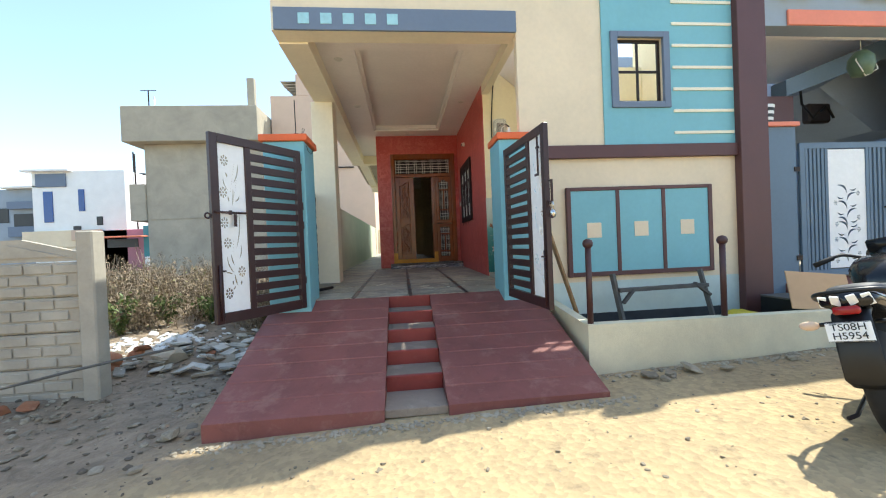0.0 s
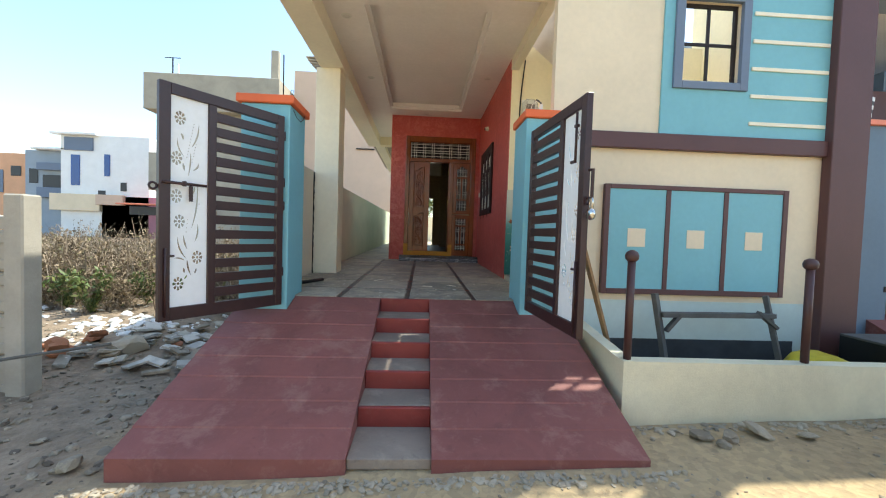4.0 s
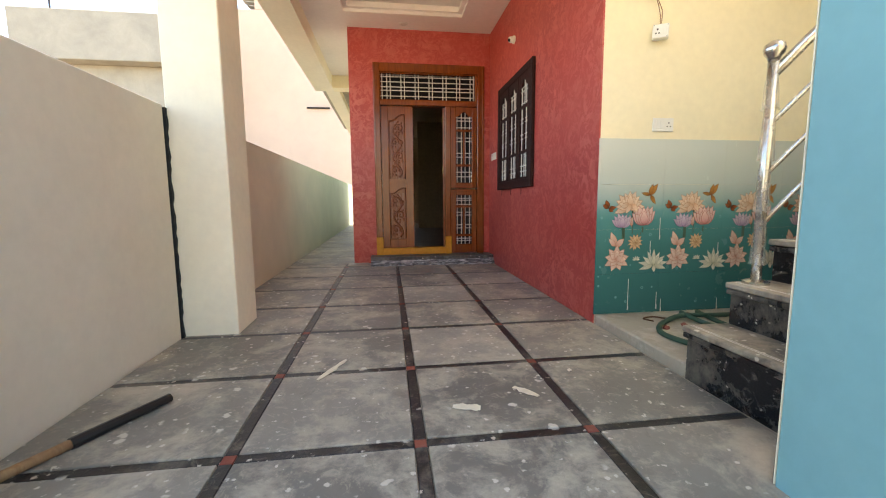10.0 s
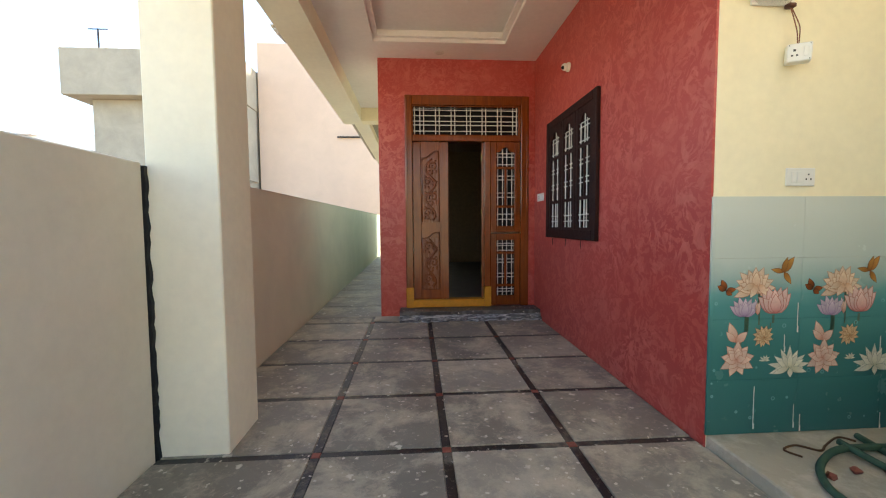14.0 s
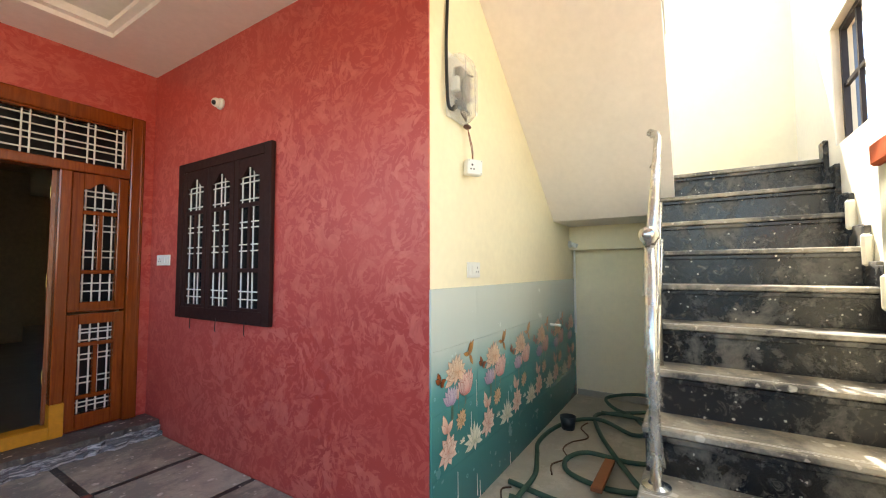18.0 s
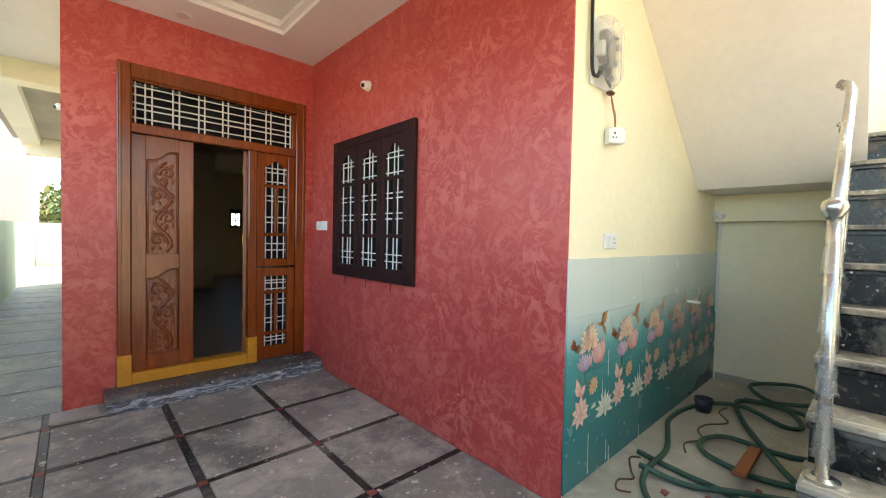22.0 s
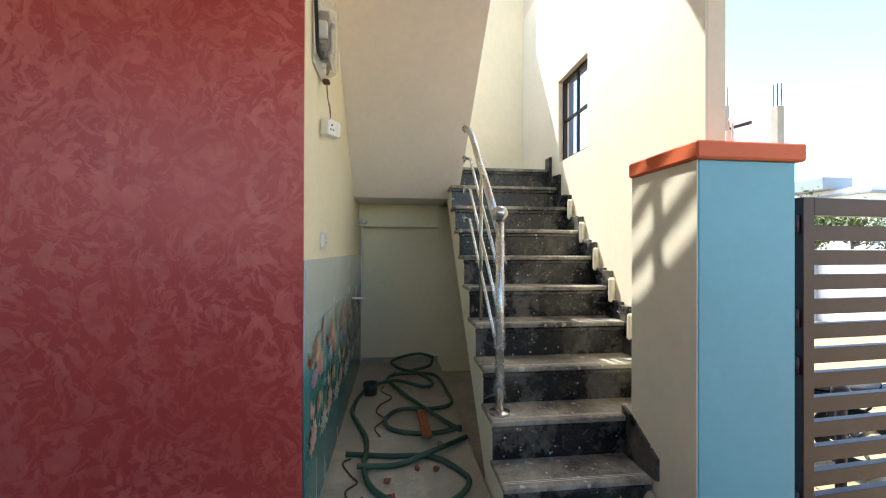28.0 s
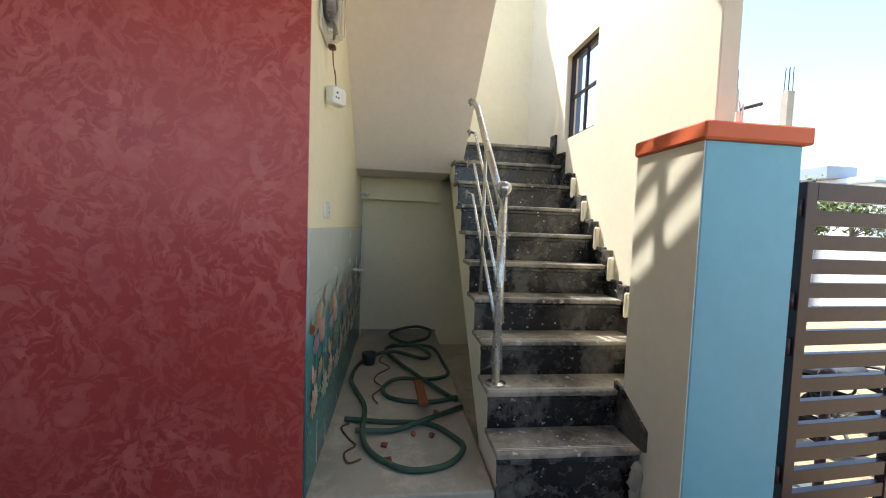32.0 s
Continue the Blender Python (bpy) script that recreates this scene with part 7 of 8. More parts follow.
# distant houses
def far_house(name, x0, x1, y0, y1, z1, mat, label, wins, extra=()):
    h = thing(name, ((x0 + x1) / 2, y0, 0.3), label, "house", "distant houses")
    part("wall", boxes((x0, x1, y0, y1, 0.1, z1), bevel=0.03), mat, h)
    for a, b, c, d, m in wins:
        part("window", boxes((a, b, y0 - 0.05, y0 - 0.005, c, d), bevel=0.02), m, h)
    for nm, bx, m in extra:
        part(nm, boxes(bx, bevel=0.02), m, h)
    return h


DW = plain("dark_opening", srgb(52, 54, 58), 0.4)
far_house("white_house", -24.9, -19.0, 30.0, 38.0, 7.7, WHITEP, "white two-storey house with blue glass and a grey roof panel", [(-24.2, -23.6, 4.2, 6.3, BLUEGLASS), (-22.0, -21.6, 4.9, 6.4, BLUEGLASS), (-20.9, -20.5, 3.9, 4.5, DW), (-24.6, -22.2, 2.5, 3.3, DW), (-22.4, -21.9, 3.6, 3.9, DW)],
          [("roof_panel", (-24.6, -22.7, 29.9, 29.99, 6.6, 7.5), GREYBLUE), ("parapet", (-25.3, -22.3, 29.6, 31, 7.62, 7.78), WHITEP), ("tank", (-21.9, -20.9, 33, 34, 7.7, 8.3), BLACKPL), ("tank", (-20.7, -19.6, 33.2, 34, 7.7, 8.05), IRON), ("band", (-25.4, -22.1, 29.7, 29.99, 2.45, 3.6), BUFF)])
far_house("balcony_house", -27.7, -24.9, 30.5, 36.0, 6.6, NGREY, "grey-white house with a dark balcony", [(-27.4, -26.8, 4.3, 5.3, DW), (-26.5, -25.0, 3.4, 4.9, DW)], [("rail", (-26.6, -24.95, 30.1, 30.4, 3.3, 4.0), GREYBLUE), ("rail", (-26.6, -24.95, 30.1, 30.4, 5.2, 5.7), GREYBLUE), ("roof", (-26.9, -24.5, 30.0, 33, 6.6, 6.75), WHITEP)])
far_house("orange_house", -31.5, -27.8, 31.0, 38.0, 6.4, painted("peach_paint", srgb(222, 168, 130), 0.9), "peach-painted house with a round-topped window", [(-30.8, -29.6, 3.6, 5.2, GREYBLUE), (-29.1, -28.4, 4.8, 5.5, DW)])
far_house("cream_house", -40.0, -32.0, 34.0, 40.0, 5.8, BUFF, "buff low house at the edge of the plot", [(-37.5, -36.2, 3.2, 4.6, DW), (-34.6, -33.6, 3.4, 4.6, DW)])
far_house("pink_house", -22.2, -12.6, 30.0, 36.0, 3.55, painted("rose_paint", srgb(176, 120, 136), 0.9), "low pink and teal house with an awning", [(-20.3, -18.3, 2.3, 2.9, DW)], [("teal_wall", (-17.8, -14.6, 29.7, 29.95, 1.5, 3.75), painted("teal_paint", srgb(70, 140, 150), 0.9)), ("awning", (-20.4, -17.4, 28.8, 29.6, 2.95, 3.05), CORAL), ("gate", (-17.6, -15.4, 29.4, 29.6, 0.9, 1.6), WHITEP), ("parapet", (-22.3, -20.5, 29.6, 29.9, 2.9, 3.6), PINKWHITE)])
far_house("long_house", -70.0, -41.0, 42.0, 50.0, 6.0, WHITEP, "white row of houses far off", [(-66 + 3.4 * k, -64.8 + 3.4 * k, 3.0, 4.5, DW) for k in range(7)])
# thin poles on the far roofs
for x, y, z0, z1 in ((-19.6, 32, 7.7, 9.4), (-18.9, 31, 6.6, 9.0), (-19.3, 33, 7.0, 8.6)):
    p = thing("roof_pole", (x, y, z0), "thin pole standing by a white house", "pole", "roof poles")
    part("pole", tube(bmesh.new(), [(x, y, 0.3), (x, y, z1)], 0.05, 6), IRON, p)


# precast wall of the plot
def precast_wall():
    w = thing("precast_wall", (-4.5, 3.9, 0.35), "precast concrete plank wall with brick-pattern panels and posts", "wall", kind="structure")
    y = 4.03
    for i in range(4):
        px = -2.835 - 1.32 * i
        part("post", boxes((px - 0.07, px + 0.07, y - 0.07, y + 0.09, 0.15, 1.85), bevel=0.012), PRECAST, w)
        x1, x0 = px - 0.07, px - 1.25
        for k in range(4):
            z0 = 0.33 + 0.315 * k
            part("plank", boxes((x0, x1, y, y + 0.05, z0, z0 + 0.305), bevel=0.006), PRECAST, w)
            for r in range(3):
                n = 5
                for j in range(n):
                    off = 0.5 if r % 2 else 0.0
                    a = x0 + (x1 - x0) * max(0, (j - off)) / n + 0.008
                    b = x0 + (x1 - x0) * min(n, (j + 1 - off)) / n - 0.008
                    if b - a > 0.03:
                        part("brick_face", boxes((a, b, y - 0.014, y - 0.0005, z0 + 0.012 + 0.098 * r, z0 + 0.092 + 0.098 * r), bevel=0.006), PRECAST, w)
        bm = bmesh.new()
        c = (x0 + x1) / 2
        prism(bm, [(x0, 1.59), (x1, 1.59), (x1, 1.66), (c + 0.1, 1.79), (c - 0.1, 1.79), (x0, 1.66)], 1, y, y + 0.05)
        part("coping", bm, PRECAST, w)
        bm = bmesh.new()
        prism(bm, [(x0 + 0.12, 1.63), (x1 - 0.12, 1.63), (c, 1.745)], 1, y - 0.012, y - 0.0005)
        part("coping_relief", bm, PRECAST, w)


precast_wall()


# dry scrub on the plot
def scrub():
    rs = np.random.RandomState(7)
    verts, faces = [], []
    lv, lf = [], []
    for c in range(420):
        x, y = rs.uniform(-13.5, -1.75), rs.uniform(6.6, 14.0)
        if rs.rand() < 0.35:
            y = rs.uniform(6.4, 8.2)
        if x > -1.9 and y > 4.8:
            continue
        if x > -4.3 and y > 8.1:
            continue
        z = ground_height(x, y)
        hgt = rs.uniform(0.5, 1.05) * (0.8 + 0.35 * noise.noise(Vector((x * 0.5, y * 0.5, 9))))
        for s in range(15):
            a, lean = rs.uniform(0, 6.28), rs.uniform(0.05, 0.6)
            p = np.array([x + rs.normal(0, 0.14), y + rs.normal(0, 0.14), z - 0.03])
            d = np.array([math.cos(a) * lean, math.sin(a) * lean, 1.0])
            L = hgt * rs.uniform(0.6, 1.15)
            segs = 4
            w = 0.006
            for k in range(segs):
                q = p + d * L / segs
                i = len(verts)
                side = np.array([-math.sin(a + k), math.cos(a + k), 0]) * w
                verts += [tuple(p - side), tuple(p + side), tuple(q + side * 0.7), tuple(q - side * 0.7)]
                faces.append((i, i + 1, i + 2, i + 3))
                for b in range(3):
                    t = rs.rand()
                    o = p + (q - p) * t
                    bd = rs.normal(0, 1, 3)
                    bd[2] = abs(bd[2]) * 0.5
                    bd = bd / np.linalg.norm(bd) * rs.uniform(0.06, 0.17)
                    e = o + bd
                    sd = np.cross(bd, [0.3, 0.2, 1])
                    sd = sd / (np.linalg.norm(sd) + 1e-6) * 0.003
                    i = len(verts)
                    verts += [tuple(o - sd), tuple(o + sd), tuple(e)]
                    faces.append((i, i + 1, i + 2))
                    for g in range(2):
                        c0 = o + bd * rs.uniform(0.4, 1.0)
                        u = rs.normal(0, 0.016, 3)
                        v = rs.normal(0, 0.016, 3)
                        i = len(lv)
                        lv += [tuple(c0 - u), tuple(c0 + v), tuple(c0 + u)]
                        lf.append((i, i + 1, i + 2))
                d = d + rs.normal(0, 0.18, 3)
                p = q
    me = bpy.data.meshes.new("dry_scrub")
    me.from_pydata(verts, [], faces)
    m = Mat("dry_twig", 0.9)
    geo = m.n("ShaderNodeNewGeometry")
    m.color(m.ramp(geo.outputs["Random Per Island"], (0.0, srgb(108, 94, 78)), (0.6, srgb(148, 132, 112)), (1.0, srgb(180, 164, 142))))
    tagged(mesh_part("dry_scrub", me, m.m), "dense dry brown scrub on the empty plot", "scrub", kind="stuff")
    me = bpy.data.meshes.new("dry_leaves")
    me.from_pydata(lv, [], lf)
    m = Mat("dry_leaf", 0.85)
    geo = m.n("ShaderNodeNewGeometry")
    m.color(m.ramp(geo.outputs["Random Per Island"], (0.0, srgb(92, 78, 58)), (0.5, srgb(132, 114, 90)), (0.85, srgb(158, 140, 112)), (1.0, srgb(110, 114, 66))))
    tagged(mesh_part("dry_leaves", me, m.m), "small withered leaves on the scrub", "scrub", kind="stuff")


scrub()


def green_shrub(x, y, h, seed):
    rs = np.random.RandomState(seed)
    z = ground_height(x, y)
    s = thing("green_shrub", (x, y, z), "small green weed among the dry scrub", "shrub", "green weeds")
    bm = bmesh.new()
    lv, lf = [], []
    for k in range(16):
        a, l = rs.uniform(0, 6.28), rs.uniform(0.1, 0.5)
        p0 = Vector((x, y, z))
        p1 = p0 + Vector((math.cos(a) * l * h * 0.6, math.sin(a) * l * h * 0.6, h * 0.55))
        p2 = p0 + Vector((math.cos(a) * l * h, math.sin(a) * l * h, h * rs.uniform(0.7, 1.05)))
        tube(bm, [p0, p1, p2], [0.006, 0.004, 0.002], 5)
        for j in range(26):
            f = rs.uniform(0.25, 1)
            c = (p0.lerp(p1, f) if rs.rand() < 0.4 else p1.lerp(p2, f)) + Vector(rs.normal(0, 0.03, 3))
            u, v = Vector(rs.normal(0, 0.022, 3)), Vector(rs.normal(0, 0.012, 3))
            i = len(lv)
            lv += [tuple(c - u), tuple(c + v), tuple(c + u), tuple(c - v)]
            lf.append((i, i + 1, i + 2, i + 3))
    part("stems", bm, GREENLEAF, s)
    me = bpy.data.meshes.new("leaves")
    me.from_pydata(lv, [], lf)
    mesh_part("leaves", me, GREENLEAF, s, "green leaves")


def leaf_mat():
    m = Mat("green_leaf", 0.6)
    geo = m.n("ShaderNodeNewGeometry")
    m.color(m.ramp(geo.outputs["Random Per Island"], (0.0, srgb(58, 78, 36)), (0.6, srgb(92, 110, 54)), (1.0, srgb(136, 140, 80))))
    return m.m


GREENLEAF = leaf_mat()
for x, y, h, s in ((-4.1, 6.25, 0.55, 1), (-4.6, 6.5, 0.5, 2), (-3.7, 6.7, 0.45, 3), (-5.6, 6.8, 0.6, 4), (-3.1, 6.8, 0.4, 5)):
    green_shrub(x, y, h, s)


# a tree behind the back yard
def yard_tree(x, y, z, h, seed):
    rs = np.random.RandomState(seed)
    t = thing("tree", (x, y, z), "leafy green tree beyond the back wall", "tree")
    bm = bmesh.new()
    tube(bm, [(x, y, z), (x + 0.1, y, z + h * 0.4), (x + 0.05, y + 0.1, z + h * 0.7)], [0.14, 0.1, 0.06], 8)
    lv, lf = [], []
    for k in range(14):
        a = rs.uniform(0, 6.28)
        e = Vector((x + math.cos(a) * h * 0.3 * rs.uniform(0.4, 1), y + math.sin(a) * h * 0.3 * rs.uniform(0.4, 1), z + h * rs.uniform(0.55, 1.0)))
        tube(bm, [Vector((x + 0.07, y, z + h * 0.5)), e], [0.05, 0.015], 6)
        for j in range(130):
            c = e + Vector(rs.normal(0, h * 0.075, 3))
            u, v = Vector(rs.normal(0, 0.07, 3)), Vector(rs.normal(0, 0.04, 3))
            i = len(lv)
            lv += [tuple(c - u), tuple(c + v), tuple(c + u), tuple(c - v)]
            lf.append((i, i + 1, i + 2, i + 3))
    part("trunk", bm, GREYWOOD, t)
    me = bpy.data.meshes.new("crown")
    me.from_pydata(lv, [], lf)
    mesh_part("crown", me, GREENLEAF, t, "green leaves")


yard_tree(-1.2, 27.0, 0.3, 3.6, 11)
yard_tree(-0.2, 30.0, 0.3, 4.2, 12)

# ---- parked motorcycle ----
def motorcycle():
    m = pose(2.63, 2.045, 0.425, 0, 0, 27) @ pose(0, 0, 0, -13, 0, 0)
    b = thing("motorcycle", (0, 0, 0), "black and grey commuter motorcycle leaning on its stand", "motorcycle", m=m)
    R = 0.30
    PAINT = plain("glossy_black_paint", srgb(22, 24, 28), 0.16, 0, 0.8)
    SEAT = plain("grey_vinyl_seat", srgb(72, 72, 74), 0.6)
    ALU = plain("cast_alloy", (0.5, 0.5, 0.5, 1), 0.35, 0.9)
    LENSR = plain("red_lens", srgb(150, 24, 26), 0.15)
    LENSC = plain("clear_amber_lens", srgb(226, 196, 170), 0.12)

    def L(nm, bm, mat, label="", parent=b, smooth=True):
        return part(nm, bm, mat, parent, label, local=True, smooth=smooth)

    def wheel(x, w):
        wh = L("wheel", tube(bmesh.new(), [(x + (R - 0.05) * math.cos(a), 0, R + (R - 0.05) * math.sin(a)) for a in (2 * math.pi * k / 36 for k in range(36))], 0.012, 6, closed=True), ALU)
        L("tyre", tube(bmesh.new(), [(x + (R - w / 2) * math.cos(a), 0, R + (R - w / 2) * math.sin(a)) for a in (2 * math.pi * k / 40 for k in range(40))], w / 2, 12, closed=True), RUBBER, "worn black tyre", wh)
        bm = bmesh.new()
        for k in range(6):
            a = 2 * math.pi * k / 6
            tube(bm, [(x + 0.03 * math.cos(a), 0, R + 0.03 * math.sin(a)), (x + (R - 0.05) * math.cos(a + 0.12), 0, R + (R - 0.05) * math.sin(a + 0.12))], [0.02, 0.012], 6)
        tube(bm, [(x, -0.06, R), (x, 0.06, R)], 0.035, 12)
        L("spokes", bm, ALU, "alloy spokes", wh)

    wheel(0.0, 0.11)
    wheel(1.28, 0.09)

    def loft(nm, secs, mat, label="", seg=16):
        """Rounded sections (x, z, half width, half height) joined along x."""
        bm = bmesh.new()
        rings = []
        for x, z, hw, hh in secs:
            rings.append([bm.verts.new((x, hw * math.copysign(abs(math.cos(t)) ** 0.7, math.cos(t)), z + hh * math.copysign(abs(math.sin(t)) ** 0.8, math.sin(t)))) for t in (2 * math.pi * k / seg for k in range(seg))])
        for A, B in zip(rings, rings[1:]):
            for k in range(seg):
                bm.faces.new((A[k], A[(k + 1) % seg], B[(k + 1) % seg], B[k]))
        bm.faces.new(list(reversed(rings[0])))
        bm.faces.new(rings[-1])
        bmesh.ops.recalc_face_normals(bm, faces=bm.faces[:])
        return L(nm, bm, mat, label)
    loft("tank", [(0.52, 0.82, 0.06, 0.04), (0.56, 0.84, 0.12, 0.08), (0.66, 0.88, 0.165, 0.11), (0.84, 0.90, 0.19, 0.115), (0.97, 0.89, 0.16, 0.09), (1.03, 0.87, 0.06, 0.06)], PAINT, "glossy black fuel tank")
    loft("seat", [(-0.16, 0.84, 0.06, 0.02), (-0.08, 0.84, 0.12, 0.035), (0.15, 0.80, 0.14, 0.045), (0.35, 0.77, 0.13, 0.045), (0.55, 0.79, 0.09, 0.04), (0.60, 0.81, 0.04, 0.02)], SEAT, "grey vinyl seat")
    tail = loft("tail", [(-0.30, 0.80, 0.105, 0.04), (-0.22, 0.80, 0.125, 0.05), (-0.05, 0.76, 0.13, 0.06), (0.20, 0.70, 0.13, 0.07), (0.42, 0.66, 0.10, 0.07)], PAINT, "glossy black tail panel")
    for s in (-1, 1):
        for k in range(2):
            bm = boxes((-0.006, 0.006, -0.019, 0.019, -0.035, 0.035), bevel=0.002)
            bm.transform(pose(-0.305 + 0.02 * k, s * (0.035 + 0.055 * k), 0.80, s * 12, -28, -s * 14))
            L("tail_stripe", bm, WHITEP, "white stripe", tail, False)
    L("tail_light", boxes((-0.335, -0.29, -0.055, 0.055, 0.73, 0.775), bevel=0.01), LENSR, "red tail light")
    loft("rear_fender", [(-0.33, 0.36, 0.07, 0.012), (-0.36, 0.40, 0.085, 0.02), (-0.33, 0.56, 0.085, 0.03), (-0.28, 0.72, 0.08, 0.03), (-0.15, 0.75, 0.07, 0.03)], BLACKPL, "black mud flap")
    # number plate
    pl = L("number_plate", boxes((-0.352, -0.347, -0.09, 0.09, -0.05, 0.05), bevel=0.002), WHITEP, "white number plate", smooth=False)
    pl.matrix_basis = pose(-0.035, 0, 0.60, 0, 8, 0)
    for txt, z in (("TS08H", 0.023), ("H5954", -0.022)):
        lettering("plate_text", txt, 0.051, BLACKPL, pl, pose(-0.3535, 0, z, 90, 0, -90))
    L("plate_edge", boxes((-0.3525, -0.352, -0.09, 0.09, 0.046, 0.049), (-0.3525, -0.352, -0.09, 0.09, -0.049, -0.046)), BLACKPL, "black edge", pl, False)
    for s in (-1, 1):
        st = L("indicator_stalk", tube(bmesh.new(), [(-0.24, s * 0.08, 0.68), (-0.25, s * 0.15, 0.675)], 0.012, 8), BLACKPL)
        L("indicator", ball(bmesh.new(), (-0.255, s * 0.19, 0.675), 0.045, 12, 8, 0.5, 1.1, 0.6), LENSC, "clear turn indicator", st)
        # shock absorber with coil
        bm = tube(bmesh.new(), [(0.02, s * 0.13, 0.32), (0.16, s * 0.12, 0.66)], 0.018, 8)
        for k in range(9):
            f = 0.25 + 0.07 * k
            c = Vector((0.02 + 0.14 * f, s * (0.13 - 0.01 * f), 0.32 + 0.34 * f))
            tube(bm, [c + Vector((0.036 * math.cos(a), 0.036 * math.sin(a), 0.01 * a / 6.28)) for a in (2 * math.pi * j / 10 for j in range(11))], 0.006, 5)
        L("shock_absorber", bm, BLACKPL)
        L("swing_arm", tube(bmesh.new(), [(0, s * 0.09, R), (0.48, s * 0.09, 0.36)], 0.022, 8), BLACKPL)
        L("fork_leg", tube(bmesh.new(), [(1.28, s * 0.085, R), (1.06, s * 0.085, 0.95)], 0.022, 10), ALU)
        L("crankcase", tube(bmesh.new(), [(0.62, s * 0.04, 0.38), (0.62, s * 0.14, 0.38)], 0.10, 18), ALU, "alloy engine cover")
        L("footpeg", tube(bmesh.new(), [(0.40, s * 0.1, 0.34), (0.40, s * 0.22, 0.34)], 0.014, 8), RUBBER)
    L("engine", boxes((0.46, 0.80, -0.10, 0.10, 0.30, 0.62), bevel=0.03), BLACKPL)
    bm = bmesh.new()
    for k in range(7):
        box(bm, 0.62, 0.82, -0.13, 0.13, 0.48 + 0.024 * k, 0.489 + 0.024 * k)
    L("cooling_fins", bm, ALU, "alloy cooling fins", smooth=False)
    L("exhaust", tube(bmesh.new(), [(0.85, -0.10, 0.42), (0.75, -0.14, 0.26), (0.45, -0.15, 0.27), (0.15, -0.16, 0.31), (-0.28, -0.17, 0.40)], [0.02, 0.022, 0.03, 0.048, 0.045], 12), ALU, "silver exhaust")
    L("grab_rail", tube(bmesh.new(), spline([(0.12, 0.14, 0.74), (-0.06, 0.17, 0.80), (-0.22, 0.13, 0.84), (-0.27, 0.0, 0.85), (-0.22, -0.13, 0.84), (-0.06, -0.17, 0.80), (0.12, -0.14, 0.74)]), 0.013, 8), BLACKPL, "black grab rail")
    L("saree_guard", tube(bmesh.new(), spline([(0.15, -0.16, 0.72), (-0.02, -0.24, 0.70), (-0.05, -0.24, 0.50), (0.10, -0.2, 0.44)]), 0.012, 8), BLACKPL, "black side guard")
    bars = L("handlebar", tube(bmesh.new(), spline([(0.90, 0.36, 1.00), (0.98, 0.24, 1.04), (1.02, 0.10, 0.99), (1.02, -0.10, 0.99), (1.04, -0.24, 1.04), (1.00, -0.38, 1.02)]), 0.012, 8), BLACKPL)
    L("grip", tube(bmesh.new(), [(0.885, 0.385, 0.995), (0.94, 0.28, 1.03)], 0.019, 10), RUBBER, "", bars)
    L("grip", tube(bmesh.new(), [(0.995, -0.40, 1.02), (1.03, -0.28, 1.045)], 0.019, 10), RUBBER, "", bars)
    L("lever", tube(bmesh.new(), [(0.99, 0.25, 1.04), (0.97, 0.36, 1.0)], 0.007, 6), ALU, "", bars)
    loft("headlamp_cowl", [(1.02, 1.0, 0.05, 0.05), (1.08, 0.98, 0.13, 0.11), (1.16, 0.95, 0.13, 0.12), (1.24, 0.90, 0.08, 0.08)], PAINT, "black headlamp cowl")
    L("screen", boxes((1.02, 1.05, -0.10, 0.10, 1.02, 1.12), bevel=0.012), GLASS, "smoked fly screen")
    loft("front_fender", [(1.02, 0.62, 0.05, 0.015), (1.16, 0.66, 0.06, 0.025), (1.34, 0.63, 0.06, 0.025), (1.50, 0.52, 0.04, 0.015)], PAINT)
    L("side_stand", tube(bmesh.new(), [(0.40, 0.12, 0.30), (0.34, 0.26, 0.045)], 0.012, 8), IRON)
    L("centre_stand", tube(bmesh.new(), [(0.22, 0.17, 0.18), (0.0, 0.18, 0.12), (-0.08, 0.2, 0.12)], 0.012, 8), IRON)
    return b


motorcycle()

# ---- across the street ----
ww = thing("white_compound_wall", (9, -4, 0.3), "white compound wall with posts across the street", "wall", kind="structure")
bm = bmesh.new()
part("wall", boxes((6.5, 26.0, -5.6, -5.4, 0.1, 2.35), bevel=0.01), WHITEP, ww)
for k in range(8):
    part("post", boxes((6.6 + 2.6 * k, 6.85 + 2.6 * k, -5.36, -5.24, 0.1, 2.42), bevel=0.01), NGREY, ww)
part("coping", boxes((6.5, 26.0, -5.66, -5.34, 2.35, 2.41)), WHITEP, ww)
far_b = thing("flat_roof_building", (24, -28, 0.3), "white flat-roofed building across the street", "house", "distant houses")
part("wall", boxes((22.0, 60.0, -34.0, -24.5, 0.1, 6.7), bevel=0.03), WHITEP, far_b)
part("head_room", boxes((24.0, 27.0, -25.8, -23.4, 6.7, 7.55), bevel=0.03), NGREY, far_b)
part("ledge", boxes((21.7, 60.0, -34.0, -24.2, 6.2, 6.35), bevel=0.02), NGREY, far_b)
for k in range(6):
    part("window", boxes((24 + 4 * k, 25.6 + 4 * k, -24.499, -24.45, 3.4, 5.0)), DW, far_b)
un = thing("unfinished_house", (14.5, -10, 0.3), "unfinished concrete columns with bare reinforcing bars", "building")
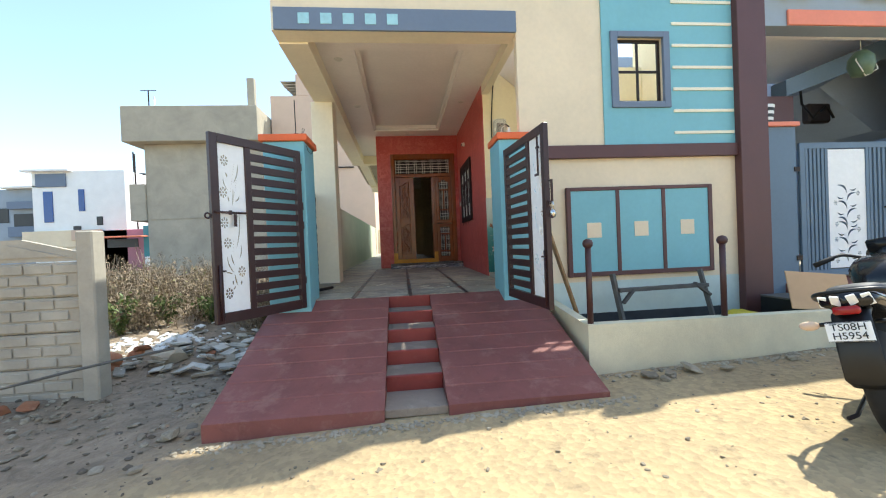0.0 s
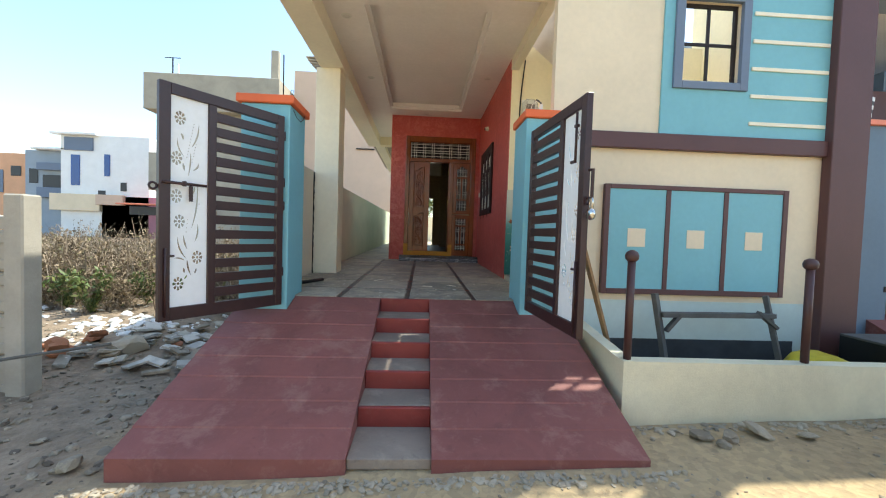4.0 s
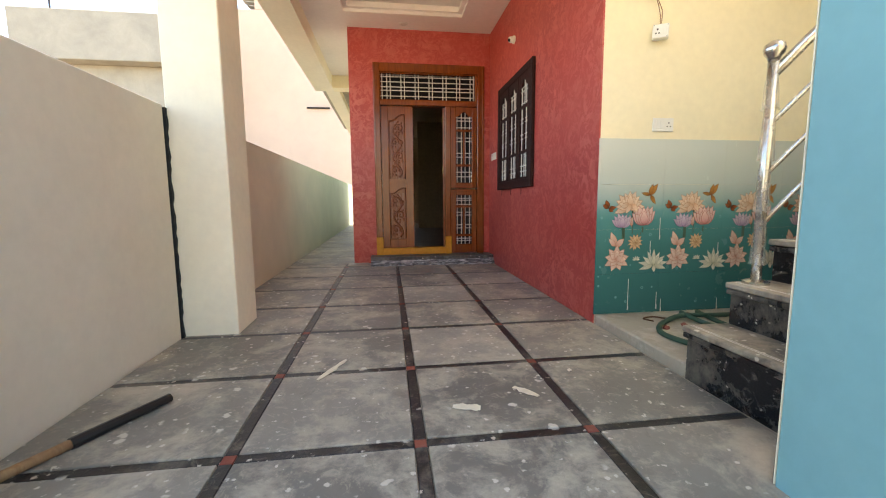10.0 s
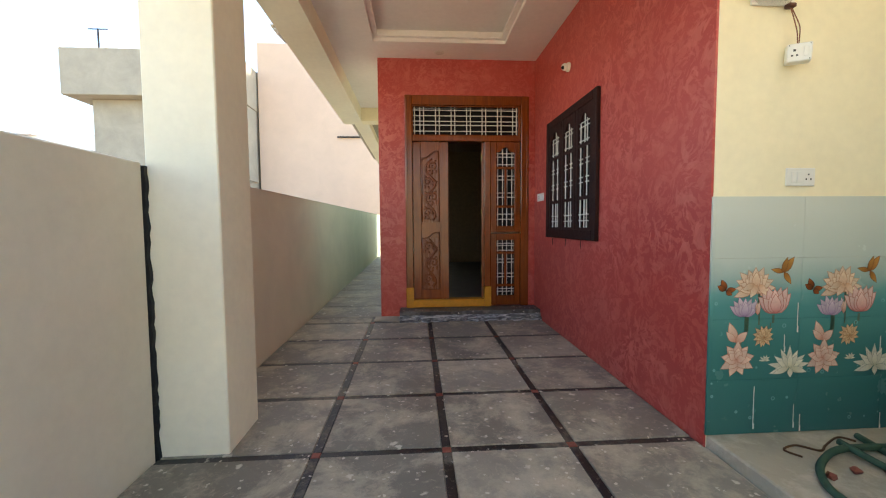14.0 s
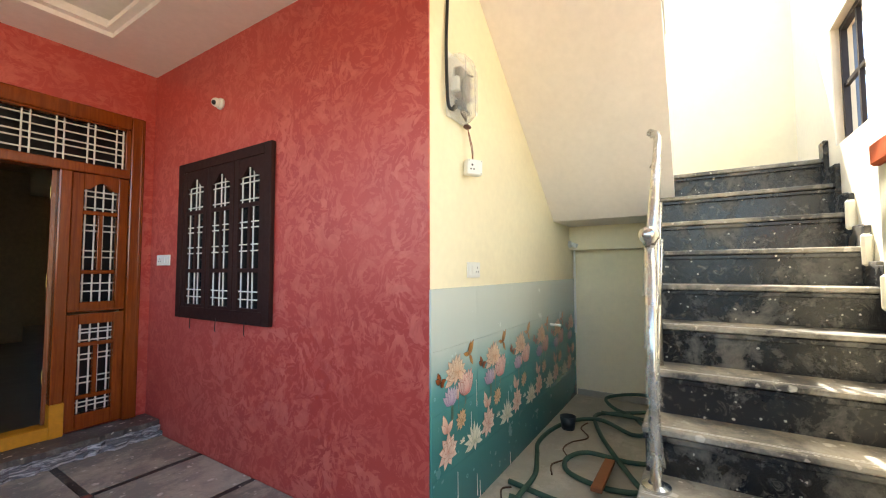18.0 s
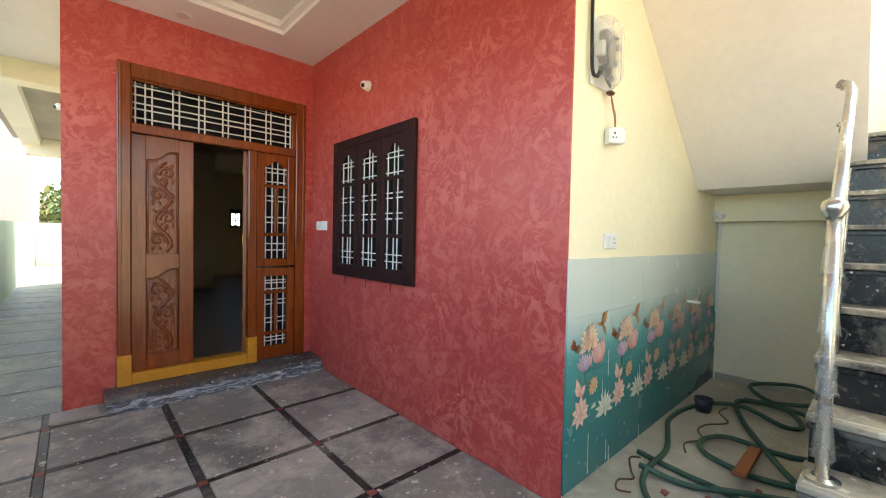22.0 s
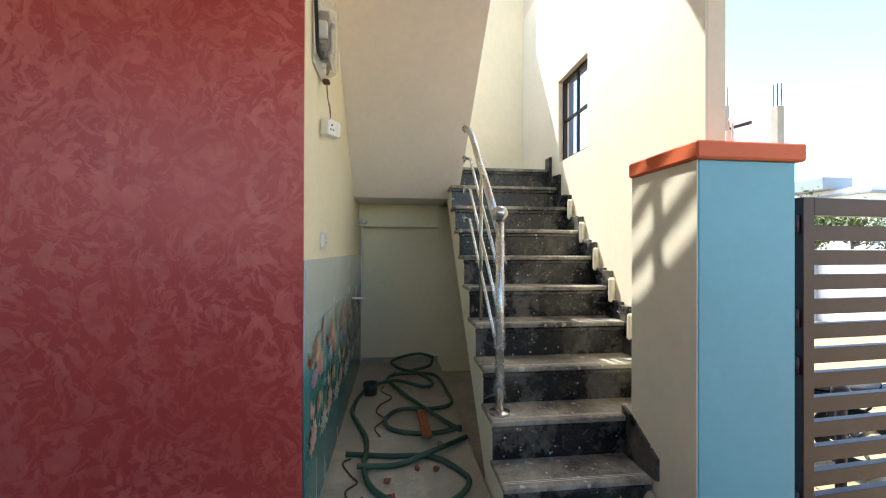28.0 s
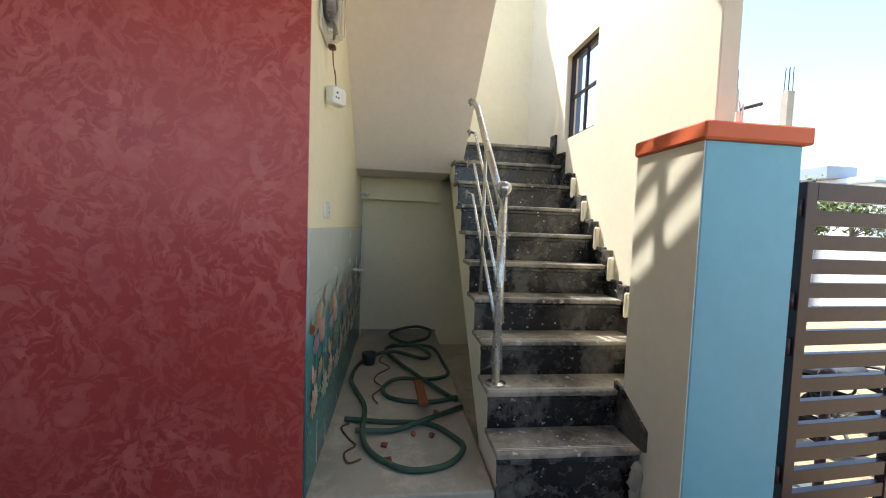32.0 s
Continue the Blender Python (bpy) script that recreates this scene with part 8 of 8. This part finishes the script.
for x, y, z0, z1 in ((15.0, -10.3, 0.2, 8.6), (19.0, -11.37, 0.2, 10.1)):
    part("column", boxes((x - 0.16, x + 0.16, y - 0.16, y + 0.16, z0, z1), bevel=0.01), CONCRETE, un)
    bm = bmesh.new()
    for dx, dy in ((-0.1, -0.1), (0.1, -0.1), (0.1, 0.1), (-0.1, 0.1)):
        tube(bm, [(x + dx, y + dy, z1), (x + dx * 0.9, y + dy * 0.9, z1 + 1.0)], 0.018, 5)
    part("bars", bm, IRON, un, "rusty reinforcing bars")
part("slab", boxes((14.7, 15.6, -11.3, -10.05, 6.75, 6.95), bevel=0.02), CONCRETE, un)
for k, (x, y) in enumerate(((19.0, -17.0), (21.0, -19.2), (17.6, -17.5))):
    rs = np.random.RandomState(40 + k)
    t = thing("street_tree", (x, y, 0.3), "small sparse green tree across the street", "tree", "street trees")
    bm = tube(bmesh.new(), [(x, y, 0.2), (x + 0.1, y, 3.2)], [0.12, 0.06], 8)
    lv, lf = [], []
    for j in range(12):
        e = Vector((x + rs.normal(0, 0.7), y + rs.normal(0, 0.7), 3.9 + rs.normal(0, 0.6)))
        tube(bm, [Vector((x + 0.08, y, 2.6)), e], [0.04, 0.012], 5)
        for q in range(70):
            c = e + Vector(rs.normal(0, 0.3, 3))
            u, v = Vector(rs.normal(0, 0.08, 3)), Vector(rs.normal(0, 0.045, 3))
            i = len(lv)
            lv += [tuple(c - u), tuple(c + v), tuple(c + u), tuple(c - v)]
            lf.append((i, i + 1, i + 2, i + 3))
    part("trunk", bm, GREYWOOD, t)
    me = bpy.data.meshes.new("crown")
    me.from_pydata(lv, [], lf)
    mesh_part("crown", me, GREENLEAF, t, "green leaves")
# unseen house added behind the walker, only for glints and bounced light
far_house("unseen_bounce_house", -9.0, 4.5, -14.0, -9.0, 5.5, BUFF, "unseen buff house added across the street for bounced light", [])

# ---- rubble, stones and litter on the ground ----
STONE = slab_mat("broken_stone", srgb(138, 126, 108), srgb(166, 154, 134), srgb(188, 176, 154), 0.5, 0.9, False)
DARKSTONE = slab_mat("dark_stone", srgb(98, 86, 72), srgb(118, 104, 88), srgb(150, 134, 112), 0.56, 0.9, False)
BRICKM = slab_mat("broken_brick", srgb(150, 96, 66), srgb(166, 112, 80), srgb(170, 140, 116), 0.55, 0.9, False)
PALESLAB = slab_mat("pale_slab_offcut", srgb(188, 182, 170), srgb(206, 200, 188), srgb(220, 214, 202), 0.5, 0.85, False)
LITTER = plain("white_plastic_litter", srgb(224, 222, 216), 0.5, 0, 0.9)


def rock_mesh(name, seed, flat):
    bm = bmesh.new()
    bmesh.ops.create_icosphere(bm, subdivisions=2, radius=1.0)
    for v in bm.verts:
        n = noise.noise(v.co * 1.3 + Vector((seed, 0, 0))) * 0.45 + noise.noise(v.co * 3 + Vector((0, seed, 0))) * 0.15
        v.co *= 1 + n
        for ax in range(3):
            v.co[ax] = max(-0.75, min(0.75, v.co[ax]))
        v.co.z *= flat
    me = bpy.data.meshes.new(name)
    bm.to_mesh(me)
    bm.free()
    return me


ROCKS = [rock_mesh("stone", k, f) for k, f in enumerate((0.5, 0.7, 0.35, 0.9, 0.25, 0.6))]


def pieces(name, label, category, spots, mat, seed, meshes=ROCKS):
    """Many loose pieces joined into one mesh of kind stuff."""
    rs = random.Random(seed)
    vs, fs = [], []
    for x, y, r in spots:
        me = meshes[rs.randrange(len(meshes))]
        m = pose(x, y, ground_height(x, y) + r * 0.12, rs.uniform(-25, 25), rs.uniform(-25, 25), rs.uniform(0, 360)) @ Matrix.Diagonal((r, r * rs.uniform(0.5, 1), r * rs.uniform(0.5, 0.9), 1))
        base = len(vs)
        vs += [tuple(m @ v.co) for v in me.vertices]
        fs += [tuple(base + i for i in p.vertices) for p in me.polygons]
    me = bpy.data.meshes.new(name)
    me.from_pydata(vs, [], fs)
    return tagged(mesh_part(name, me, mat), label, category, kind="stuff")


def blocked(x, y):
    return (-1.5 < x < 1.52 and y > 2.95) or (x > 1.45 and y > 3.45)


rs = random.Random(31)
spots = []
while len(spots) < 1500:
    x, y = rs.uniform(-5, 5.5), rs.uniform(-1.0, 4.0)
    if not blocked(x, y):
        spots.append((x, y, rs.choice((0.006, 0.008, 0.01, 0.012, 0.02))))
pieces("gravel", "loose gravel on the earth street", "gravel", spots, STONE, 1)
# loose edge along the foot of ramp and wall
spots = []
for k in range(420):
    x = rs.uniform(-1.6, 1.6)
    spots.append((x, 2.95 - abs(rs.gauss(0, 0.06)), rs.uniform(0.008, 0.028)))
for k in range(220):
    x = rs.uniform(1.55, 4.7)
    spots.append((x, 3.47 - abs(rs.gauss(0, 0.07)), rs.uniform(0.01, 0.035)))
pieces("gravel_edge", "crumbled mortar and gravel along the ramp foot", "gravel", spots, STONE, 2)
# rubble strip beside the ramp and on the plot
spots = [(rs.uniform(-5.2, -1.55), rs.uniform(3.0, 6.6), rs.choice((0.008, 0.012, 0.016, 0.022, 0.032, 0.045))) for k in range(1500)]
pieces("rubble", "grey stone rubble heaped beside the ramp", "rubble", spots, STONE, 3)
spots = [(rs.uniform(-4.8, -1.5), rs.uniform(1.6, 4.4), rs.choice((0.007, 0.01, 0.014, 0.02, 0.03))) for k in range(520)]
pieces("dark_rubble", "dark chips and dirt beside the wall", "rubble", spots, DARKSTONE, 4)
spots = [(-3.5 + rs.gauss(0, 0.7), 5.75 + rs.gauss(0, 0.42), rs.uniform(0.02, 0.09)) for k in range(210)]
pieces("litter", "white torn plastic litter among the rubble", "litter", spots, LITTER, 5, [rock_mesh("litter", 9, 0.3), rock_mesh("litter", 12, 0.5)])

# single larger pieces
def rock(name, x, y, r, mat, label, k, dz=0.0):
    m = pose(x, y, ground_height(x, y) + r * 0.3 + dz, 8 * (k % 3), -6 * (k % 4), 47 * k)
    me = ROCKS[k % 6].copy()
    me.transform(Matrix.Diagonal((r, r * 0.8, r * 0.62, 1)))
    t = new(name, me)
    me.materials.clear()
    me.materials.append(mat)
    t.matrix_basis = m
    return tagged(t, label, "stone", "loose stones")


for k, (x, y, r) in enumerate(((1.95, 3.30, 0.08), (2.12, 3.27, 0.07), (2.35, 3.32, 0.11), (2.02, 3.20, 0.05), (2.62, 3.26, 0.07), (3.3, 3.32, 0.06), (3.9, 3.35, 0.08), (-1.72, 3.1, 0.09), (-1.95, 2.75, 0.05), (-2.72, 4.95, 0.19), (-2.2, 4.7, 0.07), (-2.3, 5.0, 0.08), (-1.7, 2.7, 0.05))):
    rock("stone", x, y, r, STONE, "loose grey stone lying on the earth", k)
for k, (x, y, r) in enumerate(((-3.22, 4.78, 0.14), (-3.1, 4.62, 0.12), (-3.42, 4.9, 0.15), (-3.0, 4.95, 0.10), (-3.5, 4.7, 0.12), (-3.2, 5.15, 0.13), (-2.4, 5.2, 0.07), (-3.4, 3.75, 0.09), (-3.22, 3.82, 0.10), (-3.55, 3.70, 0.12))):
    rock("broken_brick", x, y, r, BRICKM, "broken brown brick by the plank wall", k + 2, 0.12 if k < 5 and k % 2 else 0.0)
# flat stone slabs dumped beside the gate
for k in range(64):
    x, y = -1.68 - 1.35 * rs.random() ** 1.3, 4.45 + 1.75 * rs.random()
    w, d = rs.uniform(0.04, 0.15), rs.uniform(0.03, 0.09)
    bm = boxes((-w, w, -d, d, -0.012, 0.012), bevel=0.003)
    for v in bm.verts:
        v.co.x *= rs.uniform(0.8, 1.1)
        v.co.y *= rs.uniform(0.8, 1.1)
    bm.transform(pose(x, y, ground_height(x, y) + 0.03 + 0.008 * (k % 5), rs.uniform(-14, 14), rs.uniform(-14, 14), rs.uniform(0, 180)))
    tagged(part("stone_slab", bm, (STONE, SLAB, PALESLAB)[k % 3]), "broken flat stone slab dumped beside the ramp", "stone slab", "dumped slabs")
# sticks by the plank wall
bw = thing("branch", (-2.9, 3.7, 0.6), "dry branch lying against the plank wall", "branch")
part("branch", tube(bmesh.new(), spline([(-3.9, 3.5, 0.5), (-3.2, 3.6, 0.62), (-2.6, 3.75, 0.72), (-2.1, 3.9, 0.78)]), [0.012] * 25, 6), GREYWOOD, bw)

# ---- paving pieces of the porch ----
P = 0.64
SW = 0.046
XJ = [0.01 + P * i for i in (-1, 0, 1)]
YJ = [5.25 + P * j for j in range(0, 7)]
unit = {}


def piece(name, x0, x1, y0, y1, mat, lift, th=0.012, parent=FLOOR):
    """A flat stone laid to the floor's fall, on shared mesh data where sizes repeat."""
    key = (name, round(x1 - x0, 3), round(y1 - y0, 3), mat.name)
    if key not in unit:
        w, d = (x1 - x0) / 2, (y1 - y0) / 2
        bm = boxes((-w, w, -d, d, -th, 0), bevel=0.0025)
        me = bpy.data.meshes.new(name)
        bm.to_mesh(me)
        bm.free()
        me.materials.append(mat)
        unit[key] = me
    ob = new(name, unit[key])
    cx, cy = (x0 + x1) / 2, (y0 + y1) / 2
    ob.parent = parent
    ob.matrix_basis = pose(cx, cy, floor_z(cy) + lift, math.degrees(math.atan(0.01)), 0, 0)
    return ob


random.seed(17)
xe = [XL + 0.004] + [v for j in XJ for v in (j - SW / 2, j + SW / 2)] + [XR - 0.004]
ye = [YG] + [v for j in YJ for v in (j - SW / 2, j + SW / 2)] + [YD - 0.004]
for i in range(0, len(xe), 2):
    for j in range(0, len(ye), 2):
        piece("slab", xe[i] + 0.002, xe[i + 1] - 0.002, ye[j] + 0.002, ye[j + 1] - 0.002, SLAB, random.uniform(-0.0015, 0.0015))
for i in range(1, len(xe) - 1, 2):
    for j in range(0, len(ye), 2):
        piece("strip", xe[i] + 0.001, xe[i + 1] - 0.001, ye[j], ye[j + 1], STRIP, -0.003)
for j in range(1, len(ye) - 1, 2):
    for i in range(0, len(xe), 2):
        piece("strip", xe[i], xe[i + 1], ye[j] + 0.001, ye[j + 1] - 0.001, STRIP, -0.003)
    for i in range(1, len(xe) - 1, 2):
        piece("inset", xe[i] + 0.001, xe[i + 1] - 0.001, ye[j] + 0.001, ye[j + 1] - 0.001, REDSQ, -0.002)
# side passage
k = 0
y = YD
while y < 21.0:
    piece("slab", XL + 0.004, -0.56, y + 0.003, y + P - 0.02, SLAB, 0.0)
    piece("strip", XL + 0.004, -0.56, y + P - 0.018, y + P, STRIP, -0.003)
    y += P
# drain cover near the red corner
dc = thing("drain_cover", (-0.42, 9.2, floor_z(9.2)), "square cement drain cover set in the floor", "drain cover")
part("cover", boxes((-0.62, -0.36, 9.12, 9.34, floor_z(9.2) + 0.001, floor_z(9.2) + 0.012), bevel=0.003), CEMENT, dc)


# flakes of dried paint lying on the slabs
FLAKE = plain("dried_paint", srgb(226, 218, 196), 0.6, 0, 0.9, 30, 0.001)


def flake(x0, y0, x1, y1, w, seed):
    rs_ = random.Random(seed)
    bm = bmesh.new()
    a, b = Vector((x0, y0)), Vector((x1, y1))
    d = (b - a).normalized()
    n = Vector((-d.y, d.x))
    left, right = [], []
    for i in range(7):
        f = i / 6
        c = a.lerp(b, f)
        q = w * (0.25 + 0.75 * math.sin(math.pi * (0.1 + 0.8 * f))) * rs_.uniform(0.6, 1.2) / 2
        left.append(tuple(c + n * q))
        right.append(tuple(c - n * q * rs_.uniform(0.6, 1.2)))
    prism(bm, left + right[::-1], 2, 0, 0.003)
    z = floor_z((y0 + y1) / 2) + 0.0035
    bm.transform(Matrix.Translation((0, 0, z)))
    tagged(part("paint_flake", bm, FLAKE), "cream flake of dried paint on the floor", "paint flake", "paint flakes")


flake(-0.435, 5.80, -0.325, 6.03, 0.035, 1)
flake(0.46, 5.60, 0.54, 5.50, 0.04, 2)
flake(0.16, 5.47, 0.27, 5.44, 0.06, 3)
flake(0.78, 5.72, 0.80, 5.745, 0.02, 4)
